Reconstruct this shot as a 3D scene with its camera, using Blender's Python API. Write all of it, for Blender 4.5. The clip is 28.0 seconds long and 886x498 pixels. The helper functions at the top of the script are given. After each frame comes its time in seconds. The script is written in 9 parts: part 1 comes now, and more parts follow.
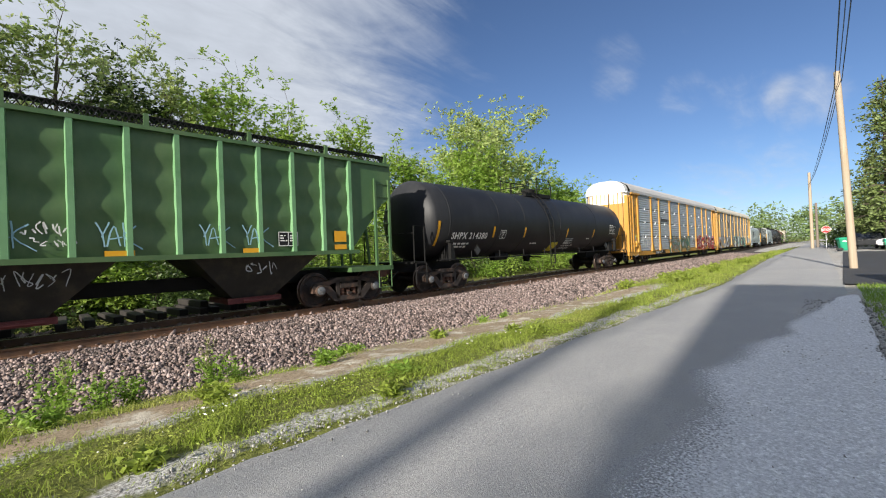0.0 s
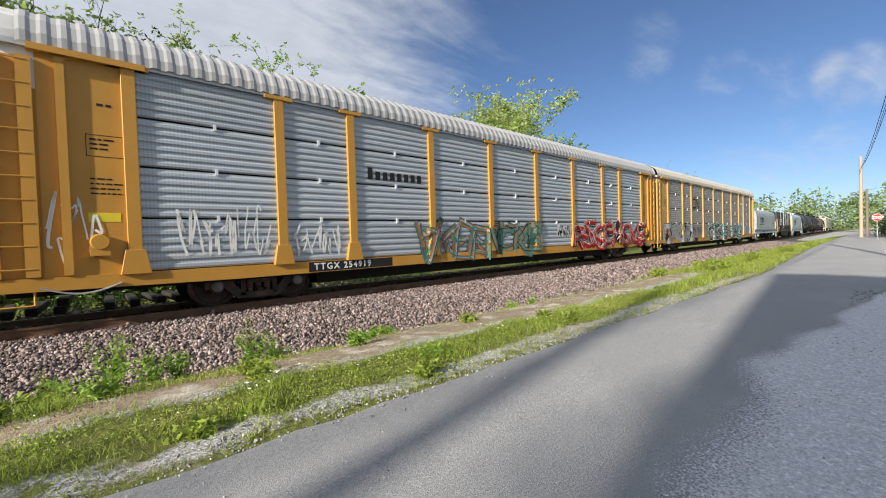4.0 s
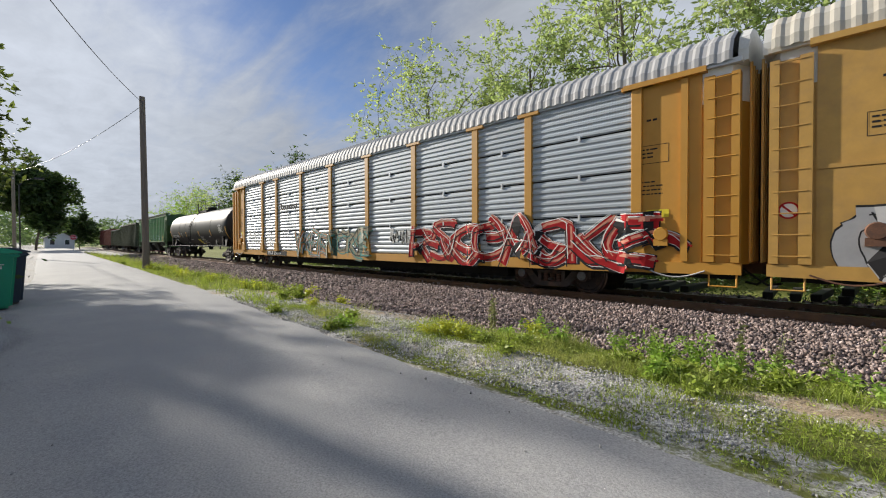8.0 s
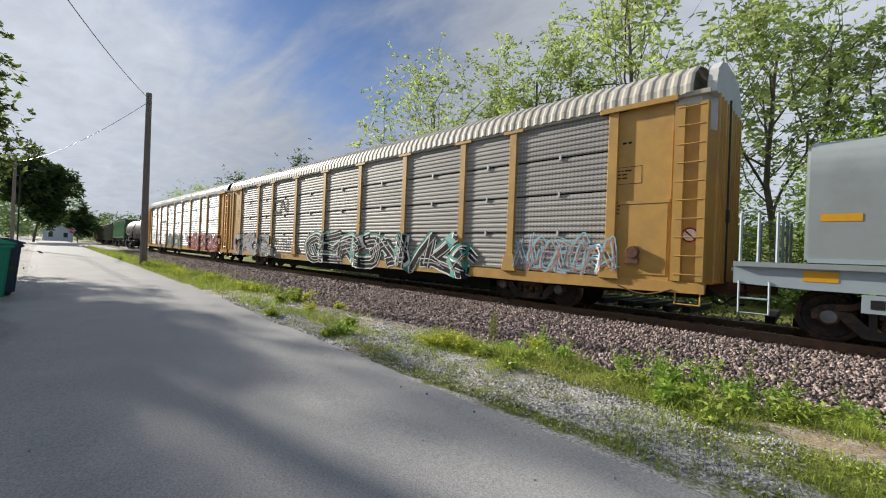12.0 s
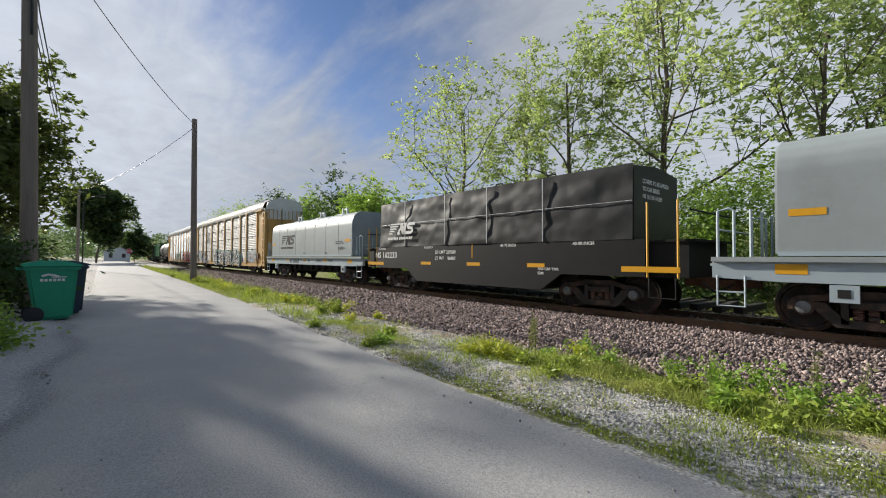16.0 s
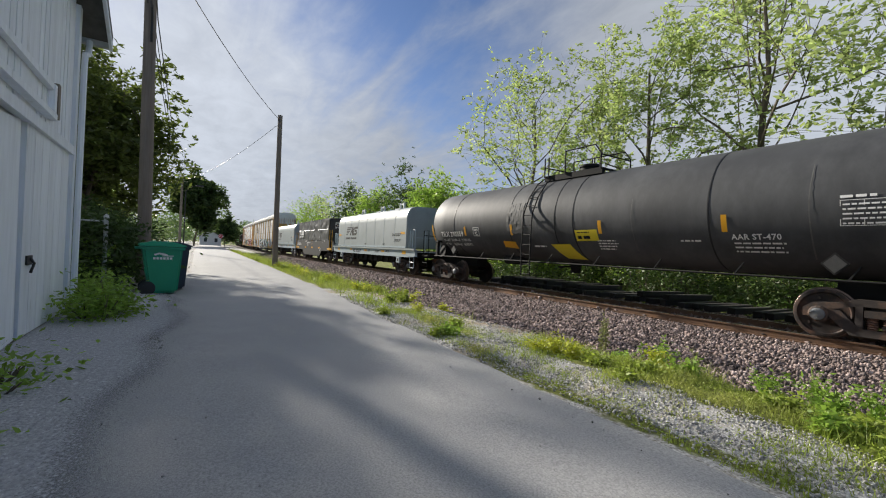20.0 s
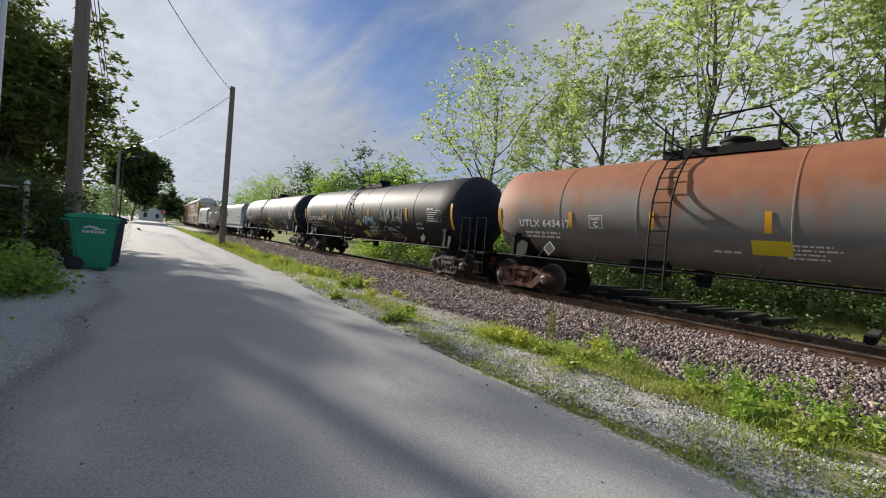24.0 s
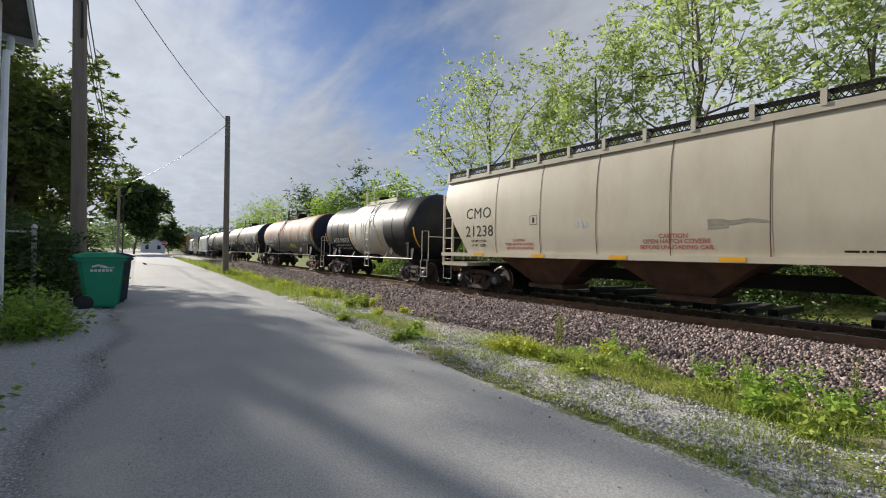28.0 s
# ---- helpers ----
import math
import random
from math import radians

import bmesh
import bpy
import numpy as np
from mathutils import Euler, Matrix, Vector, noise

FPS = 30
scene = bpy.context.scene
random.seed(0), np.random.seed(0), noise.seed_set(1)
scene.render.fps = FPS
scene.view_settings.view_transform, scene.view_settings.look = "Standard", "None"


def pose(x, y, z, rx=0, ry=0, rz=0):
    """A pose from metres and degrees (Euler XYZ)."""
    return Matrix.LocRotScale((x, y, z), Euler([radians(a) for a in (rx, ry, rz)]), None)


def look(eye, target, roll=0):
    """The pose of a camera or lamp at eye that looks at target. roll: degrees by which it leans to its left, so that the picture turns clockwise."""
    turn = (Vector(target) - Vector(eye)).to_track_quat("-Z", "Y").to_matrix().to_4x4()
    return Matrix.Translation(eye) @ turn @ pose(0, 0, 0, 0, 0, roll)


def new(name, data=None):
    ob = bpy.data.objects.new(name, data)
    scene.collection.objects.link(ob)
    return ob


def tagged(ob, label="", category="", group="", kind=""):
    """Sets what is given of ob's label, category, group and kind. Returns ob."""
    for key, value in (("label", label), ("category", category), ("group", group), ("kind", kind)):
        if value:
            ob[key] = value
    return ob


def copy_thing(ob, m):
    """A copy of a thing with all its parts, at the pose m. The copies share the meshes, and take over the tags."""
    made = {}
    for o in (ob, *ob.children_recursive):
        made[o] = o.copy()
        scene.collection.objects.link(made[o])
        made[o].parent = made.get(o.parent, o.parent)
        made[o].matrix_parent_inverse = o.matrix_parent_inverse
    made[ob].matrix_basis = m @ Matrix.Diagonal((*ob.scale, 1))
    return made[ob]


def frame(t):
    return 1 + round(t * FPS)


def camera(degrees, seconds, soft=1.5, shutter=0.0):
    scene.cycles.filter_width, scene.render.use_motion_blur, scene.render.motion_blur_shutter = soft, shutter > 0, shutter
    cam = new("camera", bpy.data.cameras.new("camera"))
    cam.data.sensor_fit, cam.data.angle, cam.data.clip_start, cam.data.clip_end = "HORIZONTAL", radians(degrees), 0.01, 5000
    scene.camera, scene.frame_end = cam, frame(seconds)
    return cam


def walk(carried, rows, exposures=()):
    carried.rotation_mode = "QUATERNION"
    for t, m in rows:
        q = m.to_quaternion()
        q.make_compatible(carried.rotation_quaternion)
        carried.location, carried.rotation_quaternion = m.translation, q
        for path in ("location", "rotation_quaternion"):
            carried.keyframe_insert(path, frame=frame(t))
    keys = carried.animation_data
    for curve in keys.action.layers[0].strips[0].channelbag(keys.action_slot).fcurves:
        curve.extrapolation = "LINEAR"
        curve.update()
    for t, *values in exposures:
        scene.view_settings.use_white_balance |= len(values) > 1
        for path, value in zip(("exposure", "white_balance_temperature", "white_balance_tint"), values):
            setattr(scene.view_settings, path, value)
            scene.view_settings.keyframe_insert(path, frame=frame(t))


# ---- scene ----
cam = camera(93.9, 28.0, 1.1)

PATH = [
    (0, (0.876, -0.424, 1.475), (2.315, 0.966, 1.493), -2.3),
    (0.5, (0.867, -0.374, 1.47), (2.28, 1.041, 1.484), -2.2),
    (1, (0.841, -0.367, 1.478), (2.233, 1.069, 1.476), -1.8),
    (1.5, (0.822, -0.353, 1.459), (2.198, 1.098, 1.444), -1.4),
    (2, (0.823, -0.336, 1.454), (2.191, 1.123, 1.426), -1.3),
    (2.5, (0.841, -0.353, 1.457), (2.198, 1.116, 1.423), -1.6),
    (3, (0.838, -0.363, 1.461), (2.191, 1.109, 1.418), -1.9),
    (3.5, (0.827, -0.373, 1.457), (2.182, 1.097, 1.412), -2.0),
    (5.5, (0.772, -0.355, 1.457), (2.054, 1.179, 1.413), -0.3),
    (6, (0.769, -0.344, 1.455), (1.898, 1.306, 1.434), -1.2),
    (6.5, (0.677, -0.27, 1.46), (1.165, 1.669, 1.484), -1.6),
    (6.7, (0.651, -0.216, 1.457), (0.735, 1.782, 1.486), -1.3),
    (7, (0.638, -0.225, 1.441), (0.174, 1.72, 1.462), -0.7),
    (7.5, (0.68, -0.266, 1.431), (-0.433, 1.395, 1.416), -0.2),
    (8, (0.698, -0.315, 1.455), (-0.699, 1.117, 1.421), -0.2),
    (8.5, (0.693, -0.298, 1.463), (-0.843, 0.983, 1.436), -0.2),
    (9, (0.683, -0.316, 1.468), (-0.914, 0.888, 1.459), -0.1),
    (9.5, (0.674, -0.315, 1.485), (-0.929, 0.883, 1.495), 0.1),
    (10, (0.628, -0.318, 1.493), (-0.952, 0.907, 1.524), 0.7),
    (10.5, (0.582, -0.321, 1.492), (-0.961, 0.95, 1.534), 1.0),
    (11, (0.564, -0.292, 1.474), (-0.933, 1.034, 1.511), 1.5),
    (11.5, (0.555, -0.291, 1.451), (-0.888, 1.095, 1.479), 2.0),
    (12, (0.566, -0.282, 1.458), (-0.827, 1.153, 1.469), 2.3),
    (12.5, (0.568, -0.299, 1.456), (-0.795, 1.165, 1.459), 2.8),
    (14.5, (0.561, -0.279, 1.453), (-0.874, 1.115, 1.458), 1.4),
    (15, (0.569, -0.281, 1.45), (-0.891, 1.086, 1.463), 0.7),
    (15.5, (0.541, -0.295, 1.457), (-0.942, 1.046, 1.482), 0.4),
    (16, (0.541, -0.302, 1.462), (-0.965, 1.013, 1.504), 0.2),
    (16.5, (0.534, -0.318, 1.453), (-0.986, 0.98, 1.515), 0.1),
    (17, (0.54, -0.319, 1.453), (-0.985, 0.971, 1.531), 0.2),
    (17.5, (0.527, -0.31, 1.456), (-1.009, 0.968, 1.537), 0.6),
    (18, (0.486, -0.314, 1.45), (-1.073, 0.938, 1.518), 1.2),
    (18.5, (0.444, -0.312, 1.446), (-1.151, 0.895, 1.486), 1.7),
    (19, (0.466, -0.32, 1.43), (-1.17, 0.832, 1.447), 2.2),
    (19.5, (0.5, -0.351, 1.434), (-1.169, 0.751, 1.438), 2.5),
    (20, (0.509, -0.371, 1.438), (-1.182, 0.697, 1.448), 2.5),
    (20.5, (0.509, -0.379, 1.45), (-1.189, 0.677, 1.47), 2.5),
    (21, (0.513, -0.388, 1.457), (-1.179, 0.678, 1.481), 2.7),
    (21.5, (0.501, -0.371, 1.456), (-1.169, 0.73, 1.468), 3.2),
    (22, (0.492, -0.322, 1.434), (-1.144, 0.828, 1.429), 3.9),
    (22.5, (0.505, -0.336, 1.433), (-1.092, 0.867, 1.409), 4.7),
    (24.5, (0.5, -0.342, 1.417), (-1.069, 0.898, 1.383), 5.0),
    (25, (0.504, -0.338, 1.446), (-1.076, 0.888, 1.402), 4.5),
    (25.5, (0.525, -0.344, 1.441), (-1.058, 0.877, 1.389), 3.9),
    (26, (0.537, -0.37, 1.451), (-1.046, 0.852, 1.402), 3.3),
    (26.5, (0.584, -0.409, 1.468), (-0.999, 0.814, 1.43), 2.3),
    (27, (0.597, -0.446, 1.488), (-0.986, 0.777, 1.471), 1.7),
    (27.5, (0.588, -0.424, 1.484), (-0.996, 0.797, 1.489), 1.2),
    (28, (0.559, -0.417, 1.482), (-1.017, 0.814, 1.502), 1.0),
]
# the phone opens up a little while it looks away from the sun
EXPOSURES = [(0, 0.96), (5.5, 0.96), (7.5, 0.90), (28, 0.90)]
walk(cam, [(t, look(eye, target, roll)) for t, eye, target, roll in PATH], exposures=EXPOSURES)

# ---- world and light ----
SUN_AZ, SUN_EL = math.radians(190.5), math.radians(21.8)
sun_way = Vector((math.cos(SUN_AZ) * math.cos(SUN_EL), math.sin(SUN_AZ) * math.cos(SUN_EL), math.sin(SUN_EL)))
world = bpy.data.worlds.new("world")
scene.world = world
world.use_nodes = True


def build_sky():
    nt = world.node_tree
    nd, lk = nt.nodes, nt.links
    nd.clear()
    out, bg = nd.new("ShaderNodeOutputWorld"), nd.new("ShaderNodeBackground")
    sky = nd.new("ShaderNodeTexSky")
    sky.sky_type, sky.sun_disc = "NISHITA", False
    sky.sun_elevation, sky.sun_rotation = SUN_EL, math.pi / 2 - SUN_AZ
    sky.air_density, sky.dust_density, sky.ozone_density = 0.8, 0.3, 5.0
    tc = nd.new("ShaderNodeTexCoord")
    sep = nd.new("ShaderNodeSeparateXYZ")
    lk.new(tc.outputs["Generated"], sep.inputs[0])
    # flat cloud layer: direction over height
    lift = nd.new("ShaderNodeMath"); lift.operation = "ADD"; lift.inputs[1].default_value = 0.12
    lk.new(sep.outputs["Z"], lift.inputs[0])
    clampz = nd.new("ShaderNodeMath"); clampz.operation = "MAXIMUM"; clampz.inputs[1].default_value = 0.05
    lk.new(lift.outputs[0], clampz.inputs[0])
    comb = nd.new("ShaderNodeCombineXYZ")
    for k, ax in enumerate("XY"):
        dv = nd.new("ShaderNodeMath"); dv.operation = "DIVIDE"
        lk.new(sep.outputs[ax], dv.inputs[0]); lk.new(clampz.outputs[0], dv.inputs[1])
        lk.new(dv.outputs[0], comb.inputs[k])
    dot = nd.new("ShaderNodeVectorMath"); dot.operation = "DOT_PRODUCT"
    dot.inputs[1].default_value = sun_way
    lk.new(tc.outputs["Generated"], dot.inputs[0])

    def cloud_noise(turn, scale_xy, at, scale, detail, rough, twist):
        mp = nd.new("ShaderNodeMapping")
        mp.inputs["Rotation"].default_value = (0, 0, math.radians(turn))
        mp.inputs["Scale"].default_value = (*scale_xy, 1)
        mp.inputs["Location"].default_value = (*at, 0)
        lk.new(comb.outputs[0], mp.inputs[0])
        n = nd.new("ShaderNodeTexNoise")
        for key, value in (("Scale", scale), ("Detail", detail), ("Roughness", rough), ("Distortion", twist)):
            n.inputs[key].default_value = value
        lk.new(mp.outputs[0], n.inputs["Vector"])
        return n.outputs["Fac"]

    def mul_add(src, a, b):
        n = nd.new("ShaderNodeMath"); n.operation = "MULTIPLY_ADD"
        n.inputs[1].default_value, n.inputs[2].default_value = a, b
        lk.new(src, n.inputs[0])
        return n.outputs[0]

    def plus(a, b):
        n = nd.new("ShaderNodeMath"); n.operation = "ADD"
        lk.new(a, n.inputs[0]); lk.new(b, n.inputs[1])
        return n.outputs[0]

    # large soft sheets, streaks of cirrus and a fine mottle
    sheets = cloud_noise(35, (0.5, 1.3), (2.3, 0.4), 1.0, 5, 0.5, 0.5)
    streaks = cloud_noise(28, (0.7, 2.4), (0, 0), 1.5, 9, 0.6, 1.0)
    mottle = cloud_noise(10, (1.0, 1.4), (5, 1), 5.5, 6, 0.6, 0.4)
    add = plus(plus(mul_add(sheets, 0.75, -0.375 + 0.30), mul_add(streaks, 0.74, -0.37)), mul_add(mottle, 0.30, -0.15))
    # how thick the cloud lies over each quarter of the sky
    # banks overhead and at azimuth 265 are unseen, added to lift the shade
    for az, el, lo, amount in ((187, 14, 0.80, 0.50), (166, 6, 0.88, 0.24), (138, 8, 0.86, 0.22), (151, 32, 0.93, -0.24), (173, 29, 0.95, -0.14), (114, 32, 0.80, 0.46), (0, 88, 0.45, 0.42), (265, 30, 0.55, 0.45),
                               (82, 20, 0.62, 0.60), (22, 26, 0.72, -0.42), (13, 17.3, 0.9972, 0.44), (7, 16, 0.9972, 0.42), (2, 14.5, 0.9972, 0.42), (20.5, 22, 0.996, 0.34), (21, 17.5, 0.996, 0.28), (10, 25, 0.995, 0.24), (8, 6, 0.985, 0.3)):
        dv = nd.new("ShaderNodeVectorMath"); dv.operation = "DOT_PRODUCT"
        a, e = math.radians(az), math.radians(el)
        dv.inputs[1].default_value = (math.cos(a) * math.cos(e), math.sin(a) * math.cos(e), math.sin(e))
        lk.new(tc.outputs["Generated"], dv.inputs[0])
        mr = nd.new("ShaderNodeMapRange"); mr.interpolation_type = "SMOOTHSTEP"
        mr.inputs["From Min"].default_value, mr.inputs["From Max"].default_value = lo, 1.0
        mr.inputs["To Min"].default_value, mr.inputs["To Max"].default_value = 0.0, amount
        lk.new(dv.outputs["Value"], mr.inputs["Value"])
        add = plus(add, mr.outputs[0])
    ramp = nd.new("ShaderNodeMapRange"); ramp.interpolation_type = "SMOOTHSTEP"
    ramp.inputs["From Min"].default_value, ramp.inputs["From Max"].default_value = 0.12, 0.92
    ramp.inputs["To Max"].default_value = 0.97
    lk.new(add, ramp.inputs["Value"])
    glow = nd.new("ShaderNodeMapRange"); glow.interpolation_type = "SMOOTHSTEP"
    glow.inputs["From Min"].default_value, glow.inputs["From Max"].default_value = 0.80, 1.0
    glow.inputs["To Min"].default_value, glow.inputs["To Max"].default_value = 2.95, 4.6
    lk.new(dot.outputs["Value"], glow.inputs["Value"])
    # cloud that faces the sun is brighter than cloud beside it
    front = nd.new("ShaderNodeMapRange"); front.interpolation_type = "SMOOTHSTEP"
    front.inputs["From Min"].default_value, front.inputs["From Max"].default_value = 0.0, 0.75
    front.inputs["To Min"].default_value, front.inputs["To Max"].default_value = 1.35, 0.0
    lk.new(dot.outputs["Value"], front.inputs["Value"])
    shade = nd.new("ShaderNodeMath"); shade.operation = "MULTIPLY"
    lk.new(plus(glow.outputs[0], front.outputs[0]), shade.inputs[0])
    lk.new(mul_add(plus(mottle, streaks), 0.34, 0.66), shade.inputs[1])
    tint = nd.new("ShaderNodeVectorMath"); tint.operation = "SCALE"
    tint.inputs[0].default_value = (0.91, 0.98, 1.10)
    lk.new(shade.outputs[0], tint.inputs["Scale"])
    clear = nd.new("ShaderNodeVectorMath"); clear.operation = "MULTIPLY"
    clear.inputs[1].default_value = (0.84, 0.77, 0.76)
    lk.new(sky.outputs[0], clear.inputs[0])
    mix = nd.new("ShaderNodeMix"); mix.data_type = "RGBA"
    lk.new(ramp.outputs[0], mix.inputs["Factor"])
    lk.new(clear.outputs[0], mix.inputs[6]); lk.new(tint.outputs[0], mix.inputs[7])
    lk.new(mix.outputs[2], bg.inputs["Color"])
    bg.inputs["Strength"].default_value = 0.080
    lk.new(bg.outputs[0], out.inputs["Surface"])


build_sky()
sun = new("sun", bpy.data.lights.new("sun", "SUN"))
sun.data.energy, sun.data.angle, sun.data.color = 4.05, math.radians(1.1), (1.0, 0.93, 0.82)
sun.matrix_world = look(sun_way * 50, (0, 0, 0))
scene.view_settings.exposure = 0.75

# ---- materials ----
MATS = {}


def mat(name, base, rough=0.6, metal=0.0, vary=0.12, scale=6.0, bump=0.0, second=None, second_at=(0.55, 0.7), second_scale=2.0,
        island=0.0, random_ob=0.0, stretch=(1, 1, 1), spec=0.5, fine=60.0, sss=0.0):
    """A surface: base colour broken up by noise at two scales, a second colour in patches, and fine relief."""
    if name in MATS:
        return MATS[name]
    m = bpy.data.materials.new(name)
    m.use_nodes = True
    nd, lk = m.node_tree.nodes, m.node_tree.links
    b = nd["Principled BSDF"]
    b.inputs["Roughness"].default_value, b.inputs["Metallic"].default_value = rough, metal
    b.inputs["Specular IOR Level"].default_value = spec
    tc = nd.new("ShaderNodeTexCoord")
    mp = nd.new("ShaderNodeMapping"); mp.inputs["Scale"].default_value = stretch
    lk.new(tc.outputs["Object"], mp.inputs[0])
    n1 = nd.new("ShaderNodeTexNoise"); n1.inputs["Scale"].default_value = scale; n1.inputs["Detail"].default_value = 6
    n1.inputs["Roughness"].default_value = 0.65
    lk.new(mp.outputs[0], n1.inputs["Vector"])
    rng = nd.new("ShaderNodeMapRange")
    rng.inputs["From Min"].default_value, rng.inputs["From Max"].default_value = 0.25, 0.75
    rng.inputs["To Min"].default_value, rng.inputs["To Max"].default_value = 1 - vary, 1 + vary
    lk.new(n1.outputs["Fac"], rng.inputs["Value"])
    col = nd.new("ShaderNodeVectorMath"); col.operation = "SCALE"
    lk.new(rng.outputs[0], col.inputs["Scale"])
    if second:
        n2 = nd.new("ShaderNodeTexNoise"); n2.inputs["Scale"].default_value = second_scale; n2.inputs["Detail"].default_value = 7
        n2.inputs["Roughness"].default_value = 0.7
        lk.new(mp.outputs[0], n2.inputs["Vector"])
        r2 = nd.new("ShaderNodeMapRange")
        r2.inputs["From Min"].default_value, r2.inputs["From Max"].default_value = second_at
        lk.new(n2.outputs["Fac"], r2.inputs["Value"])
        mx = nd.new("ShaderNodeMix"); mx.data_type = "RGBA"
        mx.inputs[6].default_value, mx.inputs[7].default_value = (*base, 1), (*second, 1)
        lk.new(r2.outputs[0], mx.inputs["Factor"])
        lk.new(mx.outputs[2], col.inputs[0])
    else:
        col.inputs[0].default_value = base
    last = col.outputs[0]
    for amount, node, sock in ((island, "ShaderNodeNewGeometry", "Random Per Island"), (random_ob, "ShaderNodeObjectInfo", "Random")):
        if amount:
            g = nd.new(node)
            rr = nd.new("ShaderNodeMapRange")
            rr.inputs["To Min"].default_value, rr.inputs["To Max"].default_value = 1 - amount, 1 + amount
            lk.new(g.outputs[sock], rr.inputs["Value"])
            sc = nd.new("ShaderNodeVectorMath"); sc.operation = "SCALE"
            lk.new(last, sc.inputs[0]); lk.new(rr.outputs[0], sc.inputs["Scale"])
            last = sc.outputs[0]
    lk.new(last, b.inputs["Base Color"])
    if bump:
        n3 = nd.new("ShaderNodeTexNoise"); n3.inputs["Scale"].default_value = fine; n3.inputs["Detail"].default_value = 4
        lk.new(mp.outputs[0], n3.inputs["Vector"])
        bp = nd.new("ShaderNodeBump"); bp.inputs["Strength"].default_value = bump; bp.inputs["Distance"].default_value = 0.02
        lk.new(n3.outputs["Fac"], bp.inputs["Height"])
        lk.new(bp.outputs[0], b.inputs["Normal"])
    if sss:
        b.inputs["Transmission Weight"].default_value = 0.0
        tr = nd.new("ShaderNodeBsdfTranslucent")
        lk.new(last, tr.inputs["Color"])
        ms = nd.new("ShaderNodeMixShader"); ms.inputs[0].default_value = sss
        lk.new(b.outputs[0], ms.inputs[1]); lk.new(tr.outputs[0], ms.inputs[2])
        lk.new(ms.outputs[0], nd["Material Output"].inputs["Surface"])
    MATS[name] = m
    return m


# ---- mesh helpers ----
def mesh_ob(name, bm, material, smooth=False):
    me = bpy.data.meshes.new(name)
    bm.normal_update()
    bm.to_mesh(me)
    bm.free()
    me.materials.append(material)
    if smooth:
        me.polygons.foreach_set("use_smooth", [True] * len(me.polygons))
        me.set_sharp_from_angle(angle=math.radians(40))
    return new(name, me)


# parts whose pieces are too small or too many to pick apart
STUFF_PARTS = {"small_lettering", "data_panel", "caution_lettering", "branchwork", "stem_tangle", "graffiti", "car_number", "end_lettering", "printed_mark", "wordmark", "emblem", "running_board", "side_seam", "standard_mark", "plate_mark", "lettering", "owner_mark", "bay_mark"}


def part(name, bm, material, parent, label="", smooth=False):
    ob = mesh_ob(name, bm, material, smooth)
    ob.parent = parent
    if name in STUFF_PARTS:
        tagged(ob, label, kind="stuff")
    elif label:
        ob["label"] = label
    return ob


def raw_mesh(name, verts, faces, material, smooth=False):
    me = bpy.data.meshes.new(name)
    me.from_pydata([tuple(map(float, v)) for v in verts], [], faces)
    me.materials.append(material)
    if smooth:
        me.polygons.foreach_set("use_smooth", [True] * len(me.polygons))
    return new(name, me)


def quads_mesh(name, verts, n, material, corners=4):
    """verts: array (k*corners, 3); every run of corners makes one face."""
    me = bpy.data.meshes.new(name)
    v = np.asarray(verts, dtype=np.float32)
    k = len(v) // corners
    me.vertices.add(len(v)); me.vertices.foreach_set("co", v.ravel())
    me.loops.add(len(v)); me.loops.foreach_set("vertex_index", np.arange(len(v), dtype=np.int32))
    me.polygons.add(k); me.polygons.foreach_set("loop_start", np.arange(0, len(v), corners, dtype=np.int32))
    me.update(calc_edges=True)
    me.materials.append(material)
    return me


def box(bm, x0, x1, y0, y1, z0, z1):
    v = [bm.verts.new(p) for p in ((x0, y0, z0), (x1, y0, z0), (x1, y1, z0), (x0, y1, z0), (x0, y0, z1), (x1, y0, z1), (x1, y1, z1), (x0, y1, z1))]
    for f in ((3, 2, 1, 0), (4, 5, 6, 7), (0, 1, 5, 4), (1, 2, 6, 5), (2, 3, 7, 6), (3, 0, 4, 7)):
        bm.faces.new([v[i] for i in f])
    return bm


def prism(bm, pts, a0, a1, axis="x"):
    """A closed outline pushed along an axis. For x the outline is (y, z), for y it is (x, z), for z (x, y)."""
    def at(p, a):
        return {"x": (a, p[0], p[1]), "y": (p[0], a, p[1]), "z": (p[0], p[1], a)}[axis]
    lo, hi = [bm.verts.new(at(p, a0)) for p in pts], [bm.verts.new(at(p, a1)) for p in pts]
    n = len(pts)
    made = [bm.faces.new(lo[::-1]), bm.faces.new(hi)]
    for i in range(n):
        made.append(bm.faces.new((lo[i], lo[(i + 1) % n], hi[(i + 1) % n], hi[i])))
    bmesh.ops.recalc_face_normals(bm, faces=made)
    return bm


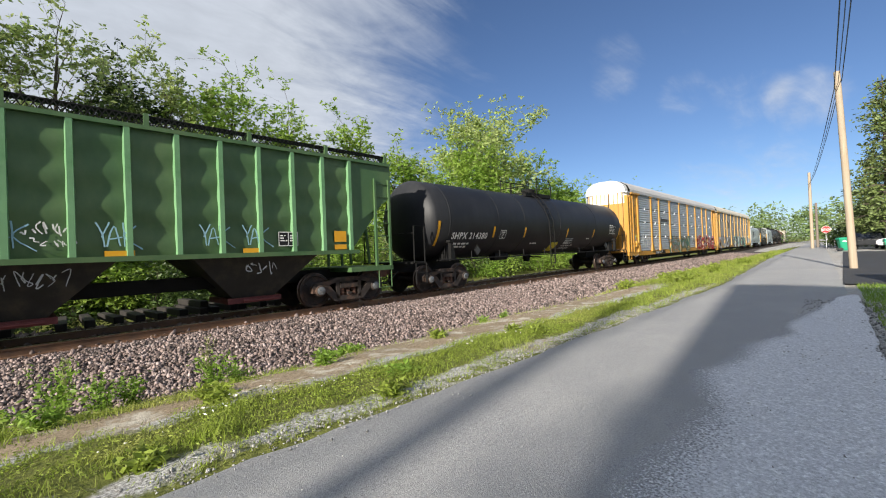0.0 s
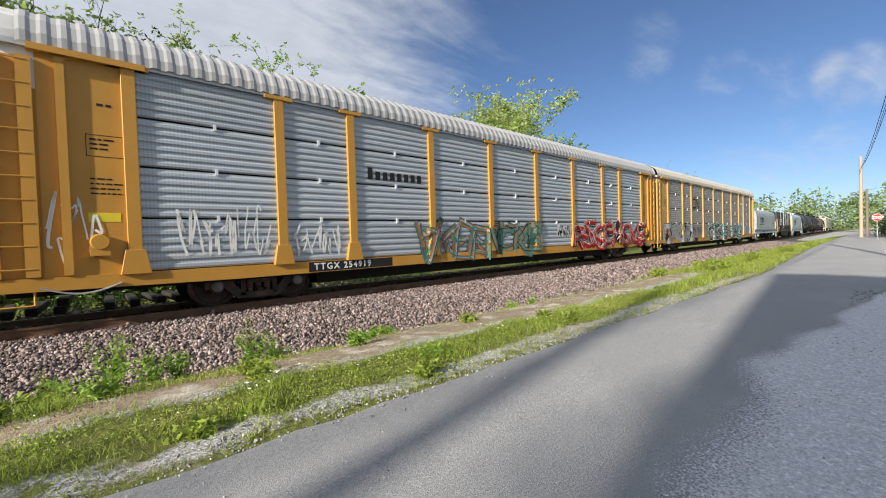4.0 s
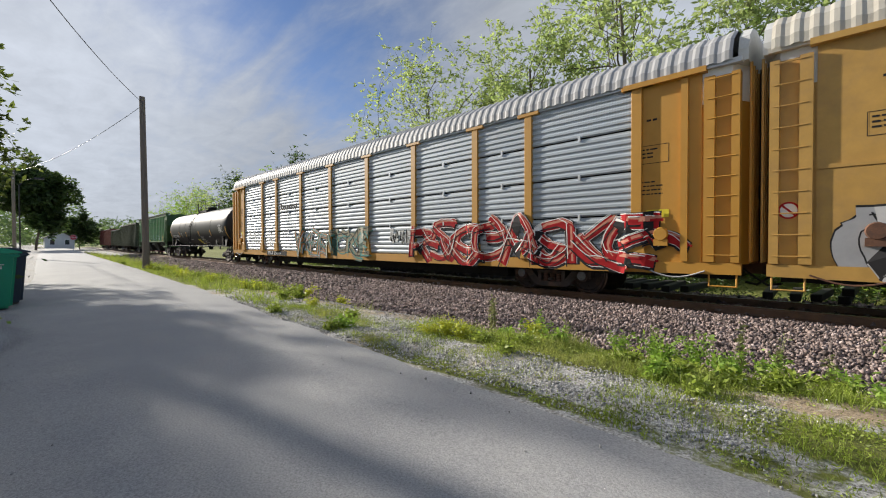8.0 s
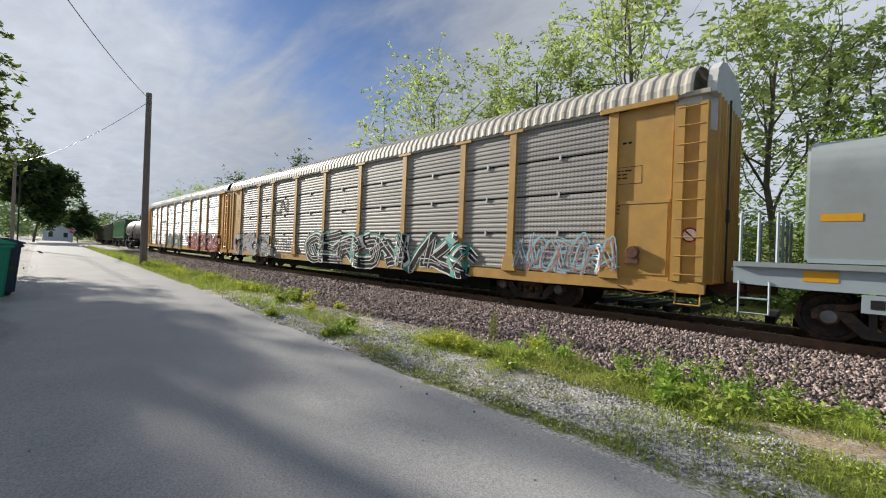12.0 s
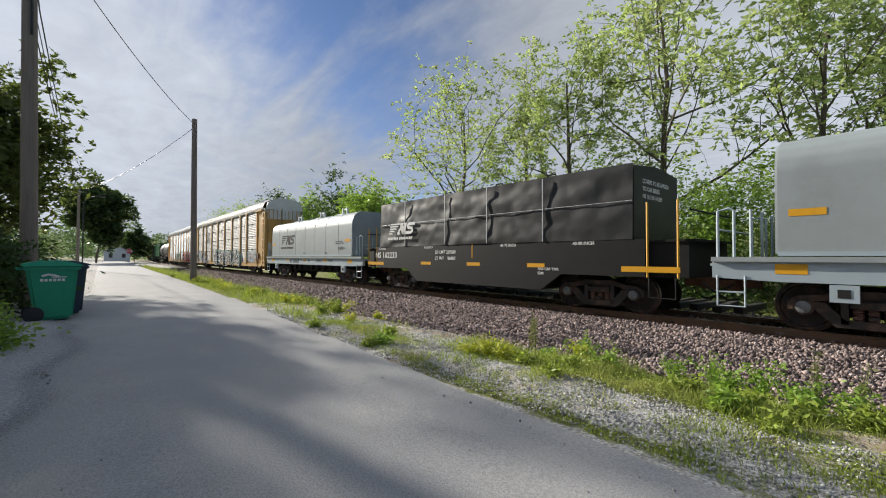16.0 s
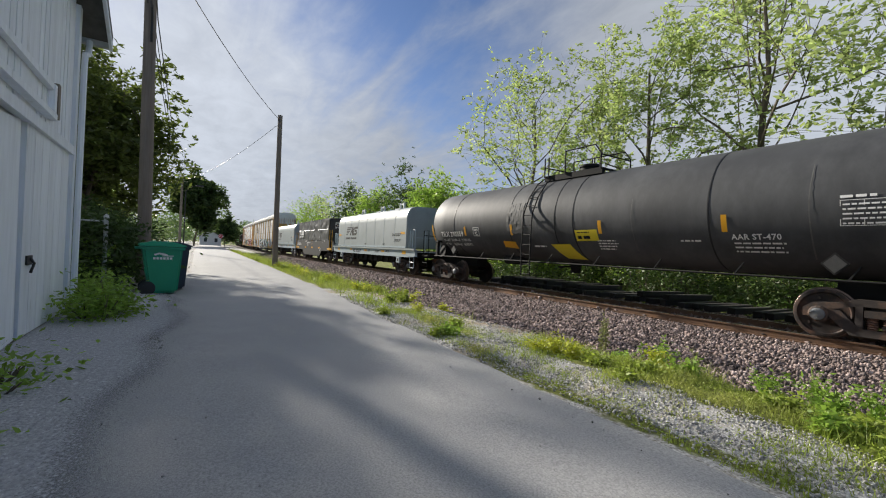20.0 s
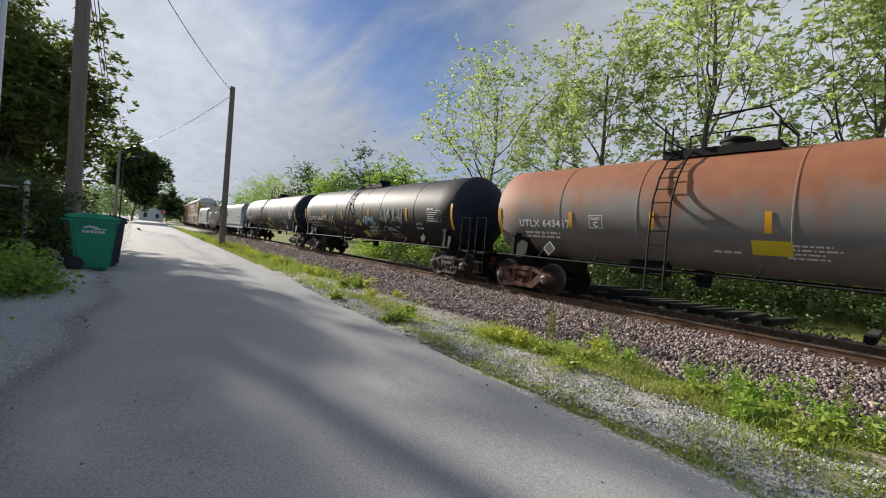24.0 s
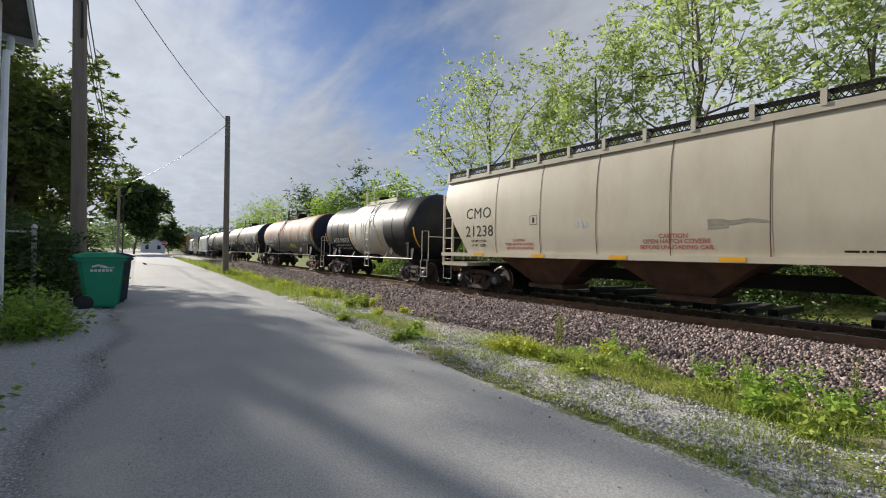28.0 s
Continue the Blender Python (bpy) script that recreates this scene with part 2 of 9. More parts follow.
def tube(bm, pts, r, sides=6, r_end=None, caps=True):
    pts = [Vector(p) for p in pts]
    r_end = r if r_end is None else r_end
    rings, side = [], None
    for i, p in enumerate(pts):
        d = (pts[min(i + 1, len(pts) - 1)] - pts[max(i - 1, 0)]).normalized()
        ref = Vector((0, 0, 1)) if abs(d.z) < 0.9 else Vector((1, 0, 0))
        if side is None:
            side = d.cross(ref).normalized()
        else:
            side = (side - d * side.dot(d)).normalized()
        up = d.cross(side)
        rad = r + (r_end - r) * i / max(1, len(pts) - 1)
        rings.append([bm.verts.new(p + rad * (math.cos(2 * math.pi * k / sides) * side + math.sin(2 * math.pi * k / sides) * up)) for k in range(sides)])
    for a, b in zip(rings, rings[1:]):
        for k in range(sides):
            bm.faces.new((a[k], a[(k + 1) % sides], b[(k + 1) % sides], b[k]))
    if caps:
        bm.faces.new(rings[0][::-1]); bm.faces.new(rings[-1])
    return bm


def lathe(bm, prof, axis="x", centre=(0, 0, 0), sides=24):
    """prof: (along, radius) pairs turned round an axis."""
    rings = []
    for a, r in prof:
        ring = []
        for k in range(sides):
            c, s = r * math.cos(2 * math.pi * k / sides), r * math.sin(2 * math.pi * k / sides)
            p = {"x": (a, c, s), "y": (c, a, s), "z": (c, s, a)}[axis]
            ring.append(bm.verts.new(Vector(p) + Vector(centre)))
        rings.append(ring)
    made = []
    for a, b in zip(rings, rings[1:]):
        for k in range(sides):
            made.append(bm.faces.new((a[k], a[(k + 1) % sides], b[(k + 1) % sides], b[k])))
    made += [bm.faces.new(rings[0][::-1]), bm.faces.new(rings[-1])]
    bmesh.ops.recalc_face_normals(bm, faces=made)
    return bm


def thing(name, label, category, group="", kind="", at=None):
    ob = new(name)
    ob.empty_display_size = 0.3
    if at is not None:
        ob.matrix_world = at
    return tagged(ob, label, category, group, kind)


B = bmesh.new

# ---- the lie of the land ----
TRACK_Y = 11.7
ROAD_Z = 0.33


def bend(x):
    """How far the railway bows away from its middle line."""
    return x * x / 2 / (2200 if x < 0 else 4000)


def slope(x):
    return x / (2200 if x < 0 else 4000)


PROFILE = [(-400, 6.0), (-60, 0.6), (-8, 0.36), (-3, 0.33), (1.9, 0.3), (2.6, 0.3), (4.2, 0.18), (5.2, -0.06), (5.8, -0.32), (6.1, -0.42), (9.0, -0.24), (9.9, -0.21), (13.5, -0.21),
           (14.4, -0.24), (16.4, -0.5), (18.5, -0.4), (22, 0.2), (60, 2.0), (400, 30.0), (3000, 60.0)]
PU, PZ = [p[0] for p in PROFILE], [p[1] for p in PROFILE]


def ground_z(x, y):
    u = y - bend(x)
    z = float(np.interp(u, PU, PZ))
    if u < -60:
        z = 0.6 + (-60 - u) * 0.016
    # past the crossing ends the ditch runs out
    rough = 0.0
    if 2.2 < u < 5.7 or u > 14.5:
        rough = 0.05 * noise.noise((x * 0.9, y * 0.9, 0.3)) + 0.03 * noise.noise((x * 3.1, y * 3.1, 1.7))
    elif u < -3.5:
        rough = 0.05 * noise.noise((x * 0.6, y * 0.6, 2.0))
    return z + rough


def lane_side(x):
    """The lane's edge towards the railway, measured from the middle line."""
    return float(np.interp(x, [-120, -60, -20, -9, -4, -2, 0, 14, 35, 60, 120], [7.5, 5.0, 3.3, 2.75, 2.38, 2.28, 2.16, 1.97, 3.0, 3.6, 5.0])) - bend(x)


def verge_mix(x, u):
    """How much grass and how much bare earth the verge has at a place; the rest is gravel."""
    e = lane_side(x)
    v = u - e
    wob = 0.22 * noise.noise((x * 0.8, u * 0.9, 4.0)) + 0.12 * noise.noise((x * 2.3, u * 2.0, 8.0))
    u = u + wob
    near = np.interp(v, [0, 0.06, 0.2, 0.34, 1.0, 1.4], [0.3, 0.9, 0.75, 0.30, 0.34, 0.0])
    middle = np.interp(u, [3.15, 3.5, 4.8, 5.35], [0.0, 0.78, 0.82, 0.0])
    tail = np.interp(u, [2.7, 2.95, 3.4, 3.9], [0.0, 0.55, 0.55, 0.1])
    yard = np.interp(v, [0, 0.15, 1.9, 2.6], [0.3, 0.9, 0.85, 0.1])
    gap = max(0.0, min(1.0, (-x - 3.0) / 1.6))
    far = max(0.0, min(1.0, (-x - 8.5) / 3.0))
    west = max(near * (1 - 0.6 * gap), (1 - gap) * middle + gap * tail, far * yard)
    east = max(np.interp(v, [0.0, 0.07, 0.15, 0.32, 0.5, 1.0, 1.25, 1.55], [0.7, 0.62, 0.4, 0.42, 0.95, 1.0, 0.5, 0.0]), np.interp(u, [3.9, 4.2, 5.0, 5.4], [0, 0.55, 0.6, 0]) * max(0.3, min(1.0, (4.2 - x) / 2.0)))
    lush = np.interp(v, [0, 0.4, 3.4, 4.4], [0.4, 1.0, 0.9, 0.0])
    k = max(0.0, min(1.0, (x - 13.0) / 3.0))
    east = (1 - k) * east + k * max(east, lush)
    m = max(0.0, min(1.0, (x + 0.4 + 1.6 * wob) / 1.5))
    grass = m * east + (1 - m) * west
    earth = m * np.interp(u, [3.3, 3.7, 5.7, 6.0], [0, 1, 1, 0]) * (1 - k) + (1 - m) * np.interp(u, [3.6 + 1.4 * (1 - gap), 4.2 + 1.0 * (1 - gap), 6.0, 6.3], [0, 0.75, 0.75, 0])
    return float(grass), float(earth)


def build_ground():
    us = [-3000, -900, -400, -200, -120, -80, -60, -40, -25, -16, -12, -9, -7, -5.5, -4.5, -3.8, -3.2, -2.6, -1.8, 0, 1.6]
    us += list(np.arange(2.0, 6.6, 0.18)) + list(np.arange(6.8, 10.2, 0.4)) + [11, 12.4, 13.4, 14, 14.6, 15.4, 16.4, 17.5, 19, 21, 24, 30, 40, 60, 90, 150, 250, 400, 900, 3000]
    xs = [-3000, -1500, -800, -500, -350, -260, -200, -160, -130, -105, -85, -70, -58, -48, -40, -34, -29, -25]
    xs = xs + list(np.arange(-22, 24, 0.25)) + [24.5, 27, 30, 34, 39, 45, 53, 62, 74, 90, 110, 140, 180, 230, 300, 400, 600, 900, 1500, 3000]
    verts, grass, sand = [], [], []
    for x in xs:
        for u in us:
            far = min(1.0, 60.0 / max(60.0, abs(x)))
            y = u + bend(x) * (far ** 2)
            verts.append((x, y, ground_z(x, u + bend(x))))
            # where grass grows: the verge next to the road, the yards and the far bank
            g, bare = verge_mix(x, u) if 1.5 < u < 7.5 else (0.0, 0.0)
            if u < -1.6:
                g = np.interp(u, [-30, -6, -3.2, -1.6], [0.9, 0.85, 0.6, 0.1])
            if u < -1.3 and 14.4 < x < 45:
                g = 0.0
            if u > 15:
                g = np.interp(u, [15, 17], [0.0, 0.85])
            grass.append(g)
            sand.append(bare)
    nu = len(us)
    faces = [(i * nu + j, (i + 1) * nu + j, (i + 1) * nu + j + 1, i * nu + j + 1) for i in range(len(xs) - 1) for j in range(nu - 1)]
    m = bpy.data.materials.new("ground_soil")
    m.use_nodes = True
    nd, lk = m.node_tree.nodes, m.node_tree.links
    b = nd["Principled BSDF"]
    b.inputs["Roughness"].default_value = 0.95
    b.inputs["Specular IOR Level"].default_value = 0.2
    tc = nd.new("ShaderNodeTexCoord")

    def nz(scale, detail=6):
        n = nd.new("ShaderNodeTexNoise")
        n.inputs["Scale"].default_value, n.inputs["Detail"].default_value, n.inputs["Roughness"].default_value = scale, detail, 0.7
        lk.new(tc.outputs["Object"], n.inputs["Vector"])
        return n.outputs["Fac"]

    def ramp(src, a, bb, c0, c1, fac=None):
        r = nd.new("ShaderNodeMapRange")
        r.inputs["From Min"].default_value, r.inputs["From Max"].default_value = a, bb
        lk.new(src, r.inputs["Value"])
        x = nd.new("ShaderNodeMix"); x.data_type = "RGBA"
        for k, c in ((6, c0), (7, c1)):
            if isinstance(c, tuple):
                x.inputs[k].default_value = (*c, 1)
            else:
                lk.new(c, x.inputs[k])
        lk.new(r.outputs[0], x.inputs["Factor"])
        return x.outputs[2]

    gravel = ramp(nz(46, 3), 0.35, 0.66, (0.18, 0.17, 0.155), (0.70, 0.69, 0.67))
    gravel = ramp(nz(1.6), 0.5, 0.68, gravel, (0.36, 0.30, 0.22))
    dirt = ramp(nz(34, 8), 0.36, 0.64, (0.20, 0.145, 0.09), (0.47, 0.38, 0.27))
    dirt = ramp(nz(2.1, 9), 0.50, 0.60, dirt, ramp(nz(60, 4), 0.35, 0.65, (0.46, 0.41, 0.33), (0.74, 0.69, 0.58)))
    green = ramp(nz(11), 0.3, 0.7, (0.085, 0.095, 0.028), (0.23, 0.25, 0.06))

    def attr(name):
        a = nd.new("ShaderNodeAttribute")
        a.attribute_name = name
        return a.outputs["Fac"]

    def thresh(src, scale, w):
        ad = nd.new("ShaderNodeMath"); ad.operation = "ADD"
        lk.new(src, ad.inputs[0]); lk.new(nz(scale), ad.inputs[1])
        return ad.outputs[0]

    col = ramp(thresh(attr("sand"), 1.3, 0), 0.8, 1.1, gravel, dirt)
    col = ramp(thresh(attr("grass"), 4.5, 0), 0.98, 1.14, col, green)
    lk.new(col, b.inputs["Base Color"])
    bp = nd.new("ShaderNodeBump"); bp.inputs["Strength"].default_value = 0.8; bp.inputs["Distance"].default_value = 0.03
    lk.new(nz(30, 5), bp.inputs["Height"]); lk.new(bp.outputs[0], b.inputs["Normal"])
    ob = raw_mesh("ground", verts, faces, m, smooth=True)
    for nm, vals in (("grass", grass), ("sand", sand)):
        a = ob.data.attributes.new(nm, "FLOAT", "POINT")
        a.data.foreach_set("value", [float(v) for v in vals])
    tagged(ob, "gravelly soil, grass verge and ditch beside the railway", "ground", kind="structure")


build_ground()


# ---- road ----
def road_edge(x, side):
    """The two edges of the narrow lane; it runs beside the line and bears off slightly."""
    if side > 0:
        y = float(np.interp(x, [-120, -60, -20, -9, -4, 0, 14, 35, 60, 120], [7.5, 5.0, 3.3, 2.75, 2.38, 2.16, 1.97, 3.0, 3.6, 5.0]))
    else:
        y = float(np.interp(x, [-120, -60, -17, -11, -5, -1, 3, 7, 15, 24, 60, 120], [3.4, 1.0, -0.1, -0.6, -1.0, -0.95, -0.9, -0.62, -0.45, -0.2, 0.8, 2.2]))
    return y + 0.07 * noise.noise((x * 0.8, side * 7.0, 0)) + 0.05 * noise.noise((x * 3.0, side * 3.0, 4))


def build_road():
    asphalt = mat("asphalt", (0.345, 0.342, 0.342), rough=0.9, vary=0.42, scale=85, bump=0.4, fine=190, second=(0.405, 0.399, 0.388), second_at=(0.45, 0.75), second_scale=0.9, spec=0.35)
    verts, faces = [], []
    xs = list(np.arange(-130, -30, 2.0)) + list(np.arange(-30, 40, 0.3)) + list(np.arange(40, 131, 2.0))
    for x in xs:
        lo, hi = road_edge(x, -1), road_edge(x, 1)
        for k, w in enumerate((0, 0.03, 0.25, 0.5, 0.75, 0.97, 1)):
            z = ROAD_Z + (0.025 * math.sin(math.pi * w) if 0 < k < 6 else -0.06)
            verts.append((x, lo + (hi - lo) * w, z))
    for i in range(len(xs) - 1):
        for k in range(6):
            faces.append((i * 7 + k, (i + 1) * 7 + k, (i + 1) * 7 + k + 1, i * 7 + k + 1))
    tagged(raw_mesh("road", verts, faces, asphalt, smooth=True), "worn grey asphalt lane with gravelly edges", "road", kind="structure")
    # side drive of newer asphalt
    drive = mat("dark_asphalt", (0.045, 0.046, 0.05), rough=0.8, vary=0.15, scale=2.0, bump=0.4, fine=200)
    verts, faces = [], []
    ys = [-30, -12, -6, -3, -1.5, -0.4]
    for x0, x1 in ((14.6, 44.0),):
        for i, xx in enumerate(np.linspace(x0, x1, 24)):
            for y in ys:
                verts.append((xx, min(y, road_edge(xx, -1) + 0.1) if y == ys[-1] else y, ROAD_Z + 0.022 if y > -3.5 else max(ROAD_Z, ground_z(xx, y)) + 0.05))
    n = len(ys)
    faces = [(i * n + k, (i + 1) * n + k, (i + 1) * n + k + 1, i * n + k + 1) for i in range(23) for k in range(n - 1)]
    tagged(raw_mesh("driveway", verts, faces, drive, smooth=True), "dark newer asphalt driveway beside the lane", "driveway", kind="structure")


build_road()


# ---- railway track ----
def build_track():
    steel = mat("rail_steel", (0.16, 0.10, 0.07), rough=0.55, metal=0.4, vary=0.25, scale=3, second=(0.24, 0.13, 0.07), second_at=(0.4, 0.7))
    shiny = mat("rail_head", (0.5, 0.48, 0.46), rough=0.3, metal=0.9, vary=0.1)
    tie_mat = mat("tie_timber", (0.075, 0.052, 0.038), rough=0.9, vary=0.35, scale=9, bump=0.6, fine=30, stretch=(1, 0.15, 1), random_ob=0.35)
    plate = mat("tie_plate_rust", (0.17, 0.085, 0.05), rough=0.8, vary=0.2)
    xs = list(np.arange(-320, -40, 8.0)) + list(np.arange(-40, 41, 2.0)) + list(np.arange(48, 321, 8.0))
    prof = [(-0.07, -0.185), (0.07, -0.185), (0.07, -0.17), (0.012, -0.155), (0.012, -0.045), (0.036, -0.035), (0.036, -0.004), (0.03, 0), (-0.03, 0), (-0.036, -0.004), (-0.036, -0.035), (-0.012, -0.045), (-0.012, -0.155), (-0.07, -0.17)]
    n = len(prof)
    for off, nm in ((-0.75, "near"), (0.75, "far")):
        verts = [(x, TRACK_Y + bend(x) + off + p[0], p[1]) for x in xs for p in prof]
        faces = [(i * n + k, i * n + (k + 1) % n, (i + 1) * n + (k + 1) % n, (i + 1) * n + k) for i in range(len(xs) - 1) for k in range(n)]
        ob = raw_mesh("rail", verts, faces, steel)
        ob.data.materials.append(shiny)
        for p in ob.data.polygons:
            if p.index % n == 7:
                p.material_index = 1
        tagged(ob, "rust-brown steel rail with a polished running surface", "rail", group="rails")
    ties = thing("sleepers", "weathered dark timber sleepers half buried in ballast", "railway ties", kind="structure")
    bm = B()
    box(bm, -0.115, 0.115, -1.3, 1.3, -0.36, -0.19)
    bmesh.ops.bevel(bm, geom=bm.edges[:], offset=0.012, segments=1, affect="EDGES")
    first = part("tie", bm, tie_mat, ties)
    bm = B()
    box(bm, -0.1, 0.1, -0.2, 0.2, -0.192, -0.178)
    box(bm, -0.03, -0.005, -0.13, -0.1, -0.18, -0.15)
    box(bm, 0.005, 0.03, 0.1, 0.13, -0.18, -0.15)
    pl = mesh_ob("tie_plate", bm, plate)
    pl.parent = ties
    rnd = random.Random(3)
    rest = B()
    for i in range(-330, 331):
        x = i * 0.51
        m = pose(x + rnd.uniform(-0.02, 0.02), TRACK_Y + bend(x) + rnd.uniform(-0.06, 0.06), rnd.uniform(-0.012, 0.004), 0, rnd.uniform(-0.3, 0.3), math.degrees(slope(x)) + rnd.uniform(-1, 1))
        if -70 <= i <= 70:
            o = first if i == -70 else new("tie", first.data)
            o.parent = ties
            o.matrix_basis = m
            for off in (-0.75, 0.75):
                q = pl if (i == -70 and off < 0) else new("tie_plate", pl.data)
                q.parent = ties
                q.matrix_basis = pose(x, TRACK_Y + bend(x) + off, 0)
        else:
            k = len(rest.verts)
            box(rest, -0.115, 0.115, -1.3, 1.3, -0.36, -0.19)
            rest.verts.ensure_lookup_table()
            bmesh.ops.transform(rest, matrix=m, verts=rest.verts[k:])
    tagged(part("far_ties", rest, tie_mat, ties), kind="stuff")


build_track()


def build_ballast():
    """Loose crushed stone, nearest stretch stone by stone, as one heap."""
    rng = np.random.default_rng(5)
    stone = mat("ballast_stone", (0.205, 0.155, 0.14), rough=0.9, vary=0.25, scale=14, island=0.8, second=(0.32, 0.26, 0.245), second_at=(0.5, 0.6), second_scale=5)
    spots = []
    for x0, x1, u0, u1, dens in ((-13, 15, 5.8, 10.6, 430), (-30, -13, 5.9, 10.6, 110), (15, 34, 5.9, 10.6, 110), (-60, -30, 6.2, 10.6, 35), (34, 70, 6.2, 10.6, 35), (-22, 30, 10.9, 12.5, 45), (-22, 30, 12.9, 15.5, 40)):
        k = int((x1 - x0) * (u1 - u0) * dens)
        spots.append(np.stack([rng.uniform(x0, x1, k), rng.uniform(u0, u1, k), np.full(k, 1.0 if dens > 200 else (1.5 if dens > 60 else 2.1))], 1))
    # strays and roadside gravel
    for x0, x1, u0, u1, k, sc in ((-14, 16, 5.35, 6.0, 3200, 0.8), (-9, 0.4, 2.3, 3.5, 14000, 0.3), (-9, -3, 3.3, 5.2, 3500, 0.36), (0.4, 9, 1.98, 2.35, 1500, 0.26), (-10, 4, 1.2, 2.2, 200, 0.22), (-8, 6, -0.8, 1.5, 420, 0.2), (1.4, 6.5, 0.5, 1.3, 260, 0.26), (1.2, 6, -2.4, 0.35, 7500, 0.34), (6, 11, -1.2, 0.1, 2200, 0.4), (-9.5, -4.5, -1.7, -0.5, 1100, 0.3)):
        spots.append(np.stack([rng.uniform(x0, x1, k), rng.uniform(u0, u1, k), np.full(k, sc)], 1))
    spots = np.concatenate(spots)
    k = len(spots)
    base = np.array([(1, 0, 0), (-1, 0, 0), (0, 1, 0), (0, -1, 0), (0, 0, 1), (0, 0, -1)], float)
    tris = np.array([(0, 2, 4), (2, 1, 4), (1, 3, 4), (3, 0, 4), (2, 0, 5), (1, 2, 5), (3, 1, 5), (0, 3, 5)])
    size = rng.uniform(0.02, 0.048, k) * spots[:, 2]
    v = base[None] * rng.uniform(0.55, 1.25, (k, 6, 1)) + rng.normal(0, 0.22, (k, 6, 3))
    a, bq, c = rng.uniform(0, 6.28, (3, k))
    ca, sa = np.cos(a), np.sin(a)
    R = np.zeros((k, 3, 3)); R[:, 0, 0], R[:, 0, 1], R[:, 1, 0], R[:, 1, 1], R[:, 2, 2] = ca, -sa, sa, ca, 1
    R2 = np.zeros((k, 3, 3)); cb, sb = np.cos(bq), np.sin(bq)
    R2[:, 0, 0], R2[:, 1, 1], R2[:, 1, 2], R2[:, 2, 1], R2[:, 2, 2] = 1, cb, -sb, sb, cb
    v = np.einsum("kij,kjl,knl->kni", R, R2, v) * size[:, None, None]
    z = np.array([max(ground_z(x, u + bend(x)), ROAD_Z + 0.01 if -0.9 < u < 2.0 else -9) for x, u, _ in spots])
    near = np.where(spots[:, 1] > 5.8, rng.uniform(0.015, 0.055, k), 0.004)
    v += np.stack([spots[:, 0], spots[:, 1] + np.where(spots[:, 0] < 0, spots[:, 0] ** 2 / 4400, spots[:, 0] ** 2 / 8000), z + near], 1)[:, None, :]
    pale = mat("loose_pale_stone", (0.36, 0.352, 0.34), rough=0.9, vary=0.2, scale=14, island=0.6)
    on_line = spots[:, 1] > 5.0
    for name, pick, m, label in (("ballast", on_line, stone, "pinkish grey crushed stone ballast along the track"), ("loose_stone", ~on_line, pale, "pale loose stones scattered along the lane")):
        vv = v[pick]
        q = len(vv)
        verts = vv.reshape(-1, 3).astype(np.float32)
        faces = (tris[None] + 6 * np.arange(q)[:, None, None]).reshape(-1).astype(np.int32)
        me = bpy.data.meshes.new(name)
        me.vertices.add(len(verts)); me.vertices.foreach_set("co", verts.ravel())
        me.loops.add(len(faces)); me.loops.foreach_set("vertex_index", faces)
        me.polygons.add(len(faces) // 3); me.polygons.foreach_set("loop_start", np.arange(0, len(faces), 3, dtype=np.int32))
        me.update(calc_edges=True)
        me.materials.append(m)
        tagged(new(name, me), label, "ballast" if name == "ballast" else "gravel", kind="stuff")
    # bed under the loose stones
    bed = mat("ballast_bed", (0.055, 0.044, 0.04), rough=0.95, vary=0.5, scale=24, bump=1.0, fine=26, second=(0.17, 0.14, 0.13), second_at=(0.5, 0.62), second_scale=19)
    us = [5.9, 6.1, 7, 8, 9, 9.9, 11, 12.4, 13.5, 14.4, 15.6, 16.4]
    xs = list(np.arange(-320, -60, 20.0)) + list(np.arange(-60, 61, 1.0)) + list(np.arange(80, 321, 20.0))
    vv = [(x, u + bend(x), ground_z(x, u + bend(x)) + (0.02 if 6 < u < 16 else -0.05)) for x in xs for u in us]
    n = len(us)
    ff = [(i * n + j, (i + 1) * n + j, (i + 1) * n + j + 1, i * n + j + 1) for i in range(len(xs) - 1) for j in range(n - 1)]
    tagged(raw_mesh("track_bed", vv, ff, bed, smooth=True), "bed of crushed stone under the track", "track bed", kind="structure")


build_ballast()


def build_aprons():
    """Loose pale stone spread over the lane's edge beside the garage and before the lawn."""
    stones = [mat("pale_gravel", (0.66, 0.66, 0.68), rough=0.95, vary=0.45, scale=60, bump=0.8, fine=70, second=(0.84, 0.84, 0.85), second_at=(0.5, 0.6), second_scale=38, spec=0.3),
              mat("worn_gravel", (0.36, 0.365, 0.38), rough=0.95, vary=0.4, scale=40, bump=1.0, fine=45, second=(0.52, 0.53, 0.55), second_at=(0.56, 0.64), second_scale=30, spec=0.3)]
    for stone in stones:
        spread_edge(stone)
    for stone, (x0, x1, y0, inner, label) in zip(stones, APRONS):
        lay_apron(stone, x0, x1, y0, inner, label)


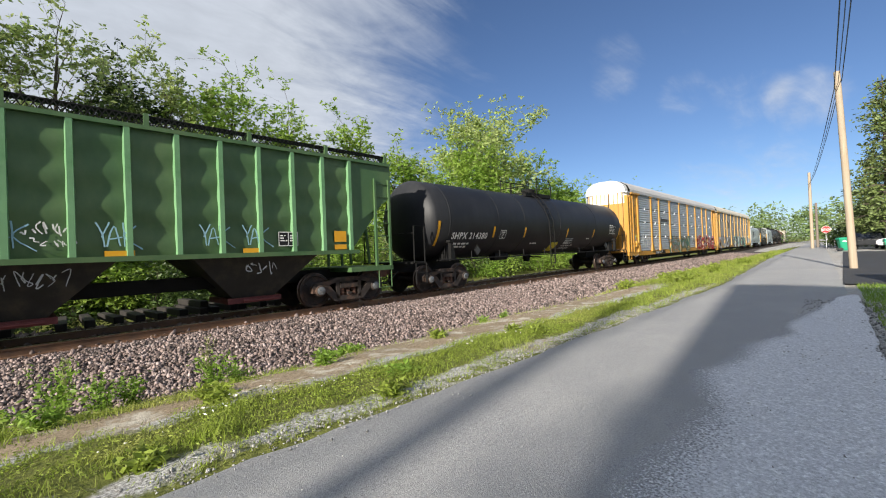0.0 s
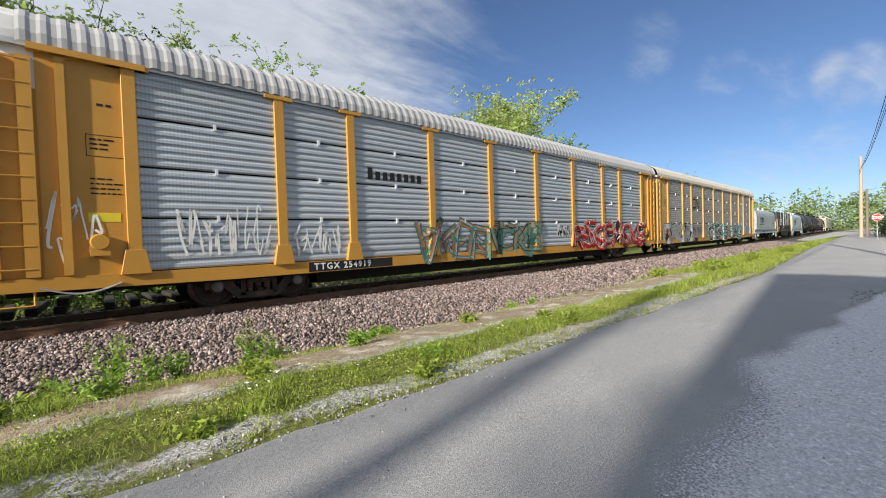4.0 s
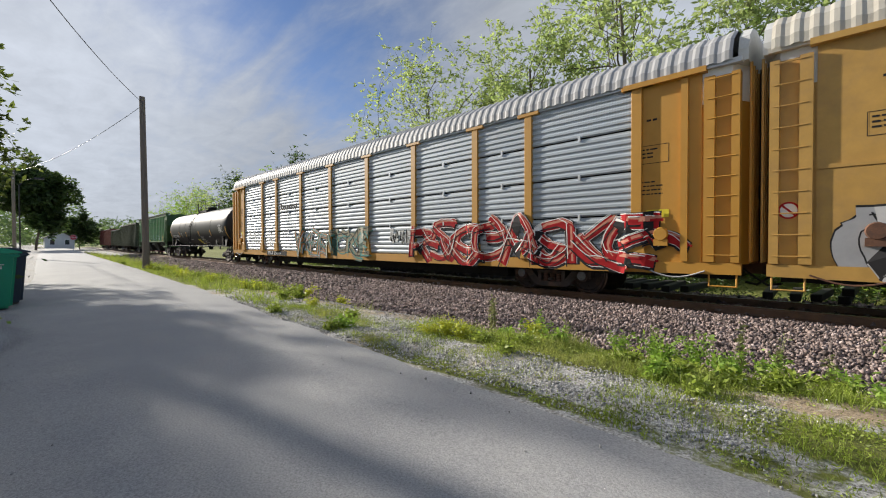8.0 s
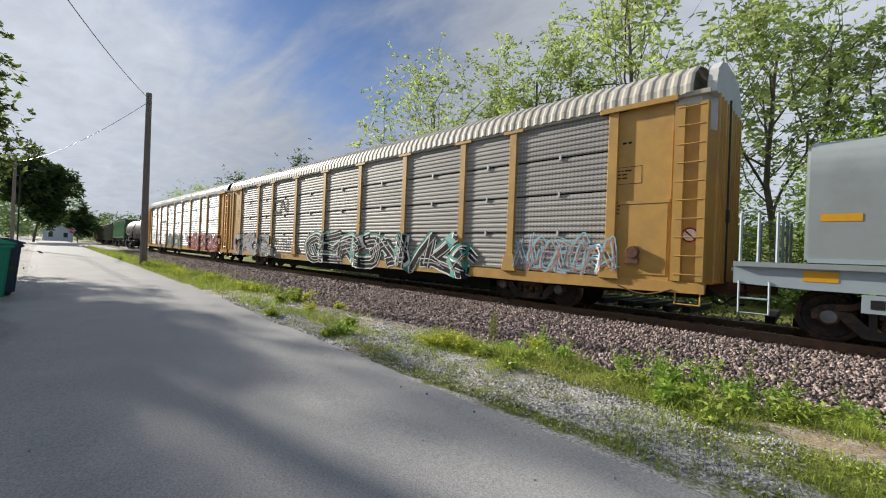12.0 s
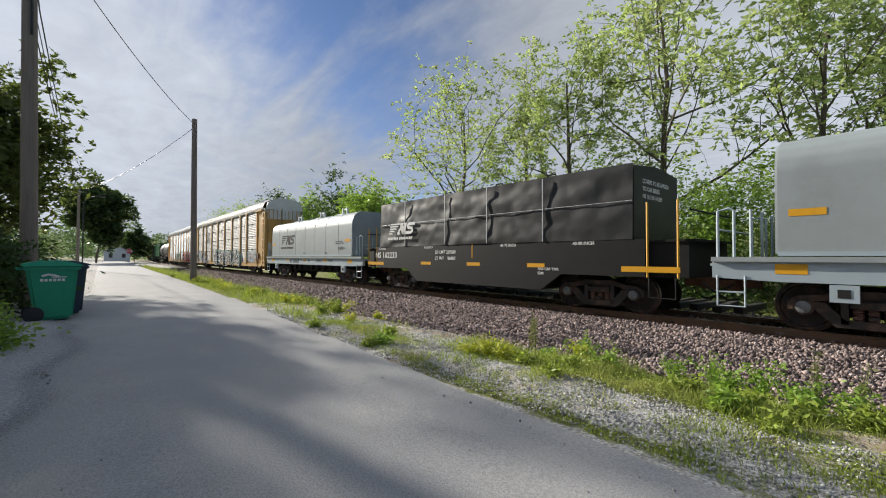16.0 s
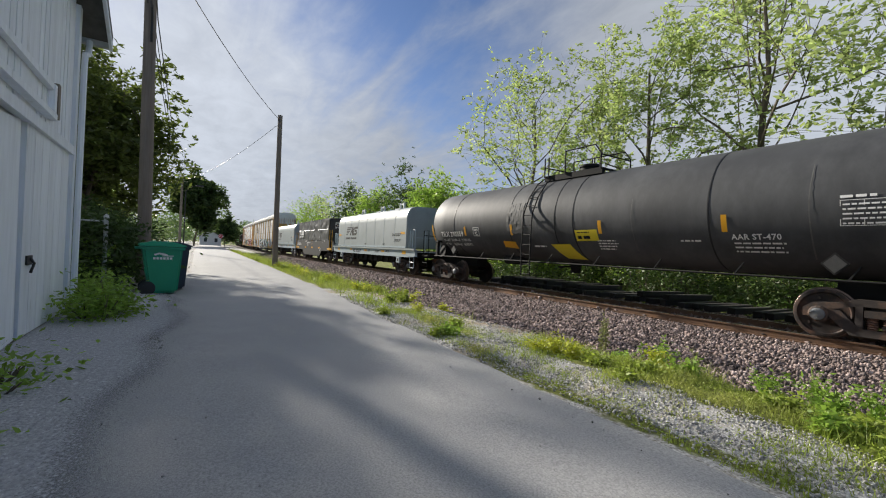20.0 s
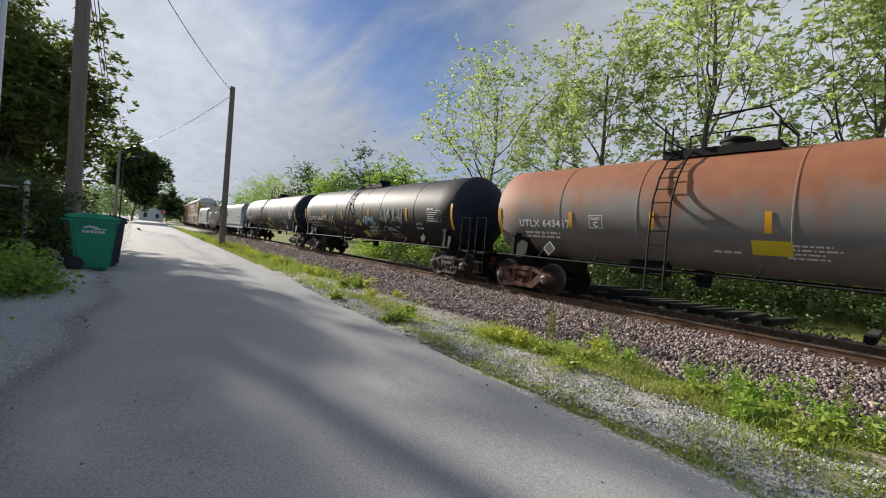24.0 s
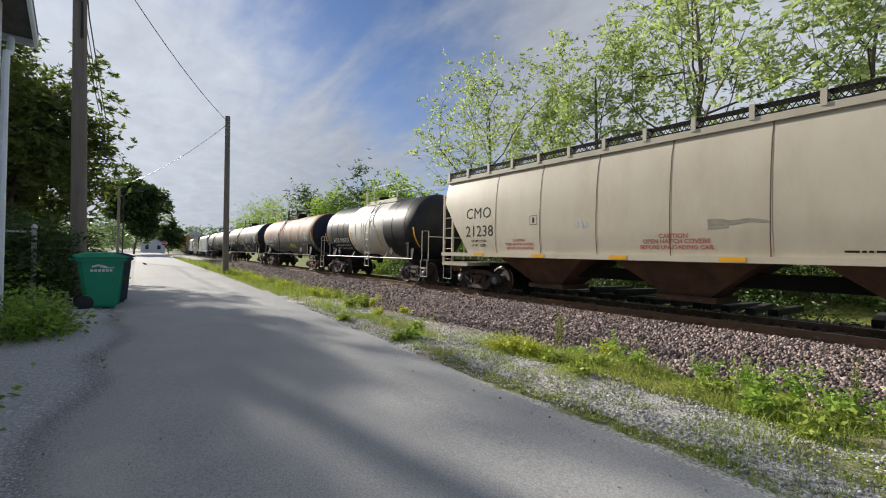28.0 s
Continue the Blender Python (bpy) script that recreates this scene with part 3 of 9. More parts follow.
def spread_edge(stone):
    """Thins a gravel sheet out into single stones towards its edge."""
    nd, lk = stone.node_tree.nodes, stone.node_tree.links
    at = nd.new("ShaderNodeAttribute"); at.attribute_name = "spread"
    tc = nd.new("ShaderNodeTexCoord")
    nz = nd.new("ShaderNodeTexNoise"); nz.inputs["Scale"].default_value, nz.inputs["Detail"].default_value = 70.0, 4
    lk.new(tc.outputs["Object"], nz.inputs["Vector"])
    ad = nd.new("ShaderNodeMath"); ad.operation = "ADD"
    lk.new(at.outputs["Fac"], ad.inputs[0]); lk.new(nz.outputs["Fac"], ad.inputs[1])
    th = nd.new("ShaderNodeMapRange")
    th.inputs["From Min"].default_value, th.inputs["From Max"].default_value = 0.86, 1.14
    lk.new(ad.outputs[0], th.inputs["Value"])
    lk.new(th.outputs[0], nd["Principled BSDF"].inputs["Alpha"])


def lay_apron(stone, x0, x1, y0, inner, label):
    n = int((x1 - x0) / 0.12)
    verts, faces, spread = [], [], []
    for i in range(n + 1):
        x = x0 + (x1 - x0) * i / n
        hi = float(np.interp(x, [p[0] for p in inner], [p[1] for p in inner])) + 0.22 * noise.noise((x * 0.9, 1.0, 3.0)) + 0.45
        for k in range(9):
            w = k / 8
            lo = y0 if x < 0.9 else float(np.interp(x, [0.9, 3.5, 5.0, 12.5], [-2.6, -1.6, -0.68, -0.6])) + 0.05 * noise.noise((x * 1.7, 6.0, 2.0))
            y = lo + (max(hi, lo + 0.05) - lo) * w
            z = max(ROAD_Z + 0.012, ground_z(x, y)) + 0.016 + 0.012 * noise.noise((x * 2.5, y * 2.5, 7.0))
            verts.append((x, y, z - (0.012 if k in (0, 8) or i in (0, n) else 0)))
            spread.append(min(1.0, (0.24 if x0 > 0 else 0.12) + 1.9 * (1 - w)) * min(1.0, i / 8, (n - i) / 8))
    faces = [(i * 9 + k, (i + 1) * 9 + k, (i + 1) * 9 + k + 1, i * 9 + k + 1) for i in range(n) for k in range(8)]
    ob = raw_mesh("gravel", verts, faces, stone, smooth=True)
    a = ob.data.attributes.new("spread", "FLOAT", "POINT")
    a.data.foreach_set("value", [float(v) for v in spread])
    tagged(ob, label, "gravel", kind="structure")


APRONS = ((0.9, 12.5, -2.6, ((0.9, -0.6), (1.6, 0.0), (2.6, 0.15), (5.0, 0.12), (7.5, -0.15), (10.0, -0.5), (12.5, -0.9)), "pale crushed stone at the edge of the lane"),
                                     (-10.2, 0.0, -1.74, ((-10.2, -1.5), (-9.0, -0.75), (-6.5, -0.45), (-4.5, -0.75), (-2.0, -1.0), (0.0, -1.5)), "pale crushed stone before the garage wall"))
build_aprons()

# ---- freight cars: common pieces ----
TRAIN = []
WHEELSETS = []
CAST = mat("cast_steel", (0.04, 0.031, 0.027), rough=0.75, vary=0.3, scale=7, second=(0.13, 0.075, 0.05), second_at=(0.5, 0.7), second_scale=3)
RUST_CAST = mat("rusted_casting", (0.15, 0.07, 0.04), rough=0.85, vary=0.3, scale=7, second=(0.08, 0.045, 0.035), second_at=(0.45, 0.65), second_scale=4)
WHEEL = mat("wheel_steel", (0.034, 0.028, 0.027), rough=0.6, metal=0.4, vary=0.25, second=(0.11, 0.06, 0.042), second_at=(0.5, 0.7), second_scale=3)
TREAD = mat("wheel_tread", (0.16, 0.12, 0.10), rough=0.35, metal=0.8)
UNDER = mat("underframe_black", (0.010, 0.010, 0.010), spec=0.25, rough=0.75, vary=0.3, scale=3)
SPRING = mat("spring_steel", (0.16, 0.09, 0.065), rough=0.6, vary=0.2)
CAP = mat("bearing_cap_grey", (0.2, 0.21, 0.22), rough=0.5, metal=0.5, vary=0.2)
WHITE = mat("stencil_white", (0.78, 0.78, 0.76), rough=0.7, vary=0.06)
BLACKP = mat("stencil_black", (0.02, 0.02, 0.022), spec=0.2, rough=0.8, vary=0.1)
AMBER = mat("reflector_amber", (0.75, 0.37, 0.015), rough=0.4, vary=0.06)
GALV = mat("galvanised_bar", (0.5, 0.52, 0.53), rough=0.5, metal=0.5, vary=0.1)
HOSE = mat("rubber_hose", (0.02, 0.02, 0.02), rough=0.6, vary=0.1)


def wheel_profile(sgn):
    """Tread, flange, rim, dished plate and hub, turned round the axle."""
    return [(sgn * (0.62), 0.09), (sgn * 0.66, 0.12), (sgn * 0.68, 0.36), (sgn * 0.672, 0.40), (sgn * 0.672, 0.487), (sgn * 0.70, 0.487), (sgn * 0.715, 0.462), (sgn * 0.805, 0.457),
            (sgn * 0.81, 0.45), (sgn * 0.81, 0.395), (sgn * 0.78, 0.37), (sgn * 0.76, 0.22), (sgn * 0.80, 0.15), (sgn * 0.845, 0.13), (sgn * 0.845, 0.085)]


def wheelset_mesh():
    bm = B()
    for sgn in (-1, 1):
        lathe(bm, wheel_profile(sgn), "y", sides=32)
    lathe(bm, [(-0.98, 0.07), (-0.62, 0.085), (0.62, 0.085), (0.98, 0.07)], "y", sides=12)
    # lightening marks and balance spots on the plate
    for k in range(3):
        a = k * 2.1 + 0.4
        for sgn in (-1, 1):
            lathe(bm, [(sgn * 0.775, 0.03), (sgn * 0.80, 0.026)], "y", centre=(0.29 * math.cos(a), 0, 0.29 * math.sin(a)), sides=8)
    return bm


TRUCK_K = 1.1
AXLE_Z, AXLE_X = 0.457 * TRUCK_K, 0.89 * TRUCK_K


def sized(bm):
    """Truck castings and wheels share one size."""
    bmesh.ops.transform(bm, matrix=Matrix.Diagonal((TRUCK_K, 1, TRUCK_K, 1)), verts=bm.verts[:])
    return bm


_wheel = mesh_ob("wheelset", sized(wheelset_mesh()), WHEEL, smooth=True)
_wheel.data.materials.append(TREAD)
for _p in _wheel.data.polygons:
    _r = math.hypot(_p.center.x, _p.center.z)
    if 0.44 * TRUCK_K < _r < 0.475 * TRUCK_K and 0.70 < abs(_p.center.y) < 0.81:
        _p.material_index = 1
WHEEL_ME = _wheel.data
bpy.data.objects.remove(_wheel)


def frame_mesh():
    """Cast side frames with two windows and the bolster between them."""
    bm = B()
    for sgn in (-1, 1):
        y0, y1 = sgn * 0.93, sgn * 1.09
        prism(bm, [(-1.12, 0.40), (-1.12, 0.56), (-0.98, 0.66), (-0.62, 0.70), (-0.38, 0.78), (0.38, 0.78), (0.62, 0.70), (0.98, 0.66), (1.12, 0.56), (1.12, 0.40), (1.0, 0.40), (0.97, 0.54), (0.66, 0.58), (0.36, 0.66), (-0.36, 0.66), (-0.66, 0.58), (-0.97, 0.54), (-1.0, 0.40)], y0, y1, "y")
        prism(bm, [(-0.80, 0.56), (-0.60, 0.56), (-0.34, 0.27), (0.34, 0.27), (0.60, 0.56), (0.80, 0.56), (0.74, 0.42), (0.46, 0.14), (-0.46, 0.14), (-0.74, 0.42)], y0, y1, "y")
        for s2 in (-1, 1):
            prism(bm, [(s2 * 0.30, 0.2), (s2 * 0.40, 0.2), (s2 * 0.40, 0.7), (s2 * 0.30, 0.7)], y0, y1, "y")
            lathe(bm, [(sgn * 0.9, 0.15), (sgn * 1.12, 0.15), (sgn * 1.14, 0.12)], "y", centre=(s2 * 0.89, 0, 0.457), sides=14)
        box(bm, -0.28, 0.28, min(y0, y1) - 0.02, max(y0, y1) + 0.02, 0.48, 0.60)
        box(bm, -0.06, 0.06, min(y0, y1) - 0.035, max(y0, y1) + 0.035, 0.30, 0.36)
    box(bm, -0.22, 0.22, -1.0, 1.0, 0.46, 0.74)
    # brake beams
    for s2 in (-1, 1):
        box(bm, s2 * 0.36 - 0.05, s2 * 0.36 + 0.05, -0.8, 0.8, 0.28, 0.40)
    return bm


def spring_mesh():
    bm = B()
    for sgn in (-1, 1):
        for dx in (-0.19, 0.0, 0.19):
            prof = []
            for k in range(7):
                prof += [(0.2 + k * 0.04, 0.058), (0.22 + k * 0.04, 0.082)]
            lathe(bm, prof + [(0.48, 0.058)], "z", centre=(dx, sgn * 1.0, 0), sides=10)
    return bm


def cap_mesh():
    bm = B()
    for s2 in (-1, 1):
        for sgn in (-1, 1):
            lathe(bm, [(sgn * 1.1, 0.115), (sgn * 1.17, 0.11), (sgn * 1.19, 0.06), (sgn * 1.2, 0.03)], "y", centre=(s2 * 0.89, 0, 0.457), sides=14)
            for k in range(3):
                a = 2.1 * k + 0.6
                box(bm, s2 * 0.89 + 0.07 * math.cos(a) - 0.014, s2 * 0.89 + 0.07 * math.cos(a) + 0.014, min(sgn * 1.18, sgn * 1.205), max(sgn * 1.18, sgn * 1.205), 0.457 + 0.07 * math.sin(a) - 0.014, 0.457 + 0.07 * math.sin(a) + 0.014)
    return bm


_f = mesh_ob("t", sized(frame_mesh()), CAST, smooth=False); FRAME_ME = _f.data; bpy.data.objects.remove(_f)
_f = mesh_ob("t", sized(frame_mesh()), RUST_CAST, smooth=False); FRAME_RUST_ME = _f.data; bpy.data.objects.remove(_f)
_f = mesh_ob("t", sized(spring_mesh()), SPRING, smooth=True); SPRING_ME = _f.data; bpy.data.objects.remove(_f)
_f = mesh_ob("t", sized(cap_mesh()), CAP, smooth=True); CAP_ME = _f.data; bpy.data.objects.remove(_f)


def trucks(car, dist, rusty=False, rear=None):
    """Two four-wheeled trucks with their pivots dist either side of the middle; rear sets the second one apart."""
    for s in (-1, 1):
        dist = rear if s > 0 and rear else dist
        fr = new("truck", FRAME_RUST_ME if rusty else FRAME_ME)
        fr.parent = car
        fr.location = (s * dist, 0, 0)
        sp = new("spring_group", SPRING_ME); sp.parent = fr
        cp = new("bearing_cap", CAP_ME); cp.parent = fr
        tagged(sp, kind="stuff"); tagged(cp, kind="stuff")
        for a in (-AXLE_X, AXLE_X):
            w = new("wheelset", WHEEL_ME)
            w.parent = fr
            w.location = (a, 0, AXLE_Z)
            WHEELSETS.append((w, a))


def couplers(car, half):
    for s in (-1, 1):
        bm = B()
        box(bm, min(s * (half - 0.6), s * (half + 0.35)), max(s * (half - 0.6), s * (half + 0.35)), -0.09, 0.09, 0.76, 0.96)
        prism(bm, [(s * (half + 0.3), -0.19), (s * (half + 0.62), -0.16), (s * (half + 0.66), 0.02), (s * (half + 0.48), 0.2), (s * (half + 0.3), 0.17)], 0.70, 1.0, "z")
        part("coupler", bm, RUST_CAST, car)
        bm = B()
        tube(bm, [(s * (half - 0.1), -0.35, 0.85), (s * (half + 0.15), -0.33, 0.66), (s * (half + 0.4), -0.25, 0.46), (s * (half + 0.62), -0.12, 0.5)], 0.028, 6)
        part("air_hose", bm, HOSE, car)


def ladder(bm, x, y0, z0, z1, w=0.42, n=6, r=0.013, axis="x", deep=0.0):
    """Side rails and rungs; axis x lies along the car's side, axis y across its end."""
    def at(a, z):
        return (x + a, y0, z) if axis == "x" else (x, y0 + a, z)
    for a in (-w / 2, w / 2):
        tube(bm, [at(a, z0), at(a, z1)], r * 1.3, 5)
    for k in range(n):
        z = z0 + (z1 - z0) * (k + 0.5) / n
        tube(bm, [at(-w / 2, z), at(w / 2, z)], r, 5)


def stirrup(bm, x, y, z, w=0.42, drop=0.45, r=0.016):
    tube(bm, [(x - w / 2, y, z), (x - w / 2, y, z - drop), (x + w / 2, y, z - drop), (x + w / 2, y, z)], r, 5)


FONT_CACHE = {}


def text_shape(body, size, bold=0.0, slant=0.0, spacing=1.0):
    """Flat letters as vertices (x, z) and faces, starting at x = 0 on the base line."""
    key = (body, size, bold, slant, spacing)
    if key not in FONT_CACHE:
        c = bpy.data.curves.new("t", "FONT")
        c.body, c.size, c.offset, c.shear, c.resolution_u, c.space_character = body, size, bold, slant, 2, spacing
        o = bpy.data.objects.new("t", c)
        me = bpy.data.meshes.new_from_object(o)
        FONT_CACHE[key] = ([(v.co.x, v.co.y) for v in me.vertices], [tuple(p.vertices) for p in me.polygons])
        bpy.data.objects.remove(o); bpy.data.meshes.remove(me); bpy.data.curves.remove(c)
    return FONT_CACHE[key]


def flat_marks(bm, shapes, place):
    """shapes: (verts, faces) in a plane; place maps (x, z) to the surface."""
    for verts, faces in shapes:
        vs = [bm.verts.new(place(x, z)) for x, z in verts]
        for f in faces:
            try:
                bm.faces.new([vs[i] for i in f])
            except ValueError:
                pass


def rect(x0, x1, z0, z1, nx=1, nz=1):
    v = [(x0 + (x1 - x0) * i / nx, z0 + (z1 - z0) * j / nz) for i in range(nx + 1) for j in range(nz + 1)]
    f = [(i * (nz + 1) + j, (i + 1) * (nz + 1) + j, (i + 1) * (nz + 1) + j + 1, i * (nz + 1) + j + 1) for i in range(nx) for j in range(nz)]
    return v, f


def shifted(shape, dx, dz, k=1.0):
    return [(dx + k * x, dz + k * z) for x, z in shape[0]], shape[1]


def word(body, x, z, size, bold=0.0, slant=0.0, spacing=1.0):
    return shifted(text_shape(body, size, bold, slant, spacing), x, z)


def bars(x, z, rows, width, h, rng, gap=1.9):
    """Lines of small lettering too small to read, as bars."""
    out = []
    for k in range(rows):
        w = width * rng.uniform(0.55, 1.0)
        at = x
        while at < x + w:
            seg = rng.uniform(0.6, 2.6) * h * 2
            out.append(rect(at, min(at + seg, x + w), z - k * h * gap, z - k * h * gap + h))
            at += seg + h * 0.8
    return out


def ribbon(pts, w, taper=1.0):
    """A flat stroke of paint along a line of (x, z) points."""
    verts, faces = [], []
    n = len(pts)
    for i, (x, z) in enumerate(pts):
        a, b = pts[max(i - 1, 0)], pts[min(i + 1, n - 1)]
        dx, dz = b[0] - a[0], b[1] - a[1]
        q = math.hypot(dx, dz) or 1
        h = w / 2 * (1 + (taper - 1) * i / (n - 1))
        verts += [(x - dz / q * h, z + dx / q * h), (x + dz / q * h, z - dx / q * h)]
    for i in range(n - 1):
        faces.append((2 * i, 2 * i + 1, 2 * i + 3, 2 * i + 2))
    return verts, faces


def wavy(pts, rng, amp, per=5):
    """A rounded line through the points, slightly unsteady."""
    out = []
    n = len(pts)
    for i in range(n - 1):
        p0, p1, p2, p3 = pts[max(i - 1, 0)], pts[i], pts[i + 1], pts[min(i + 2, n - 1)]
        for k in range(per):
            t = k / per
            out.append(tuple(0.5 * (2 * p1[j] + (p2[j] - p0[j]) * t + (2 * p0[j] - 5 * p1[j] + 4 * p2[j] - p3[j]) * t * t + (3 * p1[j] - p0[j] - 3 * p2[j] + p3[j]) * t ** 3) + rng.uniform(-amp, amp) for j in (0, 1)))
    out.append(pts[-1])
    return out


STROKES = {
    "a": [[(0.05, 0), (0.2, 0.6), (0.5, 1.0), (0.8, 0.55), (0.95, 0)], [(0.2, 0.35), (0.8, 0.4)]],
    "r": [[(0.1, 0), (0.12, 0.5), (0.08, 1.0)], [(0.08, 0.95), (0.7, 0.98), (0.85, 0.7), (0.5, 0.5), (0.2, 0.48)], [(0.4, 0.5), (0.95, 0.0)]],
    "s": [[(0.9, 0.85), (0.5, 1.0), (0.12, 0.75), (0.5, 0.5), (0.88, 0.28), (0.5, 0.02), (0.05, 0.15)]],
    "o": [[(0.5, 1.0), (0.12, 0.75), (0.1, 0.25), (0.5, 0.0), (0.88, 0.25), (0.88, 0.75), (0.5, 1.0)]],
    "c": [[(0.9, 0.85), (0.5, 1.0), (0.12, 0.7), (0.12, 0.3), (0.5, 0.0), (0.92, 0.18)]],
    "e": [[(0.15, 0), (0.12, 0.5), (0.15, 1.0)], [(0.15, 0.96), (0.95, 0.98)], [(0.15, 0.5), (0.75, 0.52)], [(0.15, 0.05), (1.0, 0.02)]],
    "n": [[(0.08, 0), (0.12, 1.0)], [(0.12, 0.95), (0.85, 0.05)], [(0.88, 0.0), (0.92, 1.05)]],
    "k": [[(0.1, 0), (0.1, 1.0)], [(0.95, 1.05), (0.3, 0.5)], [(0.3, 0.52), (0.7, 0.2), (1.15, -0.02)]],
    "v": [[(0.0, 1.0), (0.25, 0.5), (0.45, 0.0), (0.7, 0.5), (1.0, 1.0)]],
}


def throwup(car, plan, x0, x1, z0, z1, y, coats, rng, name="graffiti", label="", halo=None, lean=0.12):
    """Sprayed shapes on a side: each coat is (material, stroke width, x shift, z shift); later coats lie on top."""
    n = len(plan)
    w = (x1 - x0) / n
    h = z1 - z0
    glyphs = []
    for i, ch in enumerate(plan):
        k = rng.uniform(0.9, 1.12)
        for st in STROKES[ch]:
            # letters swell into each other and bend out of shape
            pts = [(x0 + (i - 0.12 + px * 1.25 + rng.uniform(-0.13, 0.13)) * w + lean * h * (pz - 0.5), z0 + h * (0.04 + pz * 0.9 * k + rng.uniform(-0.12, 0.12)) + 0.05 * h * math.sin(i * 2.1)) for px, pz in st]
            glyphs.append(wavy(pts, rng, 0.012 * h))
        # flourishes and arrows that tie the letters together
        a, b = rng.uniform(0, 0.9), rng.uniform(0.1, 0.95)
        glyphs.append(wavy([(x0 + (i + a) * w, z0 + h * b), (x0 + (i + a + 0.4) * w, z0 + h * rng.uniform(0.0, 1.0)), (x0 + (i + a + 0.75) * w, z0 + h * rng.uniform(0.1, 0.9))], rng, 0.012 * h))
    swell = [(rng.uniform(0.75, 1.15), rng.uniform(0.45, 1.3)) for _ in glyphs]
    for k, (material, width, dx, dz) in enumerate(coats):
        bm = B()
        yy = y - 0.003 * (k + 1)

        def place(a, b, q):
            # paint runs over the posts and their feet
            d = min(abs(a - x) for x in BAYS)
            return (a, q - 0.085 * max(0.0, min(1.0, (0.34 - d) / 0.12)), min(max(b, z0 - 0.16), z1 + 0.3))
        for j, g in enumerate(glyphs):
            sh = ribbon([(p[0] + dx, p[1] + dz) for p in g], width * swell[j][0], swell[j][1])
            flat_marks(bm, [sh], lambda a, b, q=yy - 0.0006 * j: place(a, b, q))
        part(name, bm, material, car, label)
    return glyphs


def scrawl(car, x0, x1, z0, z1, place, material, rng, width=0.035, name="graffiti", label="", loops=7):
    """A thin tag in one colour."""
    bm = B()
    shapes = []
    at = x0
    step = (x1 - x0) / loops
    for k in range(loops):
        pts = [(at + step * rng.uniform(-0.1, 1.15), z0 + (z1 - z0) * rng.uniform(0, 1)) for _ in range(rng.choice((3, 4, 5)))]
        shapes.append(ribbon(wavy(pts, rng, 0.004), width * rng.uniform(0.7, 1.3), rng.uniform(0.6, 1.2)))
        at += step
    flat_marks(bm, shapes, place)
    return part(name, bm, material, car, label)


def side_place(y):
    return lambda x, z: (x, y, z)


# ---- autoracks ----
RACK_YELLOW = mat("rack_yellow", (0.50, 0.25, 0.035), rough=0.5, vary=0.12, scale=2.2, second=(0.42, 0.22, 0.04), second_at=(0.5, 0.75), second_scale=1.1)
RACK_FADED = mat("rack_faded_yellow", (0.50, 0.29, 0.07), rough=0.55, vary=0.14, scale=2.2, second=(0.40, 0.24, 0.08), second_at=(0.45, 0.75), second_scale=1.3)
PANEL_BLUE = mat("galvanised_panel", (0.42, 0.47, 0.52), rough=0.5, metal=0.2, vary=0.10, scale=1.6, stretch=(0.3, 1, 2), random_ob=0.09, second=(0.38, 0.40, 0.42), second_at=(0.5, 0.7), second_scale=0.8)
PANEL_GREY = mat("weathered_panel", (0.34, 0.33, 0.315), rough=0.62, metal=0.15, vary=0.14, scale=1.6, stretch=(0.3, 1, 2), random_ob=0.12, second=(0.30, 0.27, 0.24), second_at=(0.55, 0.75), second_scale=1.0)
ROOF_WHITE = mat("white_roof_sheet", (0.37, 0.37, 0.375), rough=0.6, vary=0.08, scale=1.0, second=(0.36, 0.355, 0.345), second_at=(0.5, 0.7))
ROOF_CREAM = mat("cream_roof_sheet", (0.48, 0.45, 0.385), rough=0.55, vary=0.1, scale=1.0, second=(0.40, 0.36, 0.30), second_at=(0.5, 0.7))
HOOD = mat("hood_off_white", (0.60, 0.60, 0.585), rough=0.6, vary=0.1, scale=2, second=(0.48, 0.46, 0.42), second_at=(0.52, 0.72), second_scale=1.5)


def perforate(m, pitch, low):
    """Rows of punched holes in a steel sheet, seen as darker dots."""
    nd, lk = m.node_tree.nodes, m.node_tree.links
    b = nd["Principled BSDF"]
    tc, sp = nd.new("ShaderNodeTexCoord"), nd.new("ShaderNodeSeparateXYZ")
    lk.new(tc.outputs["Object"], sp.inputs[0])
    waves = []
    for axis, k in (("X", pitch), ("Z", pitch * 0.8)):
        a = nd.new("ShaderNodeMath"); a.operation = "MULTIPLY"; a.inputs[1].default_value = 2 * math.pi / k
        lk.new(sp.outputs[axis], a.inputs[0])
        w = nd.new("ShaderNodeMath"); w.operation = "SINE"
        lk.new(a.outputs[0], w.inputs[0])
        waves.append(w.outputs[0])
    both = nd.new("ShaderNodeMath"); both.operation = "ADD"
    lk.new(waves[0], both.inputs[0]); lk.new(waves[1], both.inputs[1])
    r = nd.new("ShaderNodeMapRange")
    r.inputs["From Min"].default_value, r.inputs["From Max"].default_value = 0.7, 1.5
    r.inputs["To Min"].default_value, r.inputs["To Max"].default_value = 1.0, low
    lk.new(both.outputs[0], r.inputs["Value"])
    sc = nd.new("ShaderNodeVectorMath"); sc.operation = "SCALE"
    lk.new(b.inputs["Base Color"].links[0].from_socket, sc.inputs[0]); lk.new(r.outputs[0], sc.inputs["Scale"])
    lk.new(sc.outputs[0], b.inputs["Base Color"])


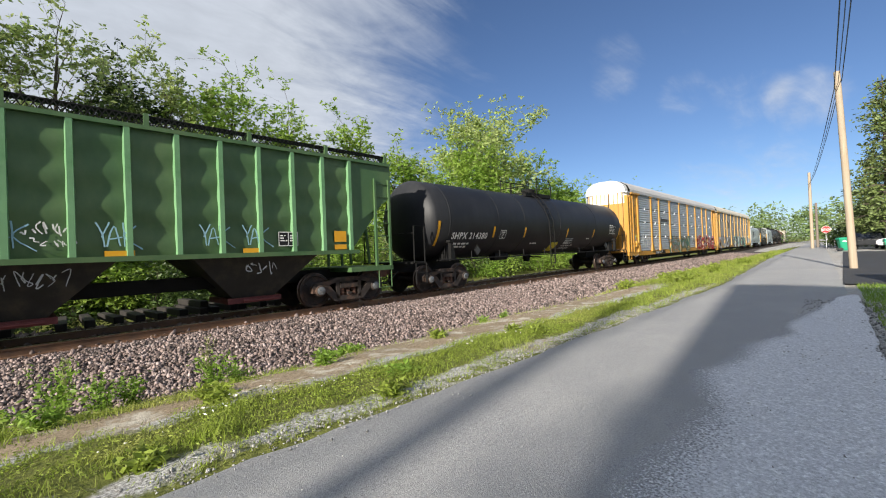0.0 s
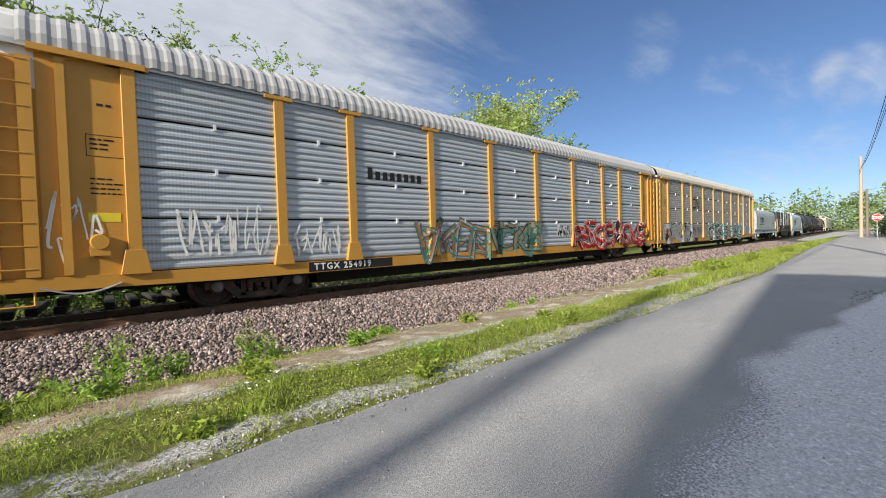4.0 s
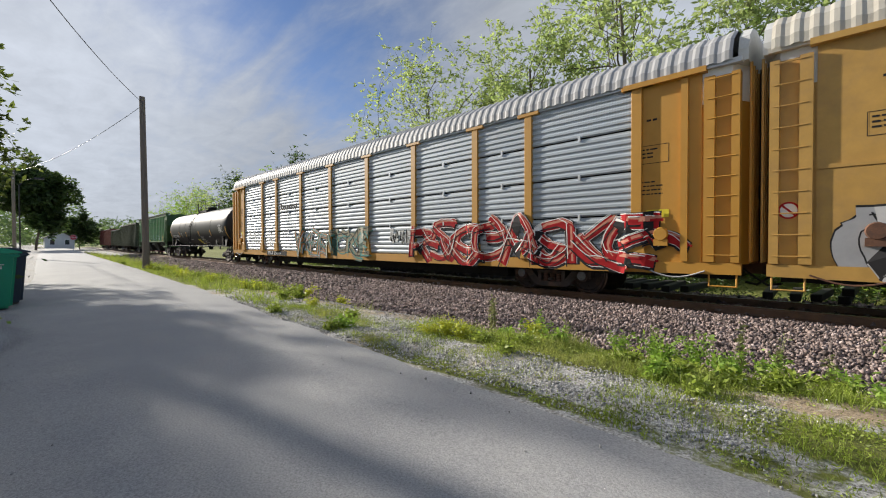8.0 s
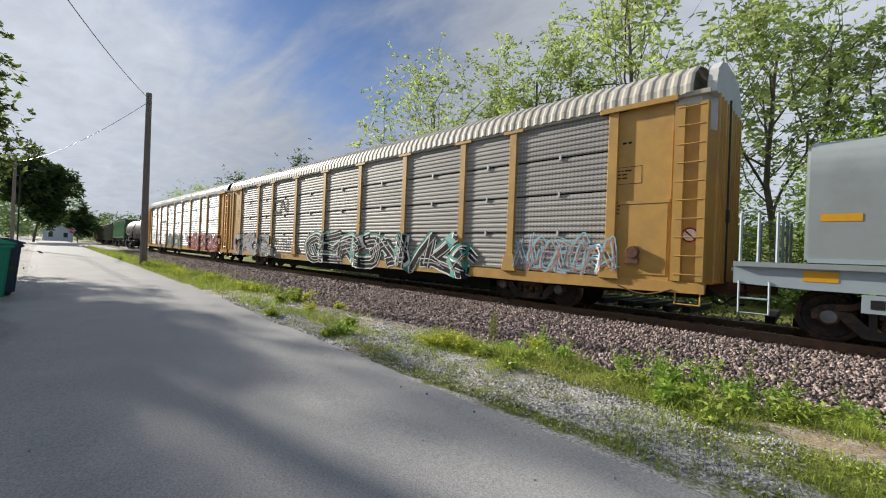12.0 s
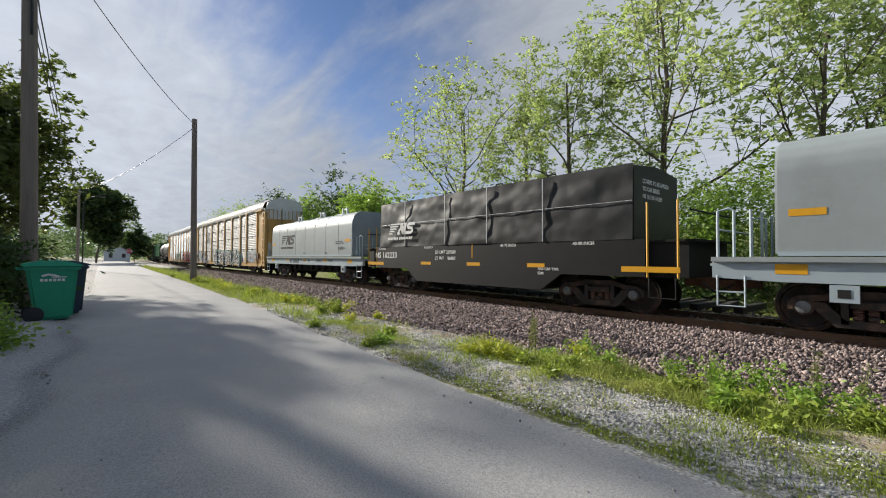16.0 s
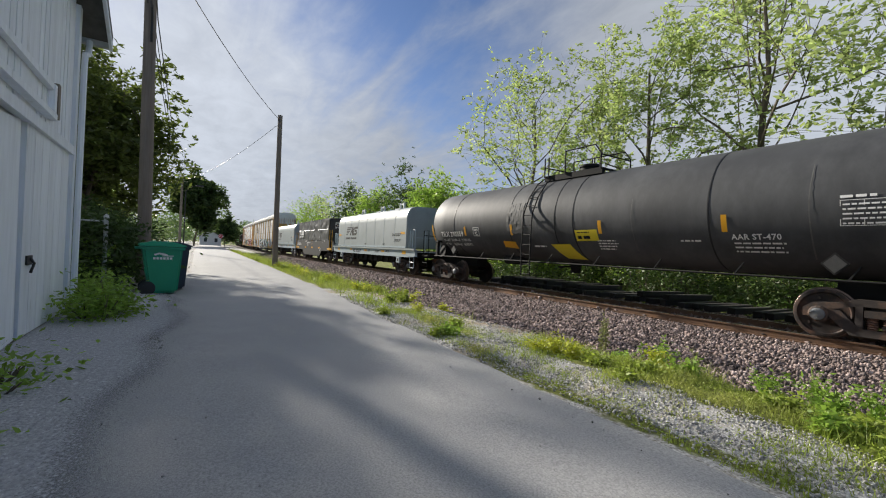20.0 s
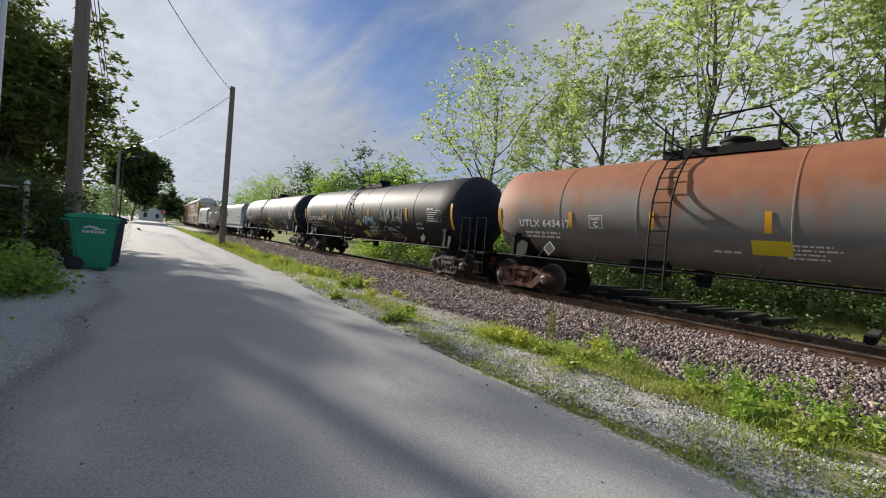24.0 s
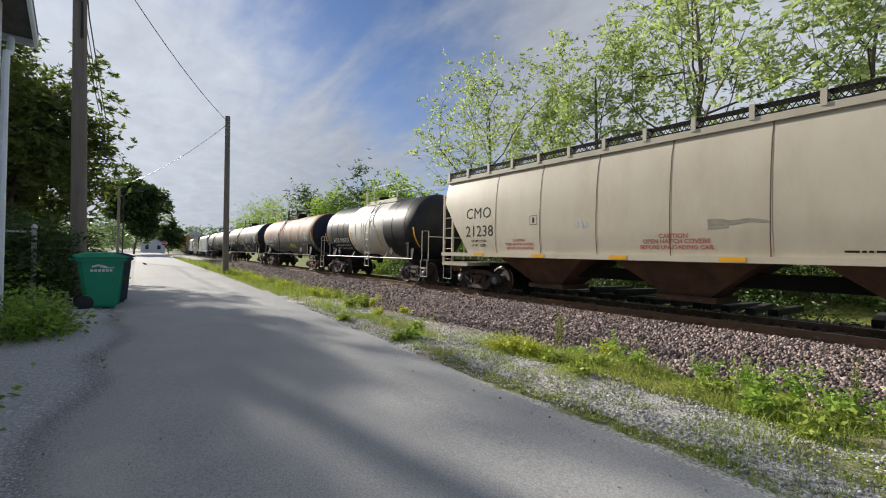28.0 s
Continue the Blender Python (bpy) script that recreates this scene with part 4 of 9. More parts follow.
perforate(PANEL_BLUE, 0.07, 0.72)
perforate(PANEL_GREY, 0.11, 0.5)
# near-black colour that stands in for shade inside gaps and holes
SLOT = mat("gap_shade", (0.012, 0.012, 0.012), rough=0.9)
BRIGHT = mat("bright_bracket", (0.75, 0.77, 0.78), rough=0.35, metal=0.5, vary=0.05)
SAFETY = mat("safety_yellow", (0.72, 0.58, 0.03), rough=0.5, vary=0.05)
RED = mat("spray_red", (0.38, 0.018, 0.022), spec=0.15, rough=0.8, vary=0.25, scale=3)
PINK = mat("spray_rose", (0.55, 0.24, 0.17), spec=0.15, rough=0.8, vary=0.2, scale=3)
ORANGE = mat("spray_orange", (0.42, 0.16, 0.05), rough=0.6, vary=0.25, scale=3)
TEAL = mat("spray_teal", (0.02, 0.22, 0.19), rough=0.6, vary=0.2, scale=3)
DGREEN = mat("spray_bottle_green", (0.03, 0.09, 0.07), rough=0.6, vary=0.25, scale=3)
SKYB = mat("spray_pale_blue", (0.30, 0.52, 0.62), rough=0.65, vary=0.2, scale=3)
SILVER = mat("spray_silver", (0.38, 0.38, 0.39), rough=0.5, metal=0.2, vary=0.12, scale=3)
PUTTY = mat("spray_khaki", (0.23, 0.20, 0.12), rough=0.6, vary=0.25, scale=3)

BAYS = [-12.76, -9.7, -7.65, -4.59, -1.53, 1.53, 4.59, 7.65, 9.7, 12.76]


def corrugated(bm, x0, x1, z0, z1, y, n, deep=0.035):
    """A sheet with horizontal ribs."""
    prof = []
    for k in range(n):
        a = z0 + (z1 - z0) * k / n
        b = (z1 - z0) / n
        prof += [(y, a), (y - deep, a + 0.22 * b), (y - deep, a + 0.58 * b), (y, a + 0.8 * b)]
    prof.append((y, z1))
    lo, hi = [bm.verts.new((x0, p[0], p[1])) for p in prof], [bm.verts.new((x1, p[0], p[1])) for p in prof]
    for k in range(len(prof) - 1):
        bm.faces.new((lo[k], hi[k], hi[k + 1], lo[k + 1]))
    bm.faces.new([*lo, bm.verts.new((x0, y + 0.03, z1)), bm.verts.new((x0, y + 0.03, z0))])
    return bm


def autorack(name, label, yellow, panel, roof, top_white, dirty=False):
    car = thing(name, label, "railcar", group="railcars of the train")
    H = 14.85
    # core: near-black filler standing in for the shade inside, far wall, floor
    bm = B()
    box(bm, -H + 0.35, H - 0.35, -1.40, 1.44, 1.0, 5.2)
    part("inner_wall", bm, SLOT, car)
    bm = B()
    box(bm, -H + 0.1, H - 0.1, 1.45, 1.5, 1.0, 5.2)
    part("far_wall", bm, panel, car)
    bm = B()
    box(bm, -H + 0.2, H - 0.2, -1.2, 1.2, 0.62, 0.98)
    for x in (-4.5, -1.5, 1.5, 4.5):
        box(bm, x - 0.5, x + 0.5, -0.9, 0.9, 0.42, 0.66)
    # extra black box, added in place of the shade beneath the car
    box(bm, -8.6, 8.6, -1.0, 1.0, 0.34, 0.66)
    part("underframe", bm, UNDER, car)
    # side sill
    for s in (-1, 1):
        bm = B()
        prism(bm, [(-H, 0.98), (-H, 0.74), (-10.8, 0.68), (10.8, 0.68), (H, 0.74), (H, 0.98)], s * 1.5, s * 1.36, "y")
        part("side_sill", bm, yellow, car)
    bm = B()
    box(bm, -H, H, -1.53, -1.37, 5.17, 5.27)
    part("top_rail", bm, roof if dirty else GALV, car)
    # posts with flared feet and top brackets
    pm = None
    for x in BAYS:
        if pm is None:
            bm = B()
            prism(bm, [(-0.12, -1.54), (0.12, -1.54), (0.12, -1.40), (-0.12, -1.40)], 0.98, 5.17, "z")
            prism(bm, [(-0.26, 0.95), (0.26, 0.95), (0.17, 1.45), (-0.17, 1.45)], -1.57, -1.42, "y")
            box(bm, -0.36, 0.36, -1.56, -1.42, 5.12, 5.22)
            bmesh.ops.bevel(bm, geom=bm.edges[:], offset=0.008, segments=1, affect="EDGES")
            ob = part("post", bm, yellow, car)
            pm = ob.data
        else:
            ob = new("post", pm); ob.parent = car
        ob.location = (x, 0, 0)
    # side panels, four rows in each bay
    rows = [(1.0, 2.08), (2.12, 3.15), (3.19, 4.17), (4.21, 5.16)]
    cache = {}
    for a, b in zip(BAYS, BAYS[1:]):
        for j, (z0, z1) in enumerate(rows):
            key = (round(b - a, 2), j)
            if key not in cache:
                bm = B()
                corrugated(bm, -(b - a) / 2 + 0.10, (b - a) / 2 - 0.10, z0, z1, -1.455, 7 if dirty else 6, 0.016 if dirty else 0.026)
                cache[key] = part("side_panel", bm, panel, car)
                ob = cache[key]
            else:
                ob = new("side_panel", cache[key].data); ob.parent = car
            ob.location = ((a + b) / 2, 0, 0)
    lm = None
    for a, b in zip(BAYS, BAYS[1:]):
        for z in (2.1, 3.17, 4.19):
            if lm is None:
                bm = B(); box(bm, -0.03, 0.03, -1.51, -1.46, -0.07, 0.07)
                ob = part("panel_clip", bm, GALV if dirty else BRIGHT, car); lm = ob.data
            else:
                ob = new("panel_clip", lm); ob.parent = car
            ob.location = ((a + b) / 2 + 0.05, 0, z)
    # end sections: sheet, door edge, ladder
    for s in (-1, 1):
        x0, x1 = sorted((s * 12.62, s * 14.12))
        bm = B()
        box(bm, x0, x1, -1.46, -1.40, 0.98, 5.15)
        box(bm, *sorted((s * 12.47, s * 14.22)), -1.6, -1.42, 5.12, 5.24)
        part("end_side_sheet", bm, yellow, car)
        if dirty:
            bm = B()
            box(bm, *sorted((s * 12.98, s * 14.06)), -1.478, -1.455, 1.1, 2.78)
            part("access_door", bm, yellow, car)
            bm = B()
            box(bm, *sorted((s * 12.94, s * 14.1)), -1.49, -1.455, 2.8, 2.88)
            part("door_header", bm, yellow, car)
        else:
            bm = B()
            box(bm, *sorted((s * 13.72, s * 13.86)), -1.53, -1.44, 1.0, 5.1)
            part("door_post", bm, yellow, car)
        bm = B()
        box(bm, *sorted((s * 14.17, s * 14.37)), -1.53, -1.35, 1.0, 5.0)
        part("ladder_post", bm, yellow, car)
        bm = B()
        box(bm, *sorted((s * 14.67, s * 14.82)), -1.53, -1.30, 1.0, 5.0)
        part("ladder_post", bm, yellow, car)
        bm = B()
        box(bm, *sorted((s * 14.372, s * 14.668)), -1.42, -1.36, 1.0, 5.0)
        part("ladder_backing", bm, yellow, car)
        for k in range(10):
            z = 1.15 + k * 0.42
            bm = B()
            tube(bm, [(s * 14.24, -1.53, z), (s * 14.76, -1.53, z)], 0.014, 5)
            part("rung", bm, yellow, car)
        bm = B()
        stirrup(bm, s * 14.52, -1.45, 0.98, 0.5, 0.5, 0.025)
        part("step", bm, yellow, car)
        # end doors, curved in plan, white above
        for lo, hi, m in ((0.95, 4.45, yellow), (4.45, 5.25, HOOD if dirty else top_white)):
            bm = B()
            prism(bm, [(s * 14.02, -1.44), (s * 14.67, -1.40), (s * 14.9, -0.9), (s * 14.97, 0), (s * 14.9, 0.9), (s * 14.67, 1.40), (s * 14.02, 1.44)], lo, hi, "z")
            part("end_door", bm, m, car)
        bm = B()
        prism(bm, [(-1.42, 5.2), (1.42, 5.2), (1.40, 5.45), (1.28, 5.75), (0.9, 6.02), (0.45, 6.12), (-0.45, 6.12), (-0.9, 6.02), (-1.28, 5.75), (-1.40, 5.45)], *sorted((s * (14.32 if s < 0 and not dirty else 14.76), s * 14.94)), "x")
        part("end_hood", bm, HOOD, car)
        for k in range(9):
            y = -1.2 + 0.3 * k
            bm = B()
            tube(bm, [(s * 14.96, y, 1.0), (s * 14.96, y, 5.2)], 0.03, 5)
            part("end_rib", bm, yellow, car)
        bm = B()
        tube(bm, [(s * 15, -0.25, 1.0), (s * 15, -0.25, 5.3)], 0.025, 6)
        box(bm, *sorted((s * 14.96, s * 15.04)), -0.32, -0.18, 2.4, 2.7)
        part("lock_rod", bm, HOSE, car)
        bm = B()
        tube(bm, [(s * (13.0 + 0.12 * k), -1.52, 0.80 - 0.16 * math.sin(math.pi * k / 10)) for k in range(11)], 0.018, 5)
        part("chain", bm, RUST_CAST if dirty else SILVER, car)
        if dirty:
            bm = B()
            ring = [(s * 14.52 + 0.17 * math.cos(q * math.pi / 10), 2.05 + 0.17 * math.sin(q * math.pi / 10)) for q in range(20)]
            flat_marks(bm, [(ring, [tuple(range(20))])], side_place(-1.424))
            part("warning_disc", bm, WHITE, car, "round white warning sticker")
            bm = B()
            inner = [(s * 14.52 + 0.135 * math.cos(q * math.pi / 10), 2.05 + 0.135 * math.sin(q * math.pi / 10)) for q in range(20)]
            flat_marks(bm, [(ring + inner, [(q, (q + 1) % 20, 20 + (q + 1) % 20, 20 + q) for q in range(20)]), ribbon([(s * 14.52 - 0.1, 2.15), (s * 14.52 + 0.1, 1.95)], 0.035)], side_place(-1.428))
            part("warning_ring", bm, RED, car, "red ring and stroke")
        bm = B()
        lathe(bm, [(-1.6, 0.14), (-1.56, 0.16), (-1.48, 0.16)], "y", centre=(s * 13.32, 0, 1.62), sides=14)
        box(bm, *sorted((s * 13.17, s * 13.47)), -1.58, -1.45, 1.35, 1.5)
        part("brake_gear", bm, RUST_CAST if dirty else yellow, car)
        bm = B()
        flat_marks(bm, [rect(s * 13.22 - 0.25, s * 13.22 + 0.25, 2.02, 2.2)], side_place(-1.466))
        part("safety_decal", bm, SAFETY, car)
        bm = B()
        fr = [rect(s * 13.12 - 0.34, s * 13.12 + 0.34, z, z + 0.012) for z in (3.3, 3.72)] + [rect(s * 13.12 + q, s * 13.12 + q + 0.012, 3.3, 3.72) for q in (-0.34, 0.33)]
        rr = random.Random(9)
        flat_marks(bm, fr + bars(s * 13.12 - 0.28, 3.62, 3, 0.5, 0.035, rr, 2.6) + bars(s * 13.12 - 0.3, 2.85, 4, 0.6, 0.03, rr, 3.2) + bars(s * 13.12 - 0.15, 4.3, 1, 0.25, 0.05, rr), side_place(-1.464))
        part("small_lettering", bm, BLACKP, car)
    # ribbed roof
    prof = [(-1.56, 5.22), (-1.55, 5.42), (-1.40, 5.72), (-1.0, 6.0), (-0.5, 6.12), (0, 6.15), (0.5, 6.12), (1.0, 6.0), (1.40, 5.72), (1.56, 5.22)]
    verts, faces = [], []
    xs = []
    x = -14.35 if not dirty else -14.8
    while x < 14.56:
        xs += [(x, 0.0), (x + 0.06, 0.024), (x + 0.14, 0.024), (x + 0.2, 0.0)]
        x += 0.28
    for xx, up in xs:
        verts += [(xx, p[0] * (1 + up * 0.35), p[1] + up) for p in prof]
    n = len(prof)
    faces = [(i * n + k, i * n + k + 1, (i + 1) * n + k + 1, (i + 1) * n + k) for i in range(len(xs) - 1) for k in range(n - 1)]
    ob = raw_mesh("roof", verts, faces, roof)
    ob.parent = car
    trucks(car, 10.2)
    couplers(car, 14.75)
    return car


def number_bar(car, x, text, y=-1.505, z=0.72, h=0.24):
    bm = B()
    flat_marks(bm, [rect(x - 0.15, x + len(text) * 0.225 + 0.1, z - 0.02, z + h)], side_place(y))
    part("number_panel", bm, BLACKP, car, "black panel under the car number")
    bm = B()
    flat_marks(bm, [word(text, x, z + 0.03, 0.25, 0.006, 0, 1.25)], side_place(y - 0.004))
    part("car_number", bm, WHITE, car, "white stencilled letters and numerals")


rng = random.Random(21)
rack_a = autorack("autorack", "yellow and galvanised steel autorack with red graffiti along its side", RACK_YELLOW, PANEL_BLUE, ROOF_WHITE, WHITE)
TRAIN.append((rack_a, -15.05))
number_bar(rack_a, -8.9, "TTGX 254919")
# operator's wordmark, drawn as plain shapes
bm = B()
flat_marks(bm, [rect(-7.1 + 0.27 * k, -7.1 + 0.27 * k + 0.17, 3.32, 3.58 if k else 3.68) for k in range(8)], side_place(-1.488))
part("wordmark", bm, BLACKP, rack_a, "dark wordmark drawn as blocks")
bm = B()
flat_marks(bm, [word("TTX", 7.0, 0.74, 0.26, 0.006, 0, 1.2)], side_place(-1.504))
part("owner_mark", bm, RUST_CAST, rack_a)
# red piece over the last bays
throwup(rack_a, "rscoaske", 4.5, 13.2, 0.82, 2.1, -1.49, [(BLACKP, 0.42, 0.03, -0.03), (WHITE, 0.34, 0, 0), (RED, 0.30, 0, 0), (PINK, 0.10, 0.05, 0.06), (RED, 0.05, 0.09, 0.02), (BLACKP, 0.035, -0.13, -0.10), (WHITE, 0.024, -0.10, 0.12)], rng, label="red, white and black sprayed lettering")
# bubble scrawl, green and orange pieces further forward
scrawl(rack_a, 3.1, 4.3, 1.4, 1.95, side_place(-1.492), WHITE, rng, 0.22, label="white sprayed cloud", loops=6)
scrawl(rack_a, 3.1, 4.3, 1.4, 1.95, side_place(-1.497), BLACKP, rng, 0.05, label="black sprayed scribble", loops=8)
throwup(rack_a, "ncke", -1.9, 1.7, 0.75, 2.0, -1.49, [(DGREEN, 0.36, 0, 0), (PUTTY, 0.27, 0.0, 0.0), (TEAL, 0.06, 0.1, -0.08), (BLACKP, 0.035, -0.12, 0.05)], rng, label="dark green sprayed lettering")
throwup(rack_a, "vkee", -5.2, -1.9, 0.75, 2.0, -1.49, [(DGREEN, 0.30, 0, 0.02), (ORANGE, 0.24, 0, 0), (PANEL_BLUE, 0.07, 0.08, 0.02), (DGREEN, 0.04, 0.1, -0.07), (TEAL, 0.04, -0.1, 0.05)], rng, label="orange and green sprayed lettering")
scrawl(rack_a, -12.0, -10.0, 1.2, 2.4, side_place(-1.492), WHITE, rng, 0.04, label="white line drawing", loops=12)
scrawl(rack_a, -9.4, -8.0, 1.1, 2.0, side_place(-1.492), WHITE, rng, 0.04, label="white line drawing", loops=9)
scrawl(rack_a, -14.1, -13.3, 1.0, 2.6, side_place(-1.475), WHITE, rng, 0.035, label="white sprayed tag", loops=5)

rack_b = autorack("autorack", "weathered yellow and grey autorack with black and silver graffiti", RACK_FADED, PANEL_GREY, ROOF_CREAM, WHITE, dirty=True)
TRAIN.append((rack_b, 15.05))
number_bar(rack_b, -8.8, "TTGX 157839")
bm = B()
flat_marks(bm, [word("R-1", -5.9, 0.74, 0.2, 0.006)], side_place(-1.504))
part("bay_mark", bm, RED, rack_b)
# worm-like railway emblem: one bent band
bm = B()
band = [(0.62, 0.68), (0.14, 0.68), (0.04, 0.63), (0, 0.54), (0, 0.14), (0.04, 0.05), (0.14, 0), (0.58, 0), (0.67, 0.04), (0.71, 0.13), (0.71, 0.55), (0.74, 0.64), (0.82, 0.68), (0.89, 0.62), (1.2, 0.07), (1.27, 0.0), (1.36, 0.04), (1.39, 0.13), (1.39, 0.68)]
flat_marks(bm, [ribbon([(-7.32 + x * 1.16, 3.36 + z) for x, z in band], 0.12)], side_place(-1.488))
part("emblem", bm, UNDER, rack_b, "black bent-band emblem")
throwup(rack_b, "eros", -13.6, -7.8, 0.8, 2.0, -1.49, [(BLACKP, 0.52, 0, 0.02), (SILVER, 0.47, 0, 0), (BLACKP, 0.028, 0.16, 0.08)], rng, label="silver sprayed lettering with black outline")
scrawl(rack_b, -7.2, -5.2, 1.15, 1.9, side_place(-1.49), UNDER, rng, 0.05, label="dark sprayed tag", loops=9)
throwup(rack_b, "ceronvk", -3.0, 7.5, 0.72, 1.95, -1.50, [(TEAL, 0.58, -0.05, 0.05), (WHITE, 0.52, 0, 0.0), (BLACKP, 0.40, 0.02, -0.01), (WHITE, 0.035, -0.10, 0.08), (SILVER, 0.05, 0.12, -0.06)], rng, label="black sprayed lettering edged in white and green")
throwup(rack_b, "ncoecra", 9.95, 12.9, 1.0, 1.9, -1.49, [(SKYB, 0.055, 0, 0), (SKYB, 0.04, 0.1, 0.06), (PINK, 0.03, 0.05, -0.05)], rng, label="pale blue sprayed lettering")


# ---- tank cars ----
PLACARD = mat("placard_dull_grey", (0.045, 0.045, 0.045), rough=0.5, vary=0.2, scale=20)


def tank_place(R, zc):
    """Maps (x along, height above the rail) onto the near side of a lying cylinder."""
    def put(x, z):
        a = math.asin(max(-0.99, min(0.99, (z - zc) / R)))
        r = R + 0.013
        return (x, -r * math.cos(a), zc + r * math.sin(a))
    return put


def tank_car(name, label, shell, L, R=1.55, zc=2.77, mid=0.0, number="", num_at=-6.0, num_z=2.1, num_size=0.34, plat=(-1.0, 1.5), amber_z=(2.05, 2.5), rail_mat=None, rusty=False, panels=True, amber_at=(), group_bands=(), dome="flat", end_mat=None, band_mat=None, seed=1, truck_at=None, lad=0.0, loads=(), rear_truck=None, plate_at=None):
    car = thing(name, label, "railcar", group="railcars of the train")
    rr = random.Random(seed)
    H = L / 2
    bm = B()
    prof = [(-H, 0.02), (-H + 0.02, 0.45), (-H + 0.08, 0.8), (-H + 0.18, 1.1), (-H + 0.32, 1.34), (-H + 0.42, R - 0.05), (-H + 0.5, R)]
    prof += [(x, R) for x in np.linspace(-H + 1.5, H - 1.5, 7)]
    prof += [(-x, r) for x, r in reversed(prof[:7])]
    lathe(bm, prof, "x", centre=(0, 0, zc), sides=56)
    body = part("tank_shell", bm, shell, car, smooth=True)
    # head faces take the darker end colour, shade included
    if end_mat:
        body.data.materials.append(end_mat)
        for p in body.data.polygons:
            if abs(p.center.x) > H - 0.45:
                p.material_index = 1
    put = tank_place(R, zc)
    # weld seams and jacket bands
    for x in group_bands:
        bm = B()
        lathe(bm, [(x - 0.022, R + 0.002), (x - 0.015, R + 0.01), (x + 0.015, R + 0.01), (x + 0.022, R + 0.002)], "x", centre=(0, 0, zc), sides=56)
        part("jacket_band", bm, band_mat or shell, car, smooth=True)
    # sills, saddles and platforms
    tr = truck_at if truck_at else H - 1.55
    for s in (-1, 1):
        bm = B()
        box(bm, *sorted((s * (tr - 1.6), s * (H + 0.62))), -0.3, 0.3, 0.8, 1.18)
        prism(bm, [(-1.3, 1.15), (1.3, 1.15), (1.15, 1.95), (0.9, 1.7), (0.4, 1.44), (-0.4, 1.44), (-0.9, 1.7), (-1.15, 1.95)], *sorted((s * (tr - 0.25), s * (tr + 0.25))), "x")
        box(bm, *sorted((s * (H + 0.05), s * (H + 0.7))), -1.45, 1.45, 1.13, 1.2)
        part("stub_sill", bm, UNDER, car)
    rm = rail_mat or UNDER
    bm = B()
    zr = 1.2
    for y in (-1.5, 1.5):
        tube(bm, [(-H + 0.6, y, zr), (H - 0.6, y, zr)], 0.028, 6)
        for x in np.arange(-H + 2.4, H - 2.0, 1.9):
            tube(bm, [(x, y, zr), (x + 0.14, y * 0.93, zr + 0.28)], 0.022, 5)
    part("side_handrail", bm, rm, car)
    for s in (-1, 1):
        xe = s * (H + 0.62)
        for y in (-1.45, 1.45):
            bm = B()
            tube(bm, [(xe, y, 1.15), (xe, y, 2.45), (xe - s * 0.5, y, 2.45), (xe - s * 0.5, y, 1.15)], 0.024, 6)
            part("end_handrail", bm, rm, car)
        bm = B()
        tube(bm, [(xe, -1.45, 2.2), (xe, 1.45, 2.2)], 0.02, 5)
        part("end_handrail", bm, rm, car)
        bm = B()
        stirrup(bm, s * (H + 0.35), -1.5, 1.15, 0.5, 0.72, 0.022)
        tube(bm, [(s * (H + 0.1), -1.5, 0.8), (s * (H + 0.6), -1.5, 0.8)], 0.02, 5)
        part("step", bm, rm, car)
        bm = B()
        box(bm, *sorted((s * (tr + 0.10), s * (tr + 0.24))), -1.5, -1.36, 1.15, 1.88)
        box(bm, *sorted((s * (tr + 0.04), s * (tr + 0.30))), -1.52, -1.2, 1.86, 1.95)
        part("lifting_bracket", bm, UNDER, car)
        bm = B()
        xd = s * (tr - 1.35)
        prism(bm, [(xd, 1.3), (xd + 0.22, 1.52), (xd, 1.74), (xd - 0.22, 1.52)], -1.5, -1.47, "y")
        ob = part("placard_holder", bm, UNDER if not rusty else BRIGHT, car)
        bm = B()
        flat_marks(bm, [([(xd, 1.34), (xd + 0.18, 1.52), (xd, 1.70), (xd - 0.18, 1.52)], [(0, 1, 2, 3)])], side_place(-1.504))
        part("placard", bm, PLACARD, car)
    # ladder over the side to the manway
    bm = B()
    for dx in (-0.22, 0.22):
        tube(bm, [(mid + lad + dx, -1.68, 0.7), (mid + lad + dx, -1.7, 2.0), (mid + lad + dx, -1.66, 2.9), (mid + lad + dx, -1.42, 3.5), (mid + lad + dx, -1.02, 4.05), (mid + lad + dx, -0.6, 4.36)], 0.024, 6)
    for z, y in ((0.75, -1.68), (1.1, -1.68), (1.45, -1.69), (1.8, -1.7), (2.15, -1.695), (2.5, -1.68), (2.85, -1.66), (3.2, -1.54), (3.5, -1.42), (3.76, -1.24), (4.0, -1.06)):
        tube(bm, [(mid + lad - 0.22, y, z), (mid + lad + 0.22, y, z)], 0.016, 5)
    part("ladder", bm, rm, car)
    # manway platform with rails and valve housing
    top = zc + R
    p0, p1 = mid + plat[0], mid + plat[1]
    for y in (-0.75, 0.6):
        bm = B()
        box(bm, p0, p1, y, y + 0.15, top - 0.14, top + 0.06)
        part("platform_board", bm, rm, car)
    for x in (p0, p0 + (p1 - p0) * 0.33, p0 + (p1 - p0) * 0.67, p1 - 0.06):
        bm = B()
        box(bm, x, x + 0.06, -0.75, 0.75, top - 0.02, top + 0.05)
        part("platform_bearer", bm, rm, car)
    hr = top + 0.82
